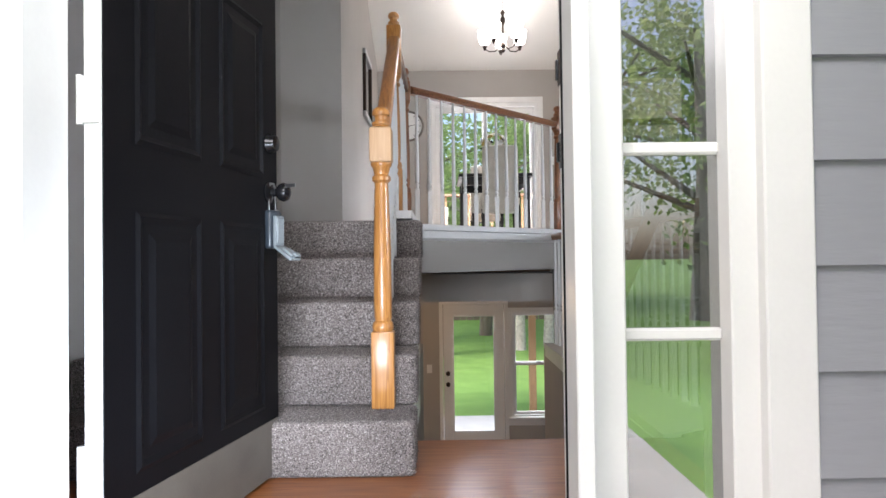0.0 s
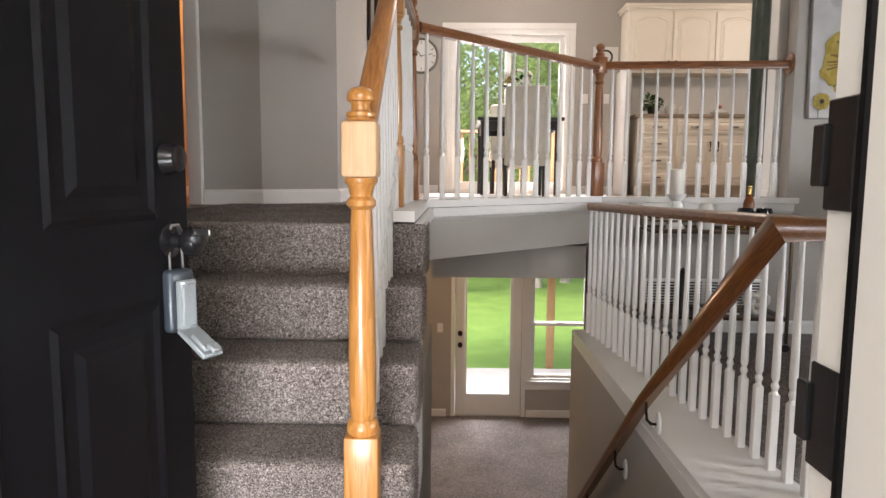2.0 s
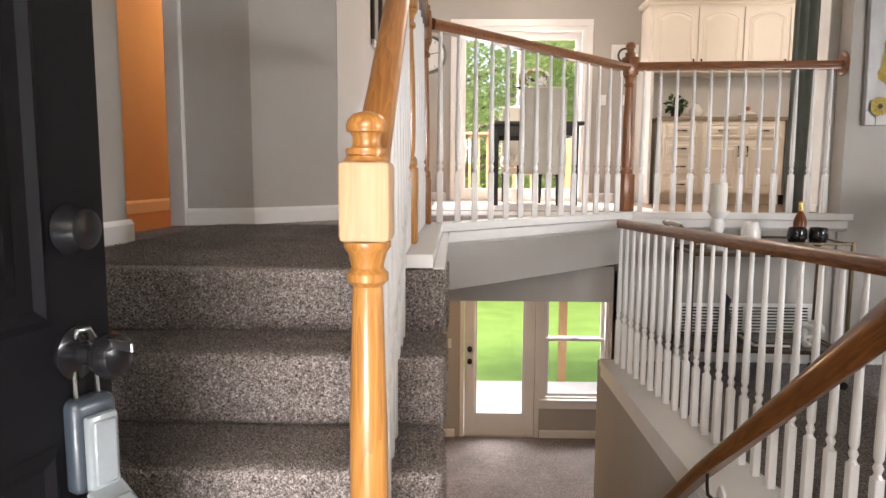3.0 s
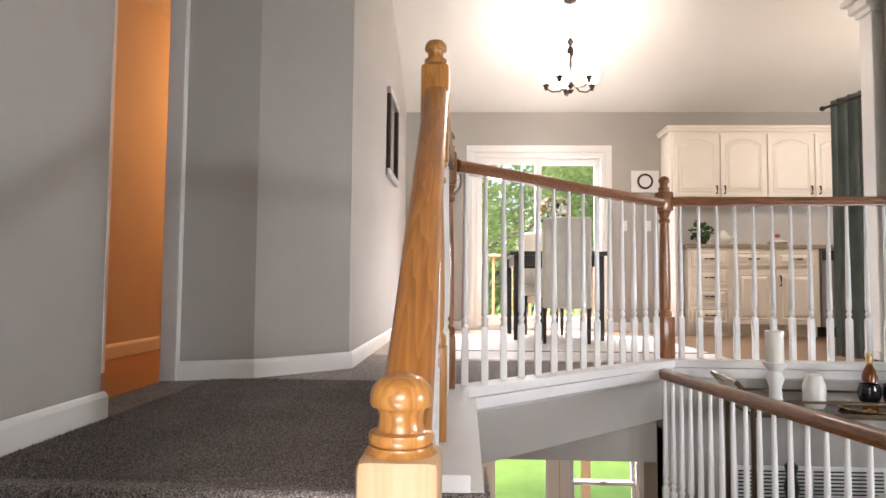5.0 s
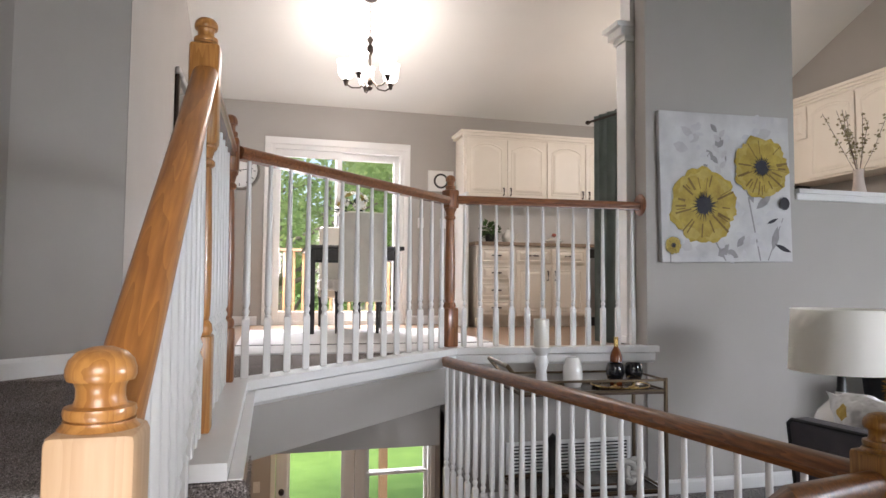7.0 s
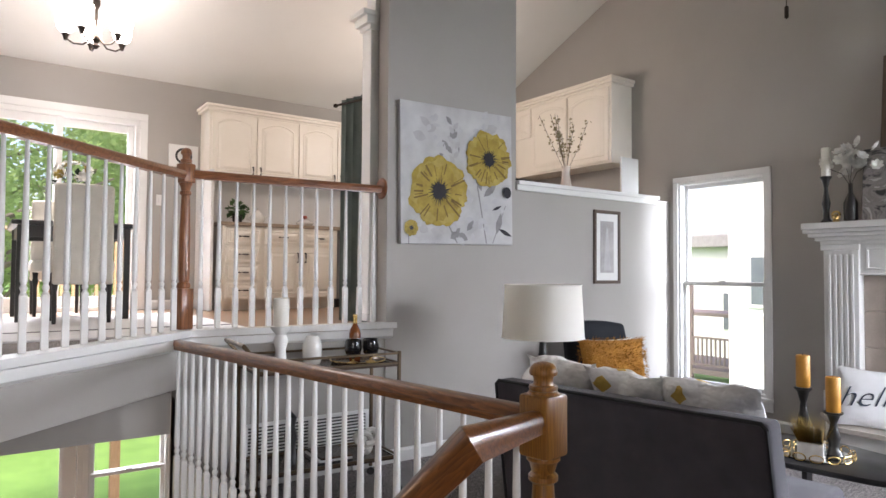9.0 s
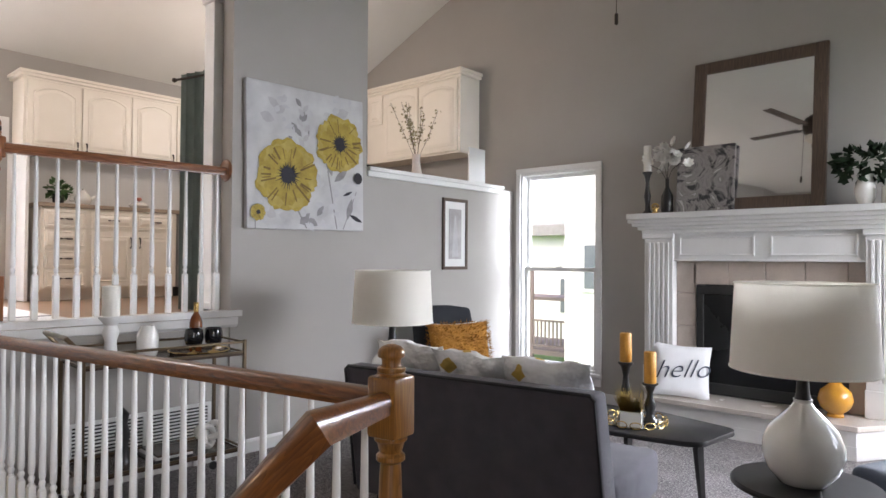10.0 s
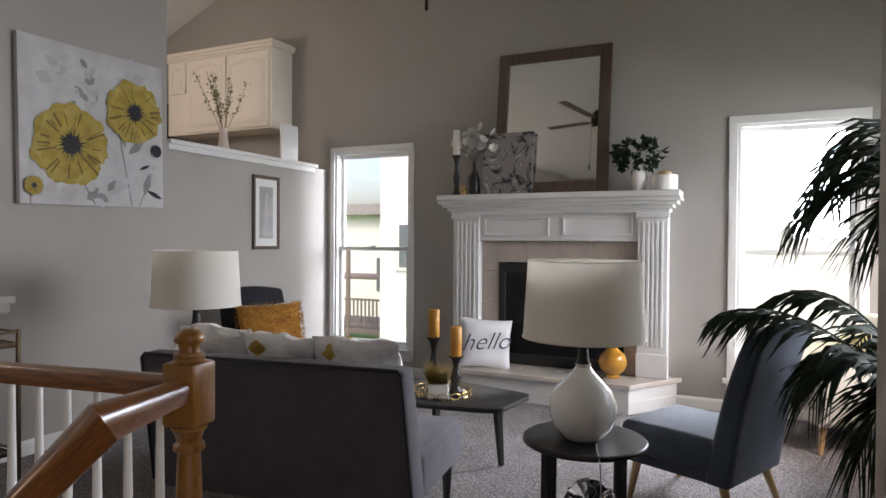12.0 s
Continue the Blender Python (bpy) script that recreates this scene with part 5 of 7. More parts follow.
l.new(cc.outputs["Object"], wv.inputs["Vector"])
rp = n.new("ShaderNodeValToRGB")
rp.color_ramp.elements[0].position, rp.color_ramp.elements[0].color = 0.38, (0.03, 0.028, 0.03, 1)
rp.color_ramp.elements[1].position, rp.color_ramp.elements[1].color = 0.50, (0.30, 0.27, 0.26, 1)
e = rp.color_ramp.elements.new(0.62)
e.color = (0.22, 0.20, 0.19, 1)
e = rp.color_ramp.elements.new(0.66)
e.color = (0.50, 0.47, 0.45, 1)
l.new(wv.outputs["Fac"], rp.inputs[0])
l.new(rp.outputs[0], b.inputs["Base Color"])
part("canvas", box(-0.235, 0.235, -0.015, 0.02, 0, 0.55, bevel=0.003), m, mb)
candlestick(pose(5.66, 4.10, 1.772), 0.37, 0.23, "turned black candlestick with an ivory candle on the mantel", M_BLACK, M_IVORY, r=0.95)
bv = thing("bottle_vase", "slim black bottle vase with white blossoms", "vase", pose(5.68, 3.93, 1.772))
part("bottle", lathe([(0, 0), (0.045, 0), (0.05, 0.02), (0.05, 0.15), (0.028, 0.20), (0.016, 0.23), (0.016, 0.30), (0, 0.30)], 18), M_BLACK, bv, smooth=True)
M_PETAL = surface("white_petal", (0.86, 0.85, 0.81), (0.80, 0.78, 0.73), 0.8, scale=20)
for i in range(4):
    a = rng.uniform(0, 6.28)
    top = (0.05 * math.cos(a), 0.16 * math.sin(a) , 0.46 + rng.uniform(-0.05, 0.07))
    part("stem", tube([(0, 0, 0.28), (top[0] * 0.4, top[1] * 0.4, 0.38), top], 0.003, 5), M_BLACK, bv)


def blossom(r, petals, seed):
    bm = bmesh.new()
    q = random.Random(seed)
    for ring_i in range(2):
        for i in range(petals):
            a = 2 * math.pi * (i + 0.5 * ring_i) / petals + q.uniform(-0.1, 0.1)
            up = 0.25 + 0.5 * ring_i
            d = Vector((math.cos(a), math.sin(a), up)).normalized()
            s = Vector((-math.sin(a), math.cos(a), 0))
            k = r * (1 - 0.25 * ring_i)
            vs = [bm.verts.new(p) for p in (Vector((0, 0, 0)), d * k * 0.5 + s * k * 0.34, d * k * 0.85 + s * k * 0.26 + Vector((0, 0, k * 0.1)), d * k + Vector((0, 0, k * 0.12)), d * k * 0.85 - s * k * 0.26 + Vector((0, 0, k * 0.1)), d * k * 0.5 - s * k * 0.34)]
            bm.faces.new(vs)
    return bm


for i in range(34):
    o = part("blossom", blossom(0.05, 7, i), M_PETAL, bv, "white blossom")
    o.matrix_basis = pose(rng.uniform(-0.06, 0.05), rng.gauss(0.0, 0.085), 0.47 + rng.gauss(0, 0.055), rng.uniform(-50, 50), rng.uniform(-110, -20), 0)
gk = thing("gold_ornament", "small gold ornament beside the candlestick", "ornament", pose(5.64, 4.02, 1.772))
part("knot", merge(lathe([(0, 0), (0.03, 0), (0.02, 0.02), (0.028, 0.05), (0, 0.07)], 10), tube([(0, 0.03 * math.cos(k * 0.6), 0.055 + 0.03 * math.sin(k * 0.6)) for k in range(11)], 0.008, 6)), M_GOLD, gk, smooth=True)
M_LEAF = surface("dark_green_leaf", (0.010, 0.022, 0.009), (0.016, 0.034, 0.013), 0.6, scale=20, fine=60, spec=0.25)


def leaf_cloud(count, centre, spread, size, seed, wide=0.42):
    bm = bmesh.new()
    q = random.Random(seed)
    for i in range(count):
        while True:
            p = Vector((q.uniform(-1, 1), q.uniform(-1, 1), q.uniform(-1, 1)))
            if p.length < 1:
                break
        c = Vector(centre) + Vector((p.x * spread[0], p.y * spread[1], p.z * spread[2]))
        d = (p + Vector((q.uniform(-0.6, 0.6), q.uniform(-0.6, 0.6), q.uniform(-0.6, 0.3)))).normalized()
        s = d.cross(Vector((q.uniform(-1, 1), q.uniform(-1, 1), 1))).normalized()
        k = size * q.uniform(0.6, 1.25)
        fold = d.cross(s) * k * 0.12
        vs = [bm.verts.new(v) for v in (c, c + d * k * 0.45 + s * k * wide + fold, c + d * k, c + d * k * 0.45 - s * k * wide + fold)]
        bm.faces.new((vs[0], vs[1], vs[2]))
        bm.faces.new((vs[0], vs[2], vs[3]))
    return bm


pv = thing("potted_plant", "leafy green plant in a white ribbed vase on the mantel", "potted plant", pose(5.66, 2.47, 1.772))
part("vase", lathe([(0, 0), (0.045, 0), (0.065, 0.05), (0.07, 0.10), (0.055, 0.16), (0.045, 0.19), (0.055, 0.215), (0.046, 0.215), (0.036, 0.19), (0, 0.17)], 24), M_CERAMIC, pv, smooth=True)
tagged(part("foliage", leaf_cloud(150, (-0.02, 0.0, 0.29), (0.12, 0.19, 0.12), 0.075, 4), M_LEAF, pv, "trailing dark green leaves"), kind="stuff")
wc = thing("jar_candle", "wide white ceramic candle with a wooden lid on the mantel", "candle", pose(5.66, 2.27, 1.772))
part("jar", lathe([(0, 0), (0.10, 0), (0.105, 0.01), (0.105, 0.115), (0.10, 0.12), (0, 0.12)], 28), M_CERAMIC, wc, smooth=True)
part("lid", lathe([(0.055, 0.12), (0.055, 0.145), (0.03, 0.15), (0, 0.165)], 20), M_LEGOAK, wc, "small wooden lid", smooth=True)

# wall art
M_CANVAS = surface("mottled_pale_canvas", (0.62, 0.61, 0.605), (0.41, 0.40, 0.405), 0.8, scale=5, fine=200, bump=0.3)
M_OCHRE = surface("ochre_petal_paint", (0.46, 0.335, 0.05), (0.26, 0.17, 0.025), 0.7, scale=12, fine=60, bump=0.4)
M_OCHRE2 = surface("pale_ochre_paint", (0.48, 0.36, 0.085), (0.33, 0.235, 0.045), 0.7, scale=14, fine=60, bump=0.4)
M_DKOCHRE = surface("dark_ochre_paint", (0.20, 0.125, 0.02), (0.13, 0.075, 0.015), 0.7, scale=12, fine=60)
M_INK = surface("ink_paint", (0.012, 0.012, 0.02), (0.03, 0.026, 0.03), 0.7, scale=14, fine=60)
M_GREYLEAF = surface("grey_leaf_paint", (0.30, 0.285, 0.29), (0.20, 0.19, 0.19), 0.7, scale=10, fine=60)
M_PALELEAF = surface("pale_leaf_paint", (0.50, 0.48, 0.49), (0.40, 0.385, 0.39), 0.7, scale=10, fine=60)
M_BLOT = surface("faint_grey_wash", (0.56, 0.55, 0.56), (0.45, 0.44, 0.455), 0.8, scale=9, fine=60)
art = thing("flower_canvas", "large square canvas of two yellow poppies on pale grey", "painting", pose(2.655, 5.655, 1.565, 0, -1.1, 0))
CW, CH = 1.07, 1.05
part("canvas", box(0, CW, 0, 0.038, 0, CH, bevel=0.003), M_CANVAS, art)
lift = [0.0]


def flat(name, outline, material, label=""):
    """A painted shape on the canvas; outline in shares of its width and height, from the upper left."""
    lift[0] += 0.00005
    bm = bmesh.new()
    vs = [bm.verts.new((u * CW, -0.001 - lift[0], (1 - v) * CH)) for u, v in outline]
    bm.faces.new(vs)
    return part(name, bm, material, art, label)


def poppy(cu, cv, r, seed):
    q = random.Random(seed)
    for lay, (k, mat_) in enumerate(((1.0, M_OCHRE), (0.94, M_OCHRE2), (0.80, M_OCHRE))):
        np_ = 7
        for i in range(np_):
            a = 2 * math.pi * (i + 0.33 * lay) / np_ + q.uniform(-0.15, 0.15)
            half = 0.52 if lay else 0.60
            pts = [(cu, cv)]
            for s in range(9):
                t = s / 8
                ang = a - half + 2 * half * t
                rad = r * k * (0.78 + 0.20 * math.sin(math.pi * t) + q.uniform(-0.07, 0.06))
                pts.append((cu + rad * math.cos(ang), cv + rad * math.sin(ang)))
            flat("petal", pts, mat_)
    for i in range(20):
        a = q.uniform(0, 6.283)
        r0, r1, w = r * q.uniform(0.3, 0.6), r * q.uniform(0.7, 0.95), q.uniform(0.02, 0.07)
        flat("petal_vein", [(cu + r0 * math.cos(a - w), cv + r0 * math.sin(a - w)), (cu + r1 * math.cos(a - w * 0.6), cv + r1 * math.sin(a - w * 0.6)), (cu + r1 * math.cos(a + w * 0.4), cv + r1 * math.sin(a + w * 0.4)), (cu + r0 * math.cos(a + w), cv + r0 * math.sin(a + w))], M_DKOCHRE)
    for i in range(40):
        a = 2 * math.pi * i / 40 + q.uniform(-0.1, 0.1)
        r0, r1, w = r * 0.2, r * q.uniform(0.27, 0.45), 0.09
        flat("stamen", [(cu + r0 * math.cos(a - w), cv + r0 * math.sin(a - w)), (cu + r1 * math.cos(a), cv + r1 * math.sin(a)), (cu + r0 * math.cos(a + w), cv + r0 * math.sin(a + w))], M_INK)
    flat("flower_eye", [(cu + r * 0.22 * (1 + q.uniform(-0.18, 0.18)) * math.cos(2 * math.pi * i / 14), cv + r * 0.22 * (1 + q.uniform(-0.18, 0.18)) * math.sin(2 * math.pi * i / 14)) for i in range(14)], M_INK)


def painted_leaf(u, v, ang, length, w, mat_):
    c, s = math.cos(ang), math.sin(ang)
    pts = []
    for t, k in ((0, 0), (0.3, 0.8), (0.55, 1), (0.8, 0.6), (1, 0), (0.8, -0.5), (0.5, -0.9), (0.25, -0.7)):
        pts.append((u + length * t * c - w * k * s, v + length * t * s + w * k * c))
    flat("painted_leaf", pts, mat_)


for u, v, ang, ln, w, k in ((0.16, 0.10, 0.6, 0.12, 0.03, 0), (0.30, 0.14, 2.4, 0.10, 0.03, 0), (0.42, 0.24, -1.2, 0.10, 0.025, 1), (0.40, 0.32, -2.2, 0.09, 0.025, 1), (0.45, 0.36, -1.0, 0.09, 0.022, 1), (0.38, 0.40, -2.4, 0.08, 0.022, 1), (0.10, 0.22, 0.3, 0.12, 0.04, 0), (0.86, 0.10, 2.8, 0.14, 0.04, 0), (0.72, 0.64, -0.7, 0.16, 0.03, 1), (0.70, 0.60, -1.9, 0.16, 0.03, 1), (0.84, 0.92, -1.3, 0.17, 0.03, 1), (0.86, 0.88, 0.4, 0.14, 0.018, 2), (0.80, 0.74, -0.4, 0.10, 0.012, 2), (0.50, 0.88, 2.4, 0.12, 0.03, 1), (0.48, 0.92, 0.5, 0.10, 0.03, 1), (0.42, 0.96, -0.5, 0.08, 0.03, 1), (0.56, 0.90, -0.9, 0.10, 0.025, 1), (0.14, 0.86, 0.6, 0.10, 0.04, 0), (0.24, 0.90, 0.2, 0.12, 0.04, 0), (0.66, 0.82, 2.0, 0.10, 0.03, 0)):
    painted_leaf(u, v, ang, ln, w, (M_PALELEAF, M_GREYLEAF, M_INK)[k])
for a, b, w in (((0.36, 0.80), (0.47, 0.99), 0.006), ((0.66, 0.56), (0.74, 0.99), 0.006), ((0.93, 0.70), (0.80, 0.99), 0.004), ((0.06, 0.90), (0.06, 1.0), 0.004)):
    flat("painted_stem", [(a[0] - w, a[1]), (a[0] + w, a[1]), (b[0] + w, b[1]), (b[0] - w, b[1])], M_GREYLEAF)
blots = random.Random(17)
for i in range(60):
    u, v, ang = blots.uniform(0.04, 0.92), blots.choice((blots.uniform(0.03, 0.4), blots.uniform(0.6, 0.96))), blots.uniform(0, 6.28)
    painted_leaf(u, v, ang, min(0.09, 0.95 - u, u) * blots.uniform(0.4, 1.0), blots.uniform(0.012, 0.03), M_BLOT)
for i in range(9):
    v = 0.08 + 0.035 * i
    painted_leaf(0.43 + 0.012 * (i % 3), v + 0.05, -0.9 if i % 2 else -2.3, 0.075, 0.02, M_PALELEAF if i % 3 else M_GREYLEAF)
poppy(0.315, 0.625, 0.265, 3)
poppy(0.765, 0.355, 0.225, 9)
poppy(0.075, 0.89, 0.06, 12)
flat("painted_bud", [(0.935 + 0.04 * math.cos(k * 0.63), 0.60 + 0.045 * math.sin(k * 0.63)) for k in range(10)], M_INK)
pic = thing("picture_frame", "narrow dark framed print on the half wall", "picture", pose(4.727, 5.692, 1.265))
for r in ((0, 0.36, 0.0, 0.03), (0, 0.36, 0.645, 0.675)):
    part("frame_rail", box(r[0], r[1], -0.022, 0, r[2], r[3], bevel=0.003), M_MFRAME, pic)
for x in (0, 0.33):
    part("frame_stile", box(x, x + 0.03, -0.021, 0, 0.03, 0.645, bevel=0.003), M_MFRAME, pic)
part("mat_board", box(0.03, 0.33, -0.010, 0, 0.03, 0.645), M_WHITE, pic)
part("print", box(0.09, 0.27, -0.013, -0.010, 0.10, 0.575), surface("grey_print", (0.50, 0.47, 0.46), (0.30, 0.27, 0.27), 0.6, scale=5, fine=30), pic, "soft grey print")
flat_bm = bmesh.new()
vs = [flat_bm.verts.new(c) for c in ((0.13, -0.0145, 0.12), (0.23, -0.0145, 0.12), (0.19, -0.0145, 0.5), (0.17, -0.0145, 0.52))]
flat_bm.faces.new(vs)
part("print_figure", flat_bm, M_PALELEAF, pic)

# bar cart
M_BRONZE = surface("antique_bronze", (0.16, 0.115, 0.07), (0.10, 0.07, 0.045), 0.35, 0.9, fine=160)
cart = thing("bar_cart", "antique bronze bar cart with two dark shelves on wheels", "bar cart", pose(1.90, 5.36, 0, 0, 0, -4))
for x in (-0.44, 0.44):
    for y in (-0.20, 0.20):
        leg = part("post", box(x - 0.010, x + 0.010, y - 0.010, y + 0.010, 0.06, 0.87, bevel=0.003), M_BRONZE, cart)
        w = part("caster", lathe([(0, -0.009), (0.024, -0.009), (0.027, 0), (0.024, 0.009), (0, 0.009)], 14), M_BLACK, cart, "black caster", smooth=True)
        w.matrix_basis = pose(x, y, 0.028, 90, 0, 0)
for z in (0.85, 0.79, 0.22):
    for y in (-0.20, 0.20):
        part("side_bar", box(-0.43, 0.43, y - 0.007, y + 0.007, z, z + 0.014, bevel=0.002), M_BRONZE, cart)
    for x in (-0.44, 0.44):
        part("end_bar", box(x - 0.007, x + 0.007, -0.19, 0.19, z + 0.001, z + 0.013, bevel=0.002), M_BRONZE, cart)
M_SHELF = wood("dark_cart_shelf", (0.10, 0.065, 0.045), (0.055, 0.035, 0.025), 0, rough=0.25)
part("top_shelf", box(-0.43, 0.43, -0.193, 0.193, 0.775, 0.789), M_SHELF, cart, "dark wooden shelf")
part("low_shelf", box(-0.43, 0.43, -0.193, 0.193, 0.205, 0.219), M_SHELF, cart, "dark wooden shelf")
part("push_bar", tube([(-0.44, -0.20, 0.86), (-0.52, -0.20, 0.95), (-0.52, 0.20, 0.95), (-0.44, 0.20, 0.86)], 0.010, 8), M_BRONZE, cart, smooth=True)
ct = pose(1.90, 5.36, 0.789, 0, 0, -4)
c1 = thing("candlestick", "white turned wooden candlestick with a thick white candle", "candlestick", ct @ pose(-0.23, 0.06, 0))
part("holder", lathe([(0, 0), (0.06, 0), (0.06, 0.02), (0.035, 0.04), (0.03, 0.10), (0.045, 0.15), (0.03, 0.19), (0.06, 0.225), (0.066, 0.24), (0, 0.24)], 22), M_WHITE, c1, smooth=True)
part("candle", lathe([(0, 0.24), (0.045, 0.24), (0.047, 0.25), (0.047, 0.405), (0.042, 0.41), (0, 0.40)], 22), M_IVORY, c1, "white pillar candle", smooth=True)
c2 = thing("ceramic_jar", "small white ceramic jar on the bar cart", "jar", ct @ pose(-0.03, 0.06, 0))
part("body", lathe([(0, 0), (0.05, 0), (0.06, 0.03), (0.06, 0.12), (0.045, 0.16), (0.038, 0.175), (0.03, 0.175), (0, 0.16)], 22), M_CERAMIC, c2, smooth=True)
tr2 = thing("serving_tray", "round dark tray with a gold rim on the bar cart", "tray", ct @ pose(0.24, -0.02, 0))
part("plate", lathe([(0, 0), (0.16, 0), (0.175, 0.02), (0.168, 0.02), (0.155, 0.006), (0, 0.006)], 32), M_SHELF, tr2, smooth=True)
part("rim", tube([(0.172 * math.cos(2 * math.pi * k / 32), 0.172 * math.sin(2 * math.pi * k / 32), 0.02) for k in range(33)], 0.004, 6), M_GOLD, tr2, smooth=True)
M_BLKGLASS = surface("black_glass", (0.008, 0.008, 0.01), (0.012, 0.012, 0.014), 0.08, bump=0, coat=0.5)
for x, y in ((0.19, -0.06), (0.31, -0.06)):
    wg = thing("wine_glass", "black stemless wine glass with a gold foot on the tray", "wine glass", ct @ pose(x, y, 0.006), "black wine glasses")
    part("foot", lathe([(0, 0), (0.032, 0), (0.030, 0.006), (0.008, 0.012), (0.008, 0.03)], 18), M_GOLD, wg, smooth=True)
    part("bowl", lathe([(0.01, 0.03), (0.045, 0.055), (0.055, 0.09), (0.052, 0.125), (0.046, 0.145), (0.043, 0.145), (0.05, 0.09), (0.02, 0.045), (0, 0.042)], 22), M_BLKGLASS, wg, smooth=True)
bt = thing("wine_bottle", "gold-topped amber bottle with a pale label on the tray", "bottle", ct @ pose(0.25, 0.05, 0.006))
part("bottle", lathe([(0, 0), (0.036, 0), (0.038, 0.01), (0.038, 0.17), (0.03, 0.20), (0.014, 0.23), (0.013, 0.29), (0, 0.29)], 20), surface("amber_glass", (0.22, 0.06, 0.015), (0.16, 0.04, 0.01), 0.08, bump=0, coat=0.4), bt, smooth=True)
part("label", lathe([(0.0385, 0.05), (0.0385, 0.14)], 20), M_WHITECLOTH, bt, "pale paper label", smooth=True)
part("capsule", lathe([(0.0145, 0.235), (0.0145, 0.292), (0, 0.293)], 16), M_GOLD, bt, "gold foil capsule", smooth=True)
low = pose(1.90, 5.36, 0.219, 0, 0, -4)
bk = thing("black_figurine", "slim black textured ornament on the low shelf", "ornament", low @ pose(-0.18, 0, 0))
part("body", lathe([(0.05, 0), (0.04, 0.03), (0.03, 0.10), (0.04, 0.16), (0.025, 0.22), (0.035, 0.27), (0, 0.31)], 12), M_BLACK, bk, smooth=True)
wk = thing("white_knot", "white ceramic knot ornament on the low shelf", "ornament", low @ pose(0.30, -0.04, 0))
kn = [Vector((math.sin(t) + 2 * math.sin(2 * t), math.cos(t) - 2 * math.cos(2 * t), -math.sin(3 * t))) * 0.026 for t in [2 * math.pi * i / 40 for i in range(41)]]
part("knot", tube([(p.x, p.z * 0.8, p.y + 0.085) for p in kn], 0.020, 8), M_CERAMIC, wk, smooth=True)
tx = thing("magazine_stack", "low stack of dark and light magazines on the low shelf", "magazines", low @ pose(0.05, 0.0, 0))
for i in range(3):
    part("magazine", box(-0.11 + 0.01 * i, 0.11, -0.14, 0.13 - 0.01 * i, i * 0.014, i * 0.014 + 0.012, bevel=0.002), (M_BLACK, M_WHITECLOTH, M_SHELF)[i], tx)

# return air grille behind the cart
vent = thing("air_vent", "white louvred return air grille low on the wall", "air vent", pose(1.55, 5.712, 0.11))
# flat black sheet stands in for the shade between the slats
part("backing", box(0.02, 0.86, -0.004, 0, 0.02, 0.27), M_SOOT, vent, "black sheet for the shade behind the slats")
for r in ((0, 0.88, 0, 0.025), (0, 0.88, 0.265, 0.29)):
    part("frame_rail", box(r[0], r[1], -0.014, 0, r[2], r[3], bevel=0.003), M_WHITE, vent)
for x in (0, 0.43, 0.855):
    part("frame_stile", box(x, x + 0.025, -0.013, 0, 0.025, 0.265), M_WHITE, vent)
for i in range(11):
    o = part("slat", box(0.025, 0.855, -0.009, 0.004, -0.0015, 0.0015), M_WHITE, vent)
    o.matrix_basis = pose(0, -0.006, 0.038 + i * 0.0213, 35, 0, 0)

# cream armchair by the second window
ac = thing("armchair", "cream upholstered armchair with tapered oak legs", "armchair", pose(5.40, 1.09, 0, 0, 0, 115.5))
part("seat", cushion(0.62, 0.56, 0.18, 0.05), M_LINEN, ac, smooth=True).matrix_basis = pose(0.02, 0, 0.26)
part("seat_rail", box(-0.32, 0.32, -0.36, 0.36, 0.18, 0.27, bevel=0.015), M_LINEN, ac)
bk_ = part("backrest", seat_back(0.74, 0.2, 0.84, 0.05, 0.14, 0.02, 0.035), M_LINEN, ac, smooth=True)
bk_.matrix_basis = pose(-0.40, 0, 0)
for y in (-0.36, 0.36):
    arm = bmesh.new()
    merge(arm, box(-0.32, 0.33, y - 0.055, y + 0.055, 0.2, 0.66, bevel=0.035, seg=3))
    part("armrest", arm, M_LINEN, ac, smooth=True)
for x in (-0.26, 0.27):
    for y in (-0.31, 0.31):
        part("leg", taper((x * 1.1, y * 1.06, 0), (x, y, 0.19), 0.014, 0.026), M_LEGOAK, ac, smooth=True)
yp = thing("throw_pillow", "small yellow patterned pillow on the cream armchair", "pillow", pose(5.40, 1.09, 0, 0, 0, 115.5) @ pose(-0.12, 0.0, 0.60, 0, 0, 90) @ pose(0, 0, 0, -18, 0, 0))
part("cover", pillow_mesh(0.40, 0.34, 0.13, 12, 21), surface("yellow_print_cloth", (0.60, 0.50, 0.12), (0.75, 0.72, 0.60), 0.9, scale=22, fine=300), yp, smooth=True)

# palm
palm = thing("potted_palm", "tall areca palm with long dark green fronds in a basket", "potted plant", pose(3.58, 0.67, 0))
part("basket", lathe([(0, 0), (0.16, 0), (0.19, 0.08), (0.20, 0.20), (0.18, 0.32), (0.165, 0.32), (0.17, 0.22), (0, 0.26)], 24), surface("woven_basket", (0.36, 0.24, 0.12), (0.22, 0.14, 0.07), 0.9, scale=40, fine=120, bump=0.9), palm, smooth=True)


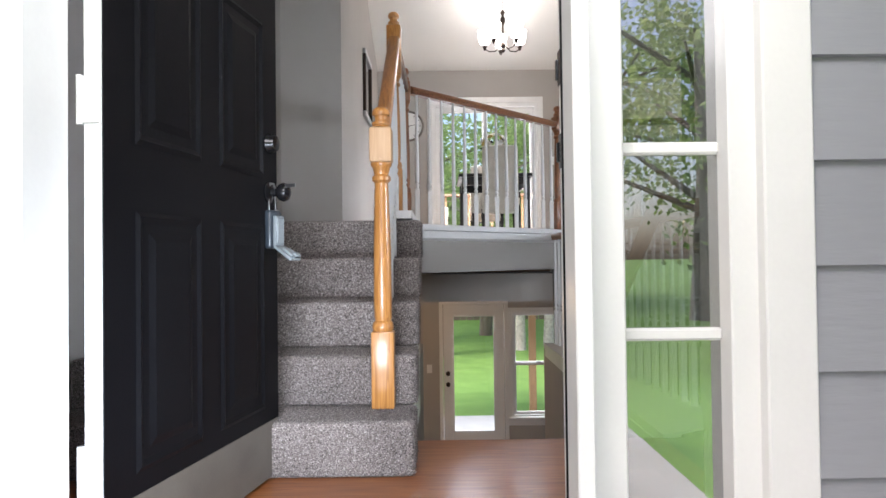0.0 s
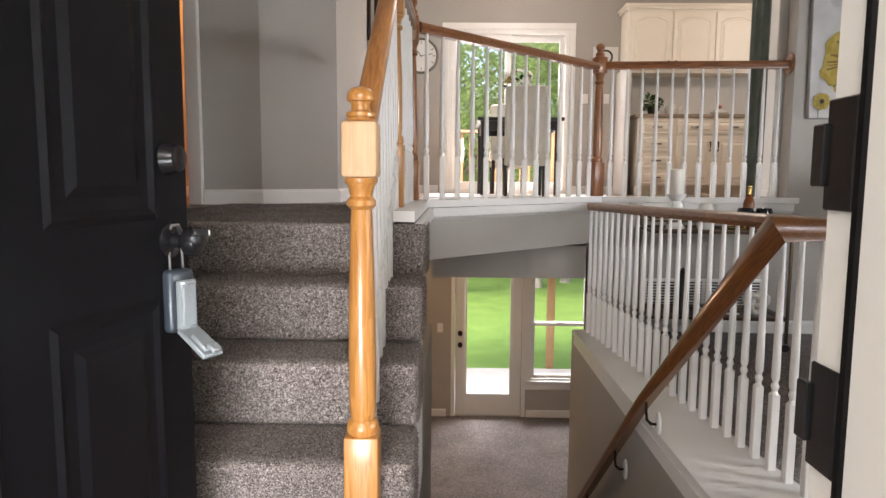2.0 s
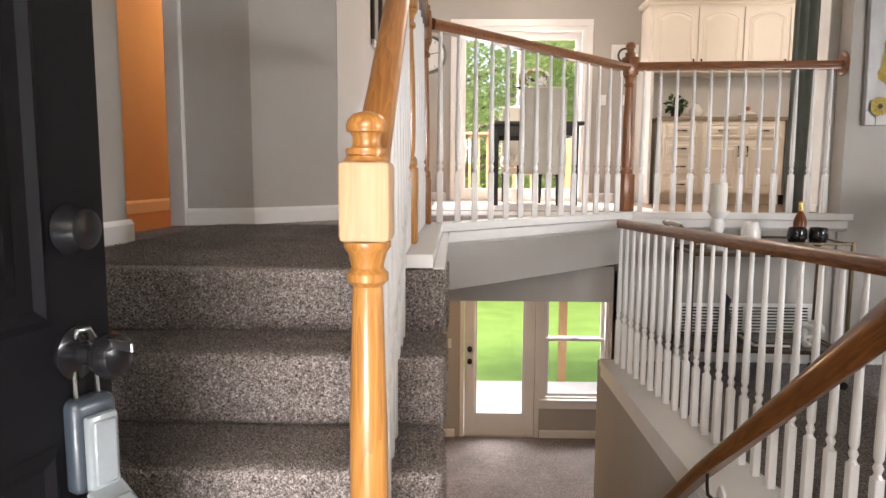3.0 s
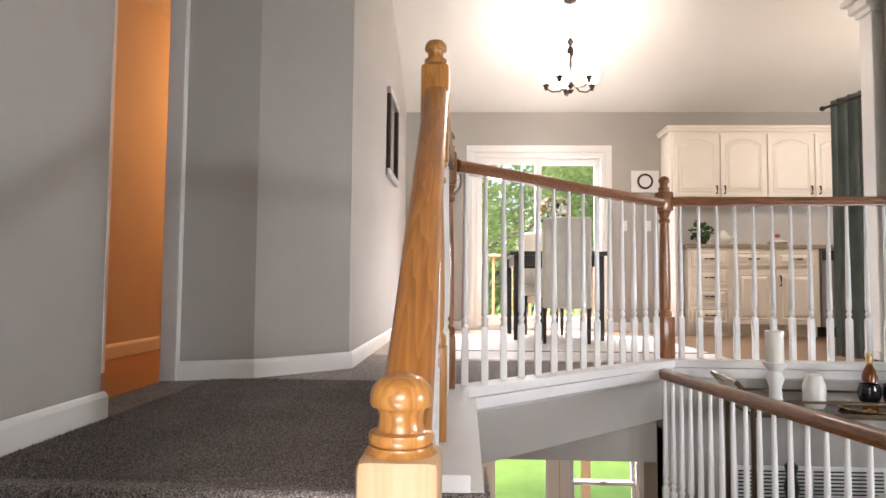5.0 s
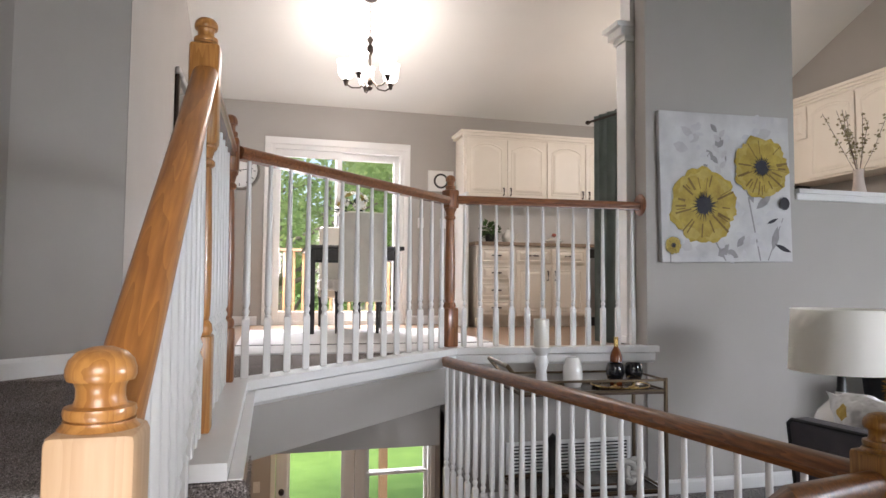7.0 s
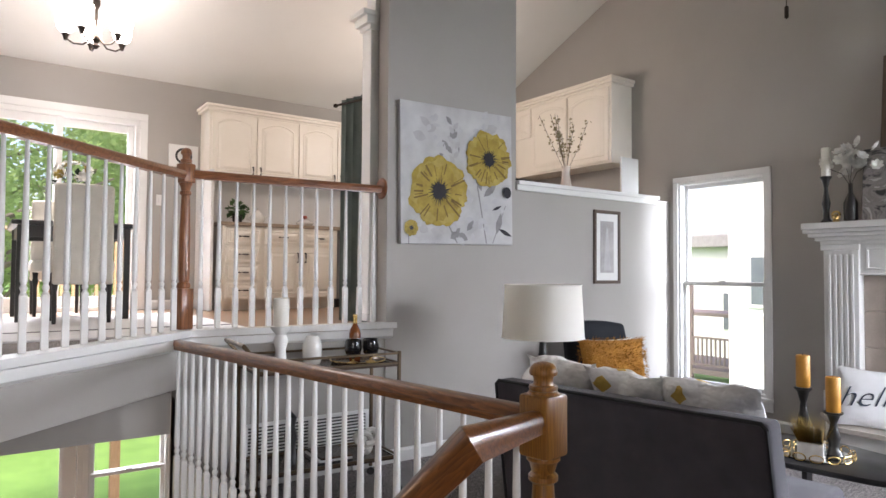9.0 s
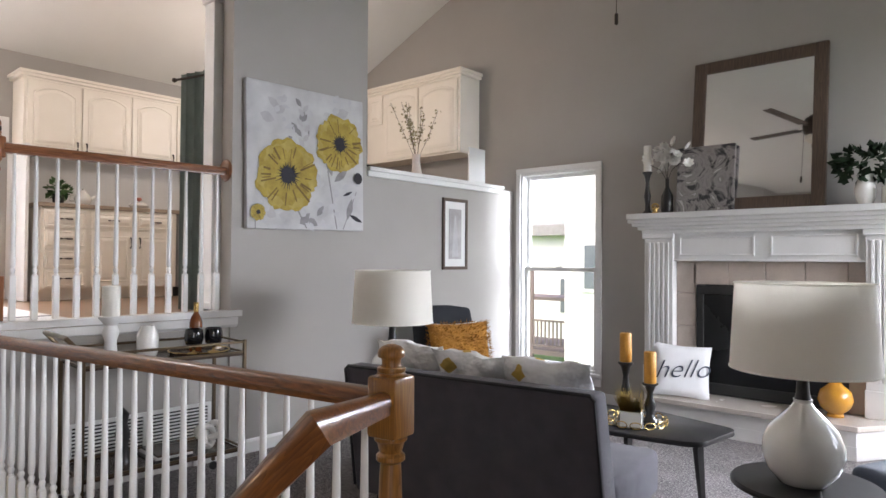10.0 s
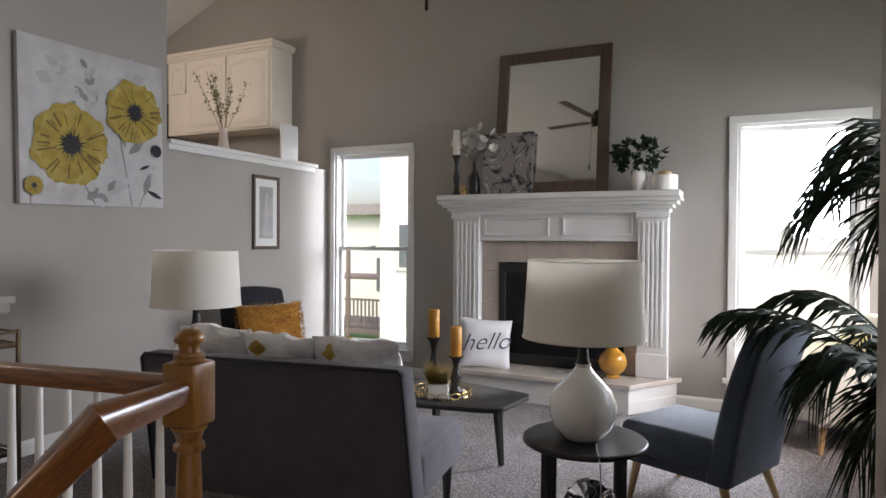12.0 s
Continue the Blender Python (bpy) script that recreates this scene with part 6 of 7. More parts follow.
def frond(az, rise, reach, seed, droop=0.55):
    q = random.Random(seed)
    bm = bmesh.new()
    pts = []
    for i in range(15):
        t = i / 14
        r = reach * (0.18 * t + 0.82 * t * t * (1.15 - 0.15 * t)) if rise > 1.0 else reach * t
        z = 0.28 + rise * (1 - (1 - t) ** 1.9) - droop * reach * max(0, t - 0.45) ** 2 * 2.2
        pts.append(Vector((r * math.cos(az) + 0.04 * math.cos(az), r * math.sin(az) + 0.04 * math.sin(az), z)))
    merge(bm, tube(pts, 0.005, 5))
    n = 30
    for i in range(n):
        t = 0.30 + 0.69 * i / (n - 1)
        k = t * 14
        j = min(13, int(k))
        p = pts[j].lerp(pts[j + 1], k - j)
        d = (pts[j + 1] - pts[j]).normalized()
        side = d.cross(Vector((0, 0, 1))).normalized()
        ln = (0.36 * math.sin(math.pi * min(1, (t - 0.22) * 1.2)) ** 0.6 + 0.05) * q.uniform(0.85, 1.1)
        for sgn in (-1, 1):
            run = (d * 0.8 + side * sgn * q.uniform(0.55, 0.85) + Vector((0, 0, q.uniform(-0.1, 0.15)))).normalized()
            fall = q.uniform(0.35, 0.75)
            w = d * 0.011
            rows = []
            for u, wide in ((0.0, 0.35), (0.3, 1.0), (0.65, 0.85), (1.0, 0.05)):
                c = p + run * ln * u * (1 - 0.18 * fall * u) + Vector((0, 0, -fall * ln * u * u))
                rows.append((bm.verts.new(c - w * wide), bm.verts.new(c + w * wide)))
            for (a0, a1), (b0, b1) in zip(rows, rows[1:]):
                bm.faces.new((a0, a1, b1, b0))
    return bm


for i, (deg, up, reach, fall) in enumerate(((98, 1.80, 0.76, 1.2), (84, 1.70, 0.72, 1.1), (90, 1.84, 0.62, 1.0), (74, 1.62, 0.74, 0.9), (102, 1.5, 0.52, 1.2), (92, 0.72, 0.70, 0.5), (97, 0.84, 1.02, 0.12), (80, 0.98, 0.86, 0.35),
                                            (110, 0.62, 0.54, 1.2), (85, 0.55, 0.5, 1.3), (45, 1.85, 0.8, 1.0), (25, 1.5, 0.8, 0.9), (150, 1.95, 0.4, 0.6), (60, 0.7, 0.75, 0.9), (35, 0.8, 0.8, 0.6))):
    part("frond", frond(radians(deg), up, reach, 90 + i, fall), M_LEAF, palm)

# ceiling fan
fan = thing("ceiling_fan", "brown five-blade ceiling fan with a small frosted bowl", "ceiling fan", pose(3.60, 3.30, 0))
part("downrod", lathe([(0.06, TOP - 0.03), (0.06, TOP)], 16), M_IRON, fan, smooth=True)
part("rod", lathe([(0.012, 3.50), (0.012, TOP - 0.02)], 10), M_IRON, fan, smooth=True)
part("motor_housing", lathe([(0, 3.26), (0.07, 3.27), (0.11, 3.31), (0.12, 3.38), (0.10, 3.46), (0.03, 3.52), (0, 3.52)], 26), M_IRON, fan, smooth=True)
for i in range(5):
    bl = part("blade", box(0.16, 0.68, -0.062, 0.062, -0.004, 0.004, bevel=0.002), M_MFRAME, fan)
    bl.matrix_basis = pose(0, 0, 3.36, 0, 0, 72 * i + 28) @ pose(0, 0, 0, 10, 0, 0)
    part("blade_arm", box(-0.06, 0.06, -0.02, 0.02, -0.006, 0.0), M_IRON, bl).matrix_basis = pose(0.14, 0, 0)
part("light_bowl", lathe([(0.09, 3.26), (0.085, 3.22), (0.05, 3.19), (0, 3.18)], 24), surface("fan_light_glass", (0.62, 0.55, 0.46), (0.56, 0.50, 0.42), 0.35, bump=0), fan, "frosted glass bowl", smooth=True)
part("pull_chain", tube([(0.05, 0.09, 3.28), (0.05, 0.09, 2.79)], 0.0025, 5), M_IRON, fan)
part("chain_weight", lathe([(0, 2.72), (0.011, 2.73), (0.011, 2.785), (0, 2.80)], 10), M_IRON, fan, smooth=True).matrix_basis = pose(0.05, 0.09, 0)


# ---- dining room and kitchen ----
chand = thing("chandelier", "bronze five-arm chandelier with lit frosted glass shades", "chandelier", pose(0.90, 7.50, 0))
CZ = 3.13
part("stem", lathe([(0, CZ), (0.012, CZ + 0.005), (0.03, CZ + 0.03), (0.015, CZ + 0.05), (0.035, CZ + 0.08), (0.035, CZ + 0.10), (0.012, CZ + 0.13), (0.010, CZ + 0.32), (0.028, CZ + 0.36), (0.028, CZ + 0.40), (0.010, CZ + 0.43), (0.03, CZ + 0.47), (0.008, CZ + 0.50), (0, CZ + 0.50)], 18), M_IRON, chand, smooth=True)
for k in range(12):
    o = part("chain_link", tube([(0.011 * math.cos(2 * math.pi * i / 10), 0, 0.017 * math.sin(2 * math.pi * i / 10)) for i in range(11)], 0.0025, 5), M_IRON, chand, smooth=True)
    o.matrix_basis = pose(0, 0, CZ + 0.515 + k * 0.029, 0, 0, 90 * (k % 2))
part("canopy", lathe([(0, 3.96), (0.055, 3.965), (0.06, 3.99), (0.06, 4.03)], 20), M_IRON, chand, smooth=True)
M_BULB = glow("lit_frosted_glass", (1.0, 0.95, 0.88), 4.0)
for i in range(5):
    a = 72 * i + 20
    m = pose(0, 0, 0, 0, 0, a)
    arm = part("arm", tube([(0.03, 0, CZ + 0.09), (0.09, 0, CZ + 0.03), (0.16, 0, CZ + 0.03), (0.205, 0, CZ + 0.06), (0.215, 0, CZ + 0.10)], 0.007, 8), M_IRON, chand, smooth=True)
    arm.matrix_basis = m
    part("cup", lathe([(0, CZ + 0.045), (0.012, CZ + 0.05), (0.022, CZ + 0.085), (0.032, CZ + 0.10), (0.012, CZ + 0.115), (0, CZ + 0.115)], 14), M_IRON, arm, smooth=True).matrix_basis = pose(0.215, 0, 0)
    shd = lathe([(0.026, CZ + 0.11), (0.058, CZ + 0.135), (0.072, CZ + 0.18), (0.070, CZ + 0.225), (0.084, CZ + 0.275)], 20)
    part("glass_shade", shd, M_BULB, arm, "lit frosted bell shade", smooth=True).matrix_basis = pose(0.215, 0, 0)
# warm ceiling lamp of the kitchen, behind the canvas wall
lamp("kitchen_lamp", "POINT", pose(3.75, 7.1, 2.95), 12, (1.0, 0.91, 0.78)).data.shadow_soft_size = 0.16
lamp("chandelier_light", "POINT", pose(0.90, 7.50, CZ + 0.20), 15, (1.0, 0.94, 0.86)).data.shadow_soft_size = 0.18

# table, chairs, bouquet
table = thing("dining_table", "black wooden dining table", "dining table", pose(0.80, 8.0, UP))
part("tabletop", box(-0.43, 0.43, -0.54, 0.52, 0.75, 0.785, bevel=0.005), M_BLACK, table)
part("apron", boxes((-0.38, 0.38, -0.47, -0.445, 0.66, 0.75), (-0.38, 0.38, 0.425, 0.45, 0.66, 0.75), (-0.38, -0.355, -0.445, 0.425, 0.66, 0.75), (0.355, 0.38, -0.445, 0.425, 0.66, 0.75)), M_BLACK, table)
for x in (-0.37, 0.37):
    for y in (-0.46, 0.44):
        part("leg", box(x - 0.022, x + 0.022, y - 0.022, y + 0.022, 0, 0.75, bevel=0.004), M_BLACK, table)


def parson_chair(place, label):
    ch = thing("dining_chair", label, "dining chair", place, "dining chairs")
    part("backrest", seat_back(0.40, 0.30, 1.04, -0.02, 0.08, 0.01, 0.02, -0.05), M_LINEN, ch, smooth=True)
    part("seat", cushion(0.42, 0.43, 0.11, 0.03), M_LINEN, ch, smooth=True).matrix_basis = pose(0.23, 0, 0.38)
    for x, y in ((0.03, -0.18), (0.03, 0.18), (0.40, -0.18), (0.40, 0.18)):
        part("leg", lathe([(0.013, 0), (0.017, 0.1), (0.016, 0.25), (0.024, 0.31), (0.018, 0.335), (0.024, 0.39)], 12, x, y), M_BLACK, ch, smooth=True)
    return ch


parson_chair(pose(0.815, 7.16, UP, 0, 0, 88), "cream upholstered dining chair with turned black legs")
parson_chair(pose(0.76, 8.70, UP, 0, 0, -90), "cream upholstered dining chair before the sliding door")
fv = thing("flower_vase", "white and yellow bouquet in a small vase on the table", "vase", pose(0.80, 7.85, UP + 0.785))
part("vase", lathe([(0, 0), (0.05, 0), (0.07, 0.10), (0.05, 0.27), (0.04, 0.31), (0.048, 0.34), (0, 0.31)], 18), M_CERAMIC, fv, smooth=True)
for i in range(26):
    p = Vector((rng.gauss(0, 1), rng.gauss(0, 1), abs(rng.gauss(0, 0.8)))).normalized() * rng.uniform(0.09, 0.15)
    o = part("blossom", blossom(0.045, 6, i + 50), M_PETAL if i % 3 else M_OCHRE2, fv, "white or yellow blossom")
    o.matrix_basis = Matrix.Translation((p.x, p.y, 0.39 + p.z)) @ p.to_track_quat("Z", "Y").to_matrix().to_4x4()
tagged(part("foliage", leaf_cloud(34, (0, 0, 0.37), (0.14, 0.14, 0.10), 0.06, 6), M_LEAF, fv), kind="stuff")
# flat white sheet on the dining floor, crossed by one black stripe
rug = thing("dining_floor_sheet", "flat white sheet with a thin black stripe under the table", "rug", pose(0.80, 7.15, UP))
part("field", box(-0.95, 0.95, -1.15, 0.95, 0.0, 0.010), M_WHITECLOTH, rug)
part("stripe", boxes((-0.95, 0.95, -0.62, -0.58, 0.010, 0.013)), M_BLACK, rug, "thin black stripe")

# cabinets
M_PULL = M_IRON


def raised_door(w, h, arch=0.0, t=0.02, inset=0.055):
    """A cabinet door with a raised, optionally arched panel; local x across, z up, front on -y."""
    bm = box(0, w, -t, 0, 0, h, bevel=0.003)
    def outline(k, y):
        x0, x1, z0, z1 = k, w - k, k, h - k
        pts = [(x0, z0), (x1, z0)]
        for i in range(9):
            u = 1 - i / 8
            pts.append((x0 + (x1 - x0) * u, z1 - arch + arch * math.sin(math.pi * u) ** 0.8))
        return [bm.verts.new((x, y, z)) for x, z in pts]
    loops = [outline(inset - 0.008, -t - 0.0005), outline(inset, -t - 0.007), outline(inset + 0.010, -t - 0.001), outline(inset + 0.038, -t - 0.011)]
    for p0, p1 in zip(loops, loops[1:]):
        m_ = len(p0)
        for i in range(m_):
            j = (i + 1) % m_
            bm.faces.new((p0[i], p0[j], p1[j], p1[i]))
    bm.faces.new(loops[-1])
    return bm


def pull(h, parent, m):
    o = part("handle", tube([(0, 0, 0), (0, -0.022, 0.004), (0, -0.026, h / 2), (0, -0.022, h - 0.004), (0, 0, h)], 0.0075, 8), M_PULL, parent, "dark bronze pull", smooth=True)
    o.matrix_basis = m
    return o


def base_unit(name, label, x0, x1, yf, layout):
    """A base cabinet from x0 to x1, with doors or drawers by layout rows (a, b, z0, z1, kind)."""
    c = thing(name, label, "cabinet", pose(x0, yf, UP), "kitchen base cabinets")
    w = x1 - x0
    part("body", boxes((0, w, 0.0, KBACK - yf, 0.10, 0.875)), M_CREAM, c)
    part("toe_kick", box(0, w, 0.06, KBACK - yf, 0.0, 0.10), M_CREAM, c)
    for a, b, z0, z1, kind in layout:
        if kind == "drawer":
            d = part("drawer", raised_door(b - a, z1 - z0, 0, inset=0.022), M_CREAM, c)
            d.matrix_basis = pose(a, 0, z0)
            pull(0.10, d, pose((b - a) / 2 - 0.05, -0.02, (z1 - z0) / 2) @ pose(0, 0, 0, 0, 90, 0))
        else:
            d = part("door", raised_door(b - a, z1 - z0, 0), M_CREAM, c)
            d.matrix_basis = pose(a, 0, z0)
            pull(0.10, d, pose((b - a) - 0.035 if kind == "left" else 0.035, -0.02, z1 - z0 - 0.16))
    return c


YF = 8.40
base_unit("drawer_cabinet", "cream drawer cabinet with dark pulls", 2.21, 2.63, YF, [(0.03, 0.39, 0.12 + k * 0.187, 0.12 + k * 0.187 + 0.172, "drawer") for k in range(4)])
base_unit("base_cabinet", "cream two-door base cabinet with dark pulls", 2.63, 3.50, YF, [(0.02, 0.42, 0.12, 0.665, "left"), (0.44, 0.84, 0.12, 0.665, "right"), (0.02, 0.42, 0.69, 0.85, "drawer"), (0.44, 0.84, 0.69, 0.85, "drawer")])
dwm = thing("dishwasher", "stainless steel dishwasher beside the cabinets", "dishwasher", pose(3.52, YF, UP))
part("body", box(0, 0.6, 0.0, 0.6, 0.1, 0.87, bevel=0.004), M_STEEL, dwm)
part("control_panel", box(0.01, 0.59, -0.012, 0.0, 0.76, 0.86, bevel=0.004), M_BLACK, dwm)
part("bar_handle", tube([(0.05, -0.04, 0.72), (0.55, -0.04, 0.72)], 0.010, 8), M_STEEL, dwm, smooth=True)
part("kick_plate", box(0.0, 0.6, 0.05, 0.6, 0, 0.1), M_BLACK, dwm)
base_unit("base_cabinet", "cream base cabinet by the corner", 4.14, 5.27, YF, [(0.02, 0.55, 0.12, 0.85, "left"), (0.58, 1.11, 0.12, 0.85, "right")])
setting("trim_countertop", boxes((2.18, 5.27, YF - 0.025, KBACK - 0.001, UP + 0.877, UP + 0.915), bevel=0.004), surface("beige_laminate", (0.36, 0.28, 0.21), (0.28, 0.215, 0.16), 0.35, scale=30, fine=120), "beige laminate counter with a brown edge")
setting("trim_backsplash", boxes((2.18, 5.86, KBACK - 0.012, KBACK - 0.001, UP + 0.916, UP + 1.45)), M_WHITE, "white painted backsplash")
up = thing("upper_cabinet", "cream wall cabinet with arched doors and a crown", "cabinet", pose(2.13, 8.66, 2.36), "kitchen wall cabinets")
part("body", box(0, 1.98, 0, KBACK - 8.66 - 0.001, 0, 0.70), M_CREAM, up)
for i in range(4):
    d = part("door", raised_door(0.474, 0.66, 0.06), M_CREAM, up)
    d.matrix_basis = pose(0.025 + 0.487 * i, 0, 0.02)
    pull(0.08, d, pose(0.438 if i % 2 == 0 else 0.035, -0.02, 0.03))
part("crown_moulding", boxes((-0.02, 2.0, -0.02, 0.0, 0.68, 0.705), (-0.035, 2.015, -0.04, KBACK - 8.66 - 0.001, 0.705, 0.735), (-0.05, 2.03, -0.055, KBACK - 8.66 - 0.001, 0.735, 0.765), bevel=0.004), M_CREAM, up)
pan = thing("cabinet_panel", "tall white end panel beside the wall cabinet", "cabinet panel", pose(2.09, 8.42, UP))
part("panel", box(0, 0.03, 0, 0.57, 0, 1.45, bevel=0.003), M_WHITE, pan)

pp = thing("potted_plant", "small leafy plant in a black pot on the counter", "potted plant", pose(2.42, 8.60, UP + 0.915))
part("pot", lathe([(0, 0), (0.045, 0), (0.06, 0.10), (0.052, 0.10), (0, 0.085)], 18), M_BLACK, pp, smooth=True)
tagged(part("foliage", leaf_cloud(120, (0, 0, 0.15), (0.09, 0.09, 0.07), 0.06, 9), surface("bright_leaf", (0.05, 0.11, 0.03), (0.08, 0.16, 0.05), 0.5, scale=20), pp, "green leaves"), kind="stuff")
tp = thing("teapot", "white ceramic teapot on the counter", "teapot", pose(2.64, 8.60, UP + 0.915))
part("body", lathe([(0, 0), (0.05, 0), (0.075, 0.04), (0.078, 0.08), (0.05, 0.12), (0, 0.125)], 20), M_CERAMIC, tp, smooth=True)
part("lid", lathe([(0.045, 0.12), (0.03, 0.145), (0.008, 0.155), (0.014, 0.17), (0, 0.18)], 16), M_CERAMIC, tp, smooth=True)
part("spout", taper((0.06, 0, 0.06), (0.13, 0, 0.115), 0.018, 0.009), M_CERAMIC, tp, smooth=True)
part("handle", tube([(-0.06, 0, 0.04), (-0.115, 0, 0.05), (-0.115, 0, 0.10), (-0.06, 0, 0.105)], 0.008, 8), M_CERAMIC, tp, smooth=True)
dc = thing("decorative_dish", "white covered dish with a red touch on the counter", "dish", pose(3.20, 8.62, UP + 0.915))
part("dish", lathe([(0, 0), (0.06, 0), (0.10, 0.035), (0.10, 0.045), (0.06, 0.075), (0, 0.085)], 20), M_CERAMIC, dc, smooth=True)
part("bird", lathe([(0, 0.083), (0.03, 0.10), (0.02, 0.125), (0, 0.13)], 12), surface("brick_red_glaze", (0.40, 0.10, 0.06), (0.30, 0.07, 0.04), 0.3), dc, "red ornament", smooth=True)

# pictures and clock
wr = thing("wreath_picture", "white square board with a dark leaf wreath", "picture", pose(1.80, 8.996, 2.47))
part("board", box(0, 0.30, -0.02, 0, 0, 0.24, bevel=0.003), M_WHITE, wr)
wb = bmesh.new()
for i in range(44):
    a = 2 * math.pi * i / 44
    d = Vector((math.cos(a + 1.2 + (i % 2) * 0.8), 0, math.sin(a + 1.2 + (i % 2) * 0.8)))
    c = Vector((0.15 + 0.075 * math.cos(a), -0.022 - 0.0004 * i / 44, 0.12 + 0.075 * math.sin(a)))
    s = Vector((-d.z, 0, d.x)) * 0.012
    wb.faces.new([wb.verts.new(v) for v in (c - d * 0.027, c + s, c + d * 0.027, c - s)])
part("wreath", wb, M_BLACK, wr)
ck = thing("wall_clock", "round wall clock with a weathered rim and pale face", "wall clock", pose(-0.27, 8.996, 2.60, 90, 0, 0))
part("rim", lathe([(0.205, 0), (0.215, 0.01), (0.21, 0.03), (0.195, 0.035), (0.185, 0.02), (0.185, 0)], 36), surface("weathered_rim", (0.20, 0.18, 0.15), (0.12, 0.105, 0.09), 0.6), ck, smooth=True)
part("face", lathe([(0, 0.004), (0.186, 0.004), (0.186, 0.008), (0, 0.008)], 36), M_WHITE, ck, "pale dial")
for i in range(12):
    o = part("hour_mark", box(-0.004, 0.004, 0.14, 0.168, 0.008, 0.010), M_BLACK, ck)
    o.matrix_basis = pose(0, 0, 0, 0, 0, 30 * i)
for ln, ang in ((0.10, 40), (0.14, -80)):
    o = part("clock_pointer", box(-0.004, 0.004, -0.02, ln, 0.011, 0.013), M_BLACK, ck)
    o.matrix_basis = pose(0, 0, 0, 0, 0, ang)
dm = thing("framed_mirror", "silver framed mirror on the dining wall", "mirror", pose(-0.687, 7.53, 2.35, 0, 0, 90))
for r in ((-0.34, 0.34, 0, 0.06), (-0.34, 0.34, 0.70, 0.76)):
    part("frame_rail", box(r[0], r[1], -0.035, 0, r[2], r[3], bevel=0.006), M_STEEL, dm)
for x in (-0.34, 0.28):
    part("frame_stile", box(x, x + 0.06, -0.034, 0, 0.06, 0.70, bevel=0.006), M_IRON, dm)
part("glass", box(-0.28, 0.28, -0.012, -0.004, 0.06, 0.70), M_MIRROR, dm, "mirror glass")

# column, curtain, ledge things
setting("trim_column", boxes((2.505, 2.64, 5.86, 5.99, 1.0, 3.16), (2.49, 2.655, 5.845, 6.005, 1.0, 1.05), (2.49, 2.655, 5.845, 6.005, 3.16, 3.20), (2.46, 2.655, 5.842, 6.035, 3.20, 3.26), (2.43, 2.655, 5.84, 6.065, 3.26, 3.30), bevel=0.004), M_WHITE, "white square column with a stepped capital")
setting("trim_column_upper", boxes((2.53, 2.62, 5.84, 5.97, 3.30, TOP)), M_WHITE, "white end of the painted wall above the column")
cu = thing("curtain", "dark teal curtain hanging beside the kitchen opening", "curtain")
cb = bmesh.new()
rows = []
for j in range(13):
    z = UP + 0.02 + (2.73 - UP) * j / 12
    row = []
    for i in range(41):
        t = i / 40
        x = 2.545 + 0.08 * t + 0.018 * math.sin(t * 24) * (1.1 - 0.4 * j / 12)
        y = 6.40 - 0.33 * t + 0.012 * math.cos(t * 24)
        row.append(cb.verts.new((x, y, z)))
    rows.append(row)
for j in range(12):
    for i in range(40):
        cb.faces.new((rows[j][i], rows[j][i + 1], rows[j + 1][i + 1], rows[j + 1][i]))
bmesh.ops.solidify(cb, geom=cb.faces[:], thickness=0.003)
part("cloth", cb, M_TEAL, cu, smooth=True)
part("rod", tube([(2.52, 6.45, 2.71), (2.64, 5.97, 2.71)], 0.010, 8), M_IRON, cu, smooth=True)
part("finial", lathe([(0, -0.02), (0.018, -0.01), (0.02, 0.0), (0.016, 0.012), (0, 0.02)], 12), M_IRON, cu, smooth=True).matrix_basis = pose(2.517, 6.462, 2.71)

kc = thing("upper_cabinet", "cream wall cabinet with arched doors above the ledge", "cabinet", pose(5.54, 7.65, 2.52, 0, 0, -90), "kitchen wall cabinets")
KL = 7.65 - 6.16
part("body", box(0, KL, 0, WALLX - 5.54 - 0.001, 0, 0.84), M_CREAM, kc)
for a, b, z0 in ((0.03, 0.28, 0.46), (0.30, 0.87, 0.02), (0.89, KL - 0.03, 0.02)):
    d = part("door", raised_door(b - a, 0.80 - z0, 0.05 if z0 < 0.3 else 0.0), M_CREAM, kc)
    d.matrix_basis = pose(a, 0, z0)
part("crown_moulding", boxes((-0.02, KL + 0.02, -0.02, 0.0, 0.82, 0.845), (-0.03, KL + 0.035, -0.04, WALLX - 5.54 - 0.001, 0.845, 0.875), (-0.04, KL + 0.05, -0.055, WALLX - 5.54 - 0.001, 0.875, 0.91), bevel=0.004), M_CREAM, kc)
mw = thing("microwave", "black over-range microwave beside the wall cabinet", "microwave", pose(5.46, 8.40, 2.47, 0, 0, -90))
part("body", box(0, 0.75, 0, 0.38, 0, 0.42, bevel=0.006), M_BLACK, mw)
part("door", box(0.01, 0.56, -0.02, 0, 0.02, 0.40, bevel=0.006), M_BLKGLASS, mw)
part("bar_handle", tube([(0.60, -0.04, 0.05), (0.60, -0.04, 0.36)], 0.010, 8), M_STEEL, mw, smooth=True)
setting("trim_ledge_end", boxes((5.34, 5.60, PAINTY + 0.17, PAINTY + 0.19, 2.125, 2.515)), M_WHITE, "white splash panel at the end of the ledge")
lv = thing("branch_vase", "pale vase of thin flowering branches on the ledge", "vase", pose(4.46, 5.77, 2.125))
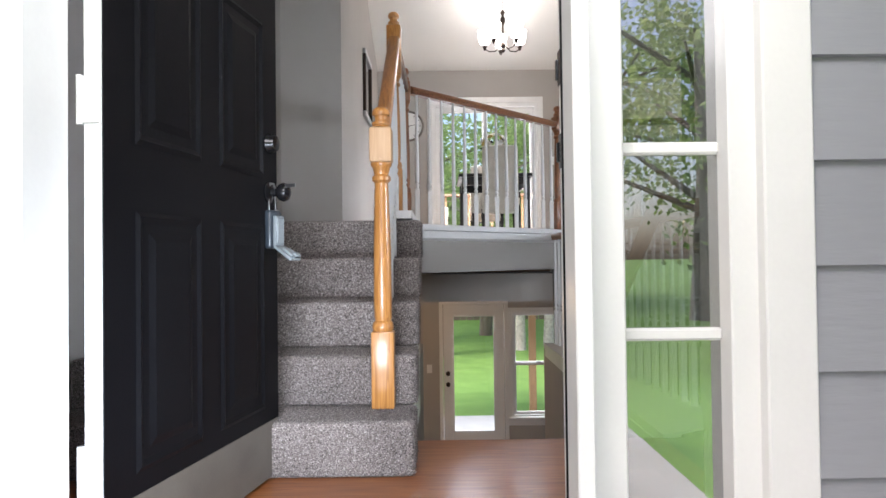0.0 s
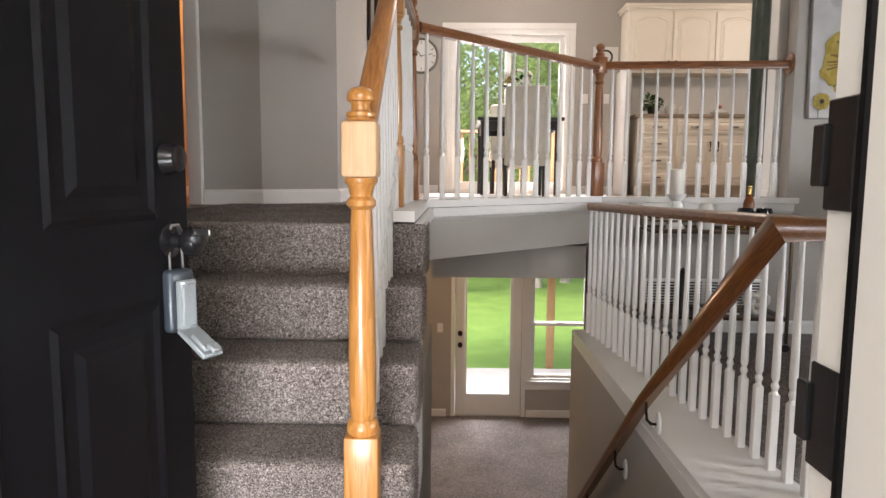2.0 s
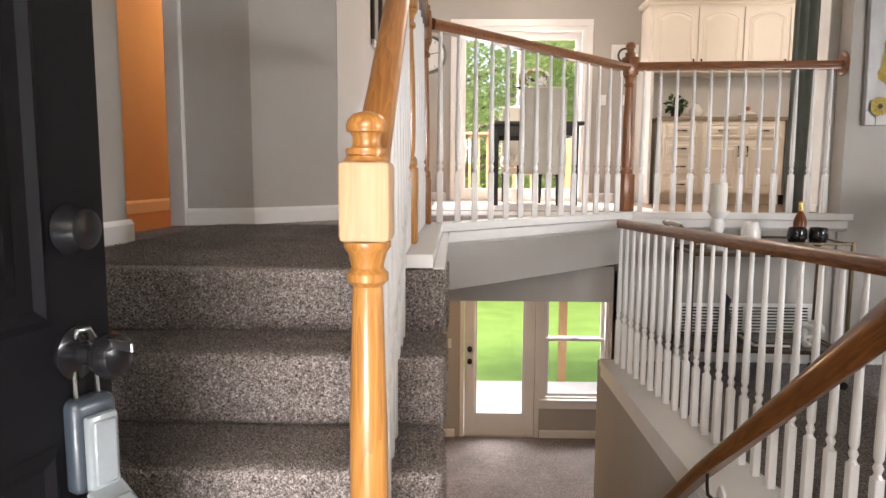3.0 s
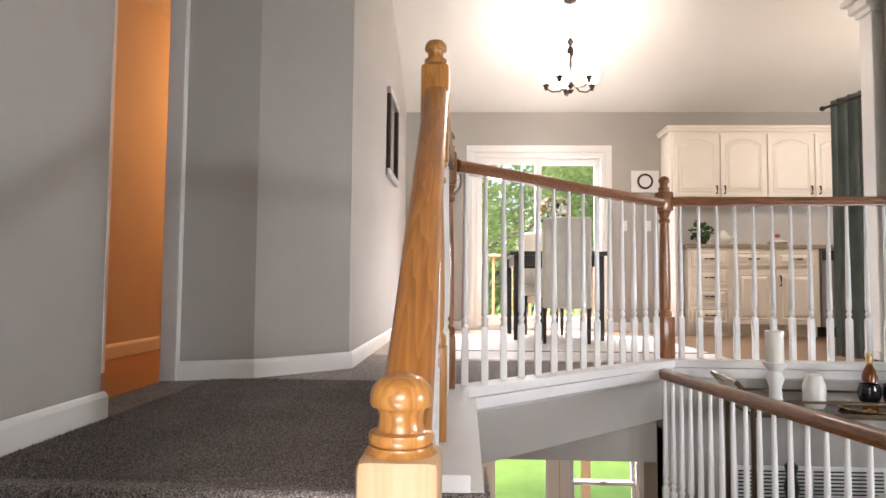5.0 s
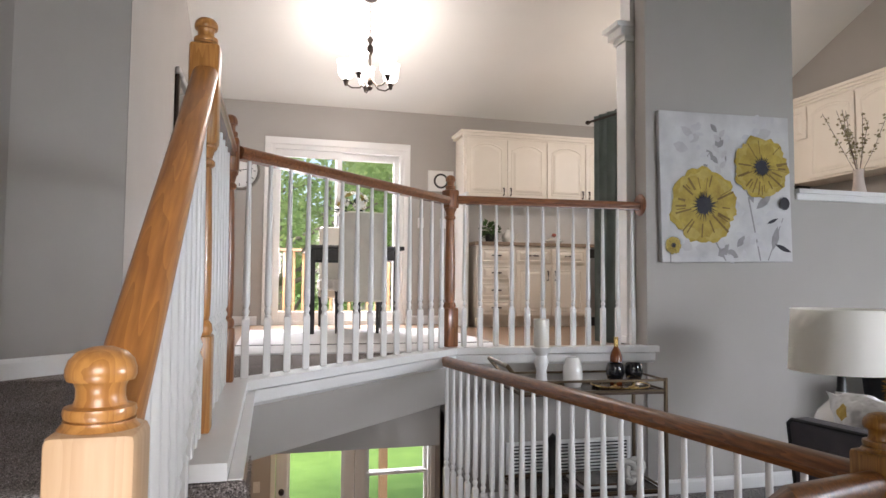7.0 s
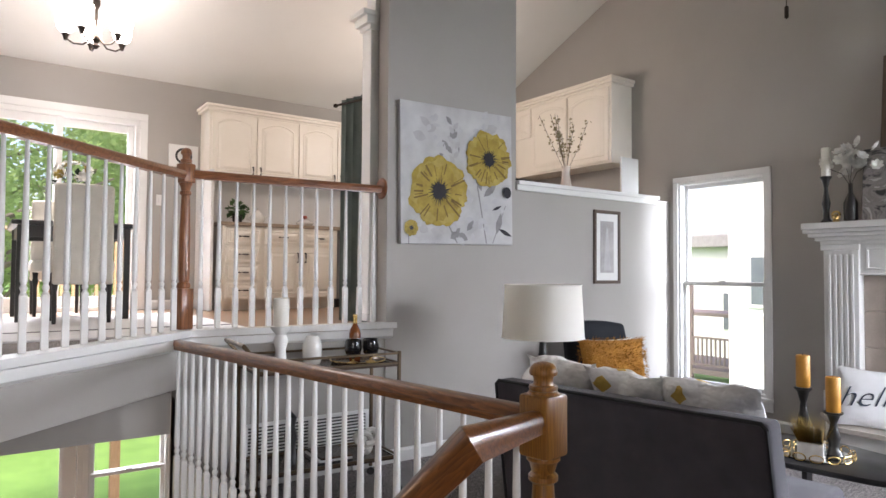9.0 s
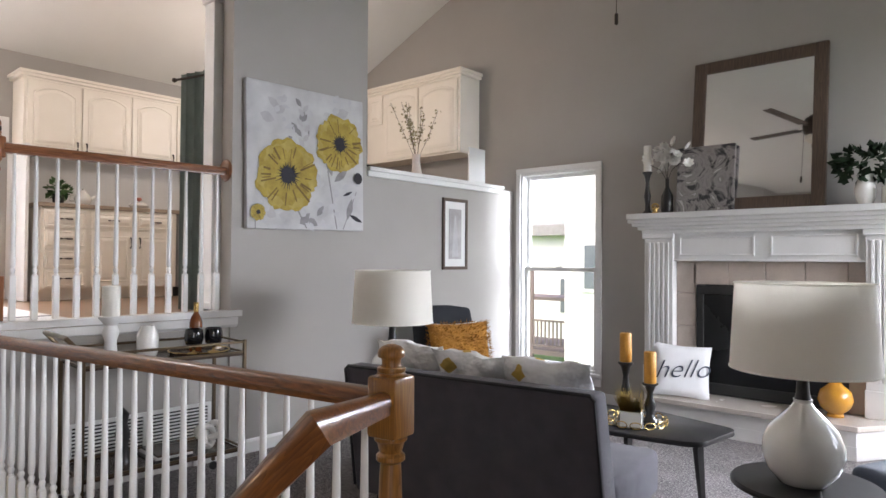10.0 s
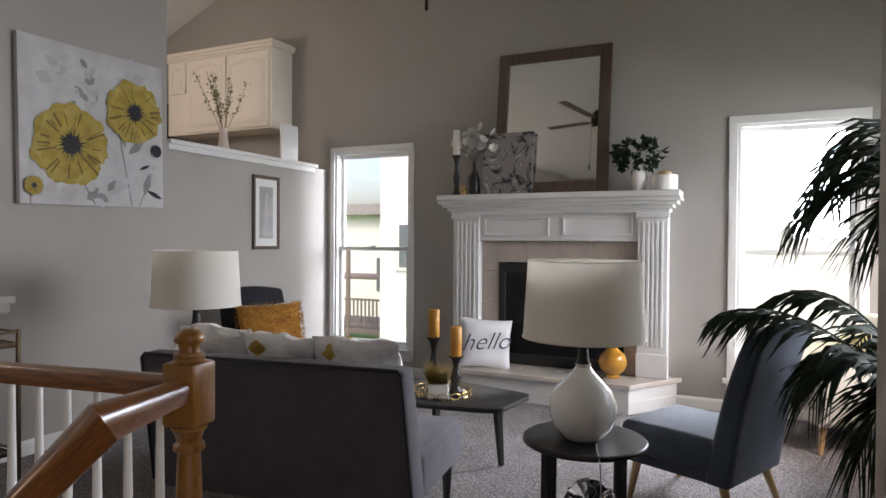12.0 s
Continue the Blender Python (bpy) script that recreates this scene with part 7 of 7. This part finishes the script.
part("vase", lathe([(0, 0), (0.045, 0), (0.05, 0.02), (0.038, 0.09), (0.034, 0.15), (0.042, 0.19), (0.034, 0.19), (0.028, 0.15), (0, 0.13)], 18), surface("blush_ceramic", (0.66, 0.56, 0.50), (0.58, 0.49, 0.43), 0.5), lv, smooth=True)
M_BUD = surface("olive_bud", (0.34, 0.30, 0.17), (0.24, 0.20, 0.11), 0.8)
M_TWIG = surface("brown_twig", (0.12, 0.08, 0.05), (0.08, 0.05, 0.03), 0.9)
for i in range(9):
    a, s = rng.uniform(0, 6.28), rng.uniform(0.08, 0.30)
    tip = Vector((s * math.cos(a) * 1.1, s * math.sin(a) * 0.5, rng.uniform(0.45, 0.68)))
    mid = tip * 0.5 + Vector((0.02 * math.sin(i), 0, 0.06))
    br = part("branch", tube([(0, 0, 0.12), tuple(mid), tuple(tip)], 0.0018, 5), M_TWIG, lv)
    bb = bmesh.new()
    for k in range(20):
        t = rng.uniform(0.35, 1)
        p = mid.lerp(tip, max(0, t * 2 - 1)) if t > 0.5 else Vector((0, 0, 0.12)).lerp(mid, t * 2)
        merge(bb, blossom(0.013, 5, k), Matrix.Translation(p + Vector((rng.uniform(-0.02, 0.02), rng.uniform(-0.02, 0.02), rng.uniform(-0.02, 0.02)))) @ Euler((rng.uniform(-1, 1), rng.uniform(-1, 1), 0)).to_matrix().to_4x4())
    tagged(part("bud_spray", bb, M_BUD, br, "small olive buds"), kind="stuff")

# ---- outdoors ----
ground = boxes((-300, 300, -300, -1.7, -0.6, -0.34), (1.15, 6.6, -1.7, 0.27, -0.6, -0.34), (-300, -4.7, -1.7, 9.3, -0.6, -0.34), (6.6, 300, -1.7, 9.3, -2.3, -1.6), (-300, 300, 9.3, 300, -2.3, -2.04))
setting("ground", ground, M_GRASS, "bright green mown lawn")
setting("pavement", boxes((-1.2, 3.0, 9.17, 11.4, -2.03, -1.97), bevel=0.01), M_CONCRETE, "pale concrete patio slab")
setting("wall_foundation", boxes((-2.7, 6.03, 9.01, 9.15, -2.3, LOW), (6.04, 6.2, 0.28, 9.16, -2.3, -0.26)), M_CONCRETE, "concrete foundation wall")
M_DECK = wood("weathered_deck_wood", (0.36, 0.22, 0.13), (0.22, 0.13, 0.08), 0, rough=0.7, coat=0.0)
M_DECKPOST = wood("cedar_post", (0.42, 0.26, 0.13), (0.28, 0.16, 0.08), 2, rough=0.7, coat=0.0)
deck = thing("deck", "raised cedar deck with a rail and posts behind the slider", "deck", pose(0, 9.2, 0))
for i in range(16):
    part("board", box(-1.5, 3.2, 0.0 + i * 0.15, 0.142 + i * 0.15, 0.82, 0.85, bevel=0.004), M_DECK, deck)
part("beam", boxes((-1.5, 3.2, 2.25, 2.31, 0.60, 0.82), (-1.5, 3.2, 0.05, 0.10, 0.62, 0.82)), M_DECK, deck)
for x in (-1.4, 1.75, 3.1):
    part("post", box(x - 0.06, x + 0.06, 2.25, 2.37, -2.02 if x > -2 else 0.8, 1.9, bevel=0.004), M_DECKPOST, deck)
part("top_rail", box(-1.5, 3.2, 2.24, 2.38, 1.86, 1.90, bevel=0.004), M_DECK, deck)
part("bottom_rail", box(-1.5, 3.2, 2.27, 2.33, 0.95, 1.0, bevel=0.003), M_DECK, deck)
src = None
for i in range(34):
    m = pose(-1.36 + i * 0.135, 2.30, 1.0)
    if src is None:
        src = part("picket", box(-0.018, 0.018, -0.018, 0.018, 0, 0.87), M_DECKPOST, deck)
        src.matrix_basis = m
    else:
        again(src, "picket", m, deck)

M_BARK = surface("grey_bark", (0.20, 0.17, 0.14), (0.10, 0.085, 0.07), 0.9, scale=10, fine=60, bump=1.0, stretch=(1, 1, 0.3))
M_BIRCH = surface("pale_birch_bark", (0.55, 0.52, 0.48), (0.25, 0.23, 0.21), 0.9, scale=9, fine=40, bump=0.8)
M_CROWN = surface("summer_foliage", (0.13, 0.22, 0.07), (0.19, 0.28, 0.11), 0.7, scale=0.8, fine=20, bump=0)

leafy, leafn = M_CROWN.node_tree.links, M_CROWN.node_tree.nodes
through_leaf, leaf_mix = leafn.new("ShaderNodeBsdfTranslucent"), leafn.new("ShaderNodeMixShader")
through_leaf.inputs["Color"].default_value = (0.40, 0.52, 0.20, 1)
leaf_mix.inputs[0].default_value = 0.5
leafy.new(leafn["Principled BSDF"].outputs[0], leaf_mix.inputs[1])
leafy.new(through_leaf.outputs[0], leaf_mix.inputs[2])
leafy.new(leaf_mix.outputs[0], leafn["Material Output"].inputs[0])


def tree(place, height, seed, bark, leaves=1700, spread=2.6):
    q = random.Random(seed)
    t = thing("tree", "leafy green summer tree on the lawn", "tree", place, "garden trees")
    tr = bmesh.new()
    top = height * 0.72
    merge(tr, taper((0, 0, -0.1), (0.1, 0.05, top * 0.5), height * 0.026, height * 0.018, 10))
    merge(tr, taper((0.1, 0.05, top * 0.5), (0.0, 0.1, top), height * 0.018, height * 0.008, 8))
    ends = []
    for i in range(9):
        a = 2 * math.pi * i / 9 + q.uniform(-0.3, 0.3)
        z0 = height * q.uniform(0.25, 0.6)
        ln = spread * q.uniform(0.55, 0.95)
        e = (ln * math.cos(a), ln * math.sin(a), z0 + ln * q.uniform(0.3, 0.9))
        merge(tr, taper((0.06, 0.04, z0), e, height * 0.010, height * 0.003, 6))
        ends.append(Vector(e))
    part("trunk", tr, bark, t, smooth=True)
    cr = bmesh.new()
    verts, n = [], 0
    ends.append(Vector((0, 0, height * 0.85)))
    per = leaves // 26
    for k in range(26):
        c = q.choice(ends) + Vector((q.gauss(0, spread * 0.28), q.gauss(0, spread * 0.28), q.gauss(0, height * 0.09)))
        r = spread * q.uniform(0.22, 0.40)
        for i in range(per):
            p = Vector((q.gauss(0, 0.5), q.gauss(0, 0.5), q.gauss(0, 0.42))) * r + c
            d = Vector((q.uniform(-1, 1), q.uniform(-1, 1), q.uniform(-1, 0.6))).normalized()
            s = d.cross(Vector((q.uniform(-1, 1), q.uniform(-1, 1), 1))).normalized()
            l_ = q.uniform(0.10, 0.20)
            cr.faces.new([cr.verts.new(v) for v in (p, p + d * l_ * 0.5 + s * l_ * 0.35, p + d * l_, p + d * l_ * 0.5 - s * l_ * 0.35)])
    tagged(part("crown", cr, M_CROWN, t, "loose clumps of green leaves"), kind="stuff")
    return t


t1 = tree(pose(0.2, 19.0, -2.05), 8.0, 1, M_BARK, 5200, 3.0)
tree(pose(4.6, -8.5, -0.34), 7.0, 7, M_BARK, 2600, 2.4)
tree(pose(9.5, -10.0, -0.34), 8.0, 8, M_BARK, 2600, 2.6)
t2 = tree(pose(3.6, 21.0, -2.05), 7.0, 2, M_BIRCH, 4200, 2.6)
for x, y, z, s, r in ((-3.5, 21, -2.05, 1.15, 40), (4.8, 26, -2.05, 1.3, 100), (-0.8, 27, -2.05, 1.4, 200), (1.8, 24, -2.05, 1.2, 310), (8.5, 24, -2.05, 1.2, 10), (-8, 26, -2.05, 1.3, 80), (-6.5, -14, -0.34, 1.1, 60), (-1.5, -17, -0.34, 1.2, 140), (3.5, -15, -0.34, 1.15, 20), (9, -19, -0.34, 1.4, 250)):
    c = copy_thing(t1, pose(x, y, z, 0, 0, r))
    c.scale = (s, s, s)
for x, y, z, s, r in ((2.6, 20.0, -2.05, 0.95, 75), (6.3, 20, -2.05, 1.2, 170)):
    c = copy_thing(t2, pose(x, y, z, 0, 0, r))
    c.scale = (s, s, s)

gf = thing("garden_fence", "tall weathered board fence behind the lawn", "fence", pose(0, 30, -2.04))
M_FENCE = wood("grey_fence_board", (0.20, 0.165, 0.13), (0.12, 0.10, 0.08), 2, rough=0.9, coat=0.0)
part("rail", boxes((-22, 22, 0.03, 0.08, 0.4, 0.5), (-22, 22, 0.03, 0.08, 1.4, 1.5)), M_FENCE, gf)
src = None
for i in range(146):
    m = pose(-21.9 + i * 0.3, 0, 0)
    if src is None:
        src = part("board", box(-0.14, 0.14, 0, 0.03, 0, 1.85), M_FENCE, gf)
        src.matrix_basis = m
    else:
        again(src, "board", m, gf)

# neighbouring house beyond the fireplace windows
M_NSIDE = surface("white_vinyl_siding", (0.82, 0.81, 0.80), (0.78, 0.77, 0.76), 0.6, scale=1.5, fine=30)
nh = thing("neighbour_house", "white sided two-storey house with a brown deck", "house", pose(13.0, 0, -2.0))
part("wall", boxes((0, 6, -5.0, 9.33, 0, 6.2)), M_NSIDE, nh)
for i in range(26):
    part("siding_course", box(-0.008, 0.0, -5.0, 9.33, 0.15 + i * 0.23, 0.158 + i * 0.23), M_NSIDE, nh)
rf = bmesh.new()
va = [rf.verts.new((x, -5.4, z)) for x, z in ((-0.5, 6.1), (3.0, 8.4), (6.5, 6.1))]
vb = [rf.verts.new((x, 9.75, z)) for x, z in ((-0.5, 6.1), (3.0, 8.4), (6.5, 6.1))]
rf.faces.new(va), rf.faces.new(vb[::-1])
for i in range(3):
    j = (i + 1) % 3
    rf.faces.new((va[i], va[j], vb[j], vb[i]))
part("roof", rf, surface("grey_shingle", (0.18, 0.175, 0.17), (0.12, 0.115, 0.11), 0.9, scale=6, fine=30), nh)
for y, z, w, h in ((8.35, 2.75, 0.9, 0.95), (3.0, 3.3, 1.2, 1.3), (-1.5, 3.3, 1.2, 1.3)):
    wn = part("window", boxes((-0.06, 0.02, y - w / 2 - 0.08, y + w / 2 + 0.08, z - 0.08, z + h + 0.08), bevel=0.01), M_WHITE, nh)
    part("pane", box(-0.07, -0.055, y - w / 2, y + w / 2, z, z + h), surface("dim_house_glass", (0.12, 0.14, 0.16), (0.16, 0.18, 0.2), 0.1, bump=0), wn)
M_REDDECK = wood("mauve_brown_deck", (0.34, 0.26, 0.24), (0.24, 0.18, 0.165), 1, rough=0.8, coat=0.0)
nd = thing("neighbour_deck", "red-brown wooden deck with a picket rail", "deck", pose(18.4, 13.0, -2.85))
part("platform", box(-1.4, 1.5, -2.6, 2.4, 1.35, 1.5), M_REDDECK, nd)
part("top_rail", boxes((-1.4, -1.34, -2.6, 2.4, 2.36, 2.42)), M_REDDECK, nd)
part("bottom_rail", boxes((-1.4, -1.34, -2.6, 2.4, 1.6, 1.66)), M_REDDECK, nd)
part("stair_flight", boxes((-1.3, 0.2, -2.4, -1.9, 3.3, 3.42), (-1.3, 0.2, -1.9, 2.4, 3.0, 3.1), bevel=0.01), M_REDDECK, nd)
for y in (-2.5, -0.1, 2.3):
    part("post", box(-1.42, -1.32, y - 0.05, y + 0.05, 0, 3.9), M_REDDECK, nd)
src = None
for i in range(36):
    m = pose(-1.37, -2.5 + i * 0.137, 1.6)
    if src is None:
        src = part("picket", box(-0.02, 0.02, -0.02, 0.02, 0, 0.8), M_REDDECK, nd)
        src.matrix_basis = m
    else:
        again(src, "picket", m, nd)

bh = thing("far_house", "pale far house behind the neighbouring deck", "house", pose(24.0, 15.0, -2.2))
part("wall", box(0, 6, -4, 8, 0, 4.6), M_NSIDE, bh)
part("roof", prism([(-0.4, -4.4), (6.4, -4.4), (6.4, 8.4), (-0.4, 8.4)], 4.6, 5.1, 0.05), surface("pale_grey_shingle", (0.34, 0.33, 0.33), (0.28, 0.27, 0.27), 0.9, scale=6, fine=30), bh)
for y in (-2.2, 0.6, 3.4):
    part("window", boxes((-0.05, 0.0, y - 0.5, y + 0.5, 1.4, 2.8)), surface("far_house_glass", (0.14, 0.16, 0.18), (0.18, 0.2, 0.22), 0.1, bump=0), bh)

# loose pile of the near carpet
def pile(name, parent, patches, seed, spacing=0.0036, height=0.006):
    """Short leaning tufts on flat patches (corner, side, side, normal)."""
    q = np.random.default_rng(seed)
    allv = []
    for corner, u, v, nrm in patches:
        corner, u, v, nrm = (np.array(a, float) for a in (corner, u, v, nrm))
        n = int(np.linalg.norm(u) * np.linalg.norm(v) / spacing ** 2)
        p = corner + q.random((n, 1)) * u + q.random((n, 1)) * v
        lean = q.normal(0, 0.45, (n, 3))
        tip = p + (nrm + lean) * (height * q.uniform(0.6, 1.2, (n, 1)))
        side = np.cross(nrm, q.normal(0, 1, (n, 3)))
        side /= np.linalg.norm(side, axis=1, keepdims=True) + 1e-9
        side *= 0.0015
        allv.append(np.stack([p - side, p + side, tip], axis=1))
    vs = np.concatenate(allv).reshape(-1, 3)
    me = bpy.data.meshes.new(name)
    faces = np.arange(len(vs)).reshape(-1, 3)
    me.from_pydata(vs.tolist(), [], faces.tolist())
    me.materials.append(M_CARPET)
    ob = new(name, me)
    ob.parent = parent
    return tagged(ob, "loose speckled carpet pile", kind="stuff")


patches = []
for i, y in enumerate(RISERS):
    z0, z1 = 0.19 * i, 0.19 * (i + 1)
    patches.append(((-0.80, y + 0.001, z0 + 0.004), (0.84, 0, 0), (0, 0, 0.17), (0, -1, 0.25)))
    patches.append(((0.039, y + 0.01, z0 + 0.004), (0, 0.25, 0), (0, 0, 0.18), (1, 0, 0.2)))
    patches.append(((-0.80, y + 0.006, z1 - 0.012), (0.84, 0, 0), (0, 0.012, 0.010), (0, -0.8, 0.7)))
    if i < 4:
        patches.append(((-0.80, y + 0.014, z1), (0.84, 0, 0), (0, 0.24, 0), (0, -0.15, 1)))
pile("carpet_nap", stair, patches, 4)
hall_ob = bpy.data.objects["floor_upper_hall"]
pile("carpet_nap", hall_ob, [((-1.28, 3.37, UP), (1.16, 0, 0), (0, 0.75, 0), (0, -0.2, 1)), ((-1.28, 4.12, UP), (1.16, 0, 0), (0, 0.95, 0), (0, -0.2, 1))], 6, 0.0042, 0.0055)
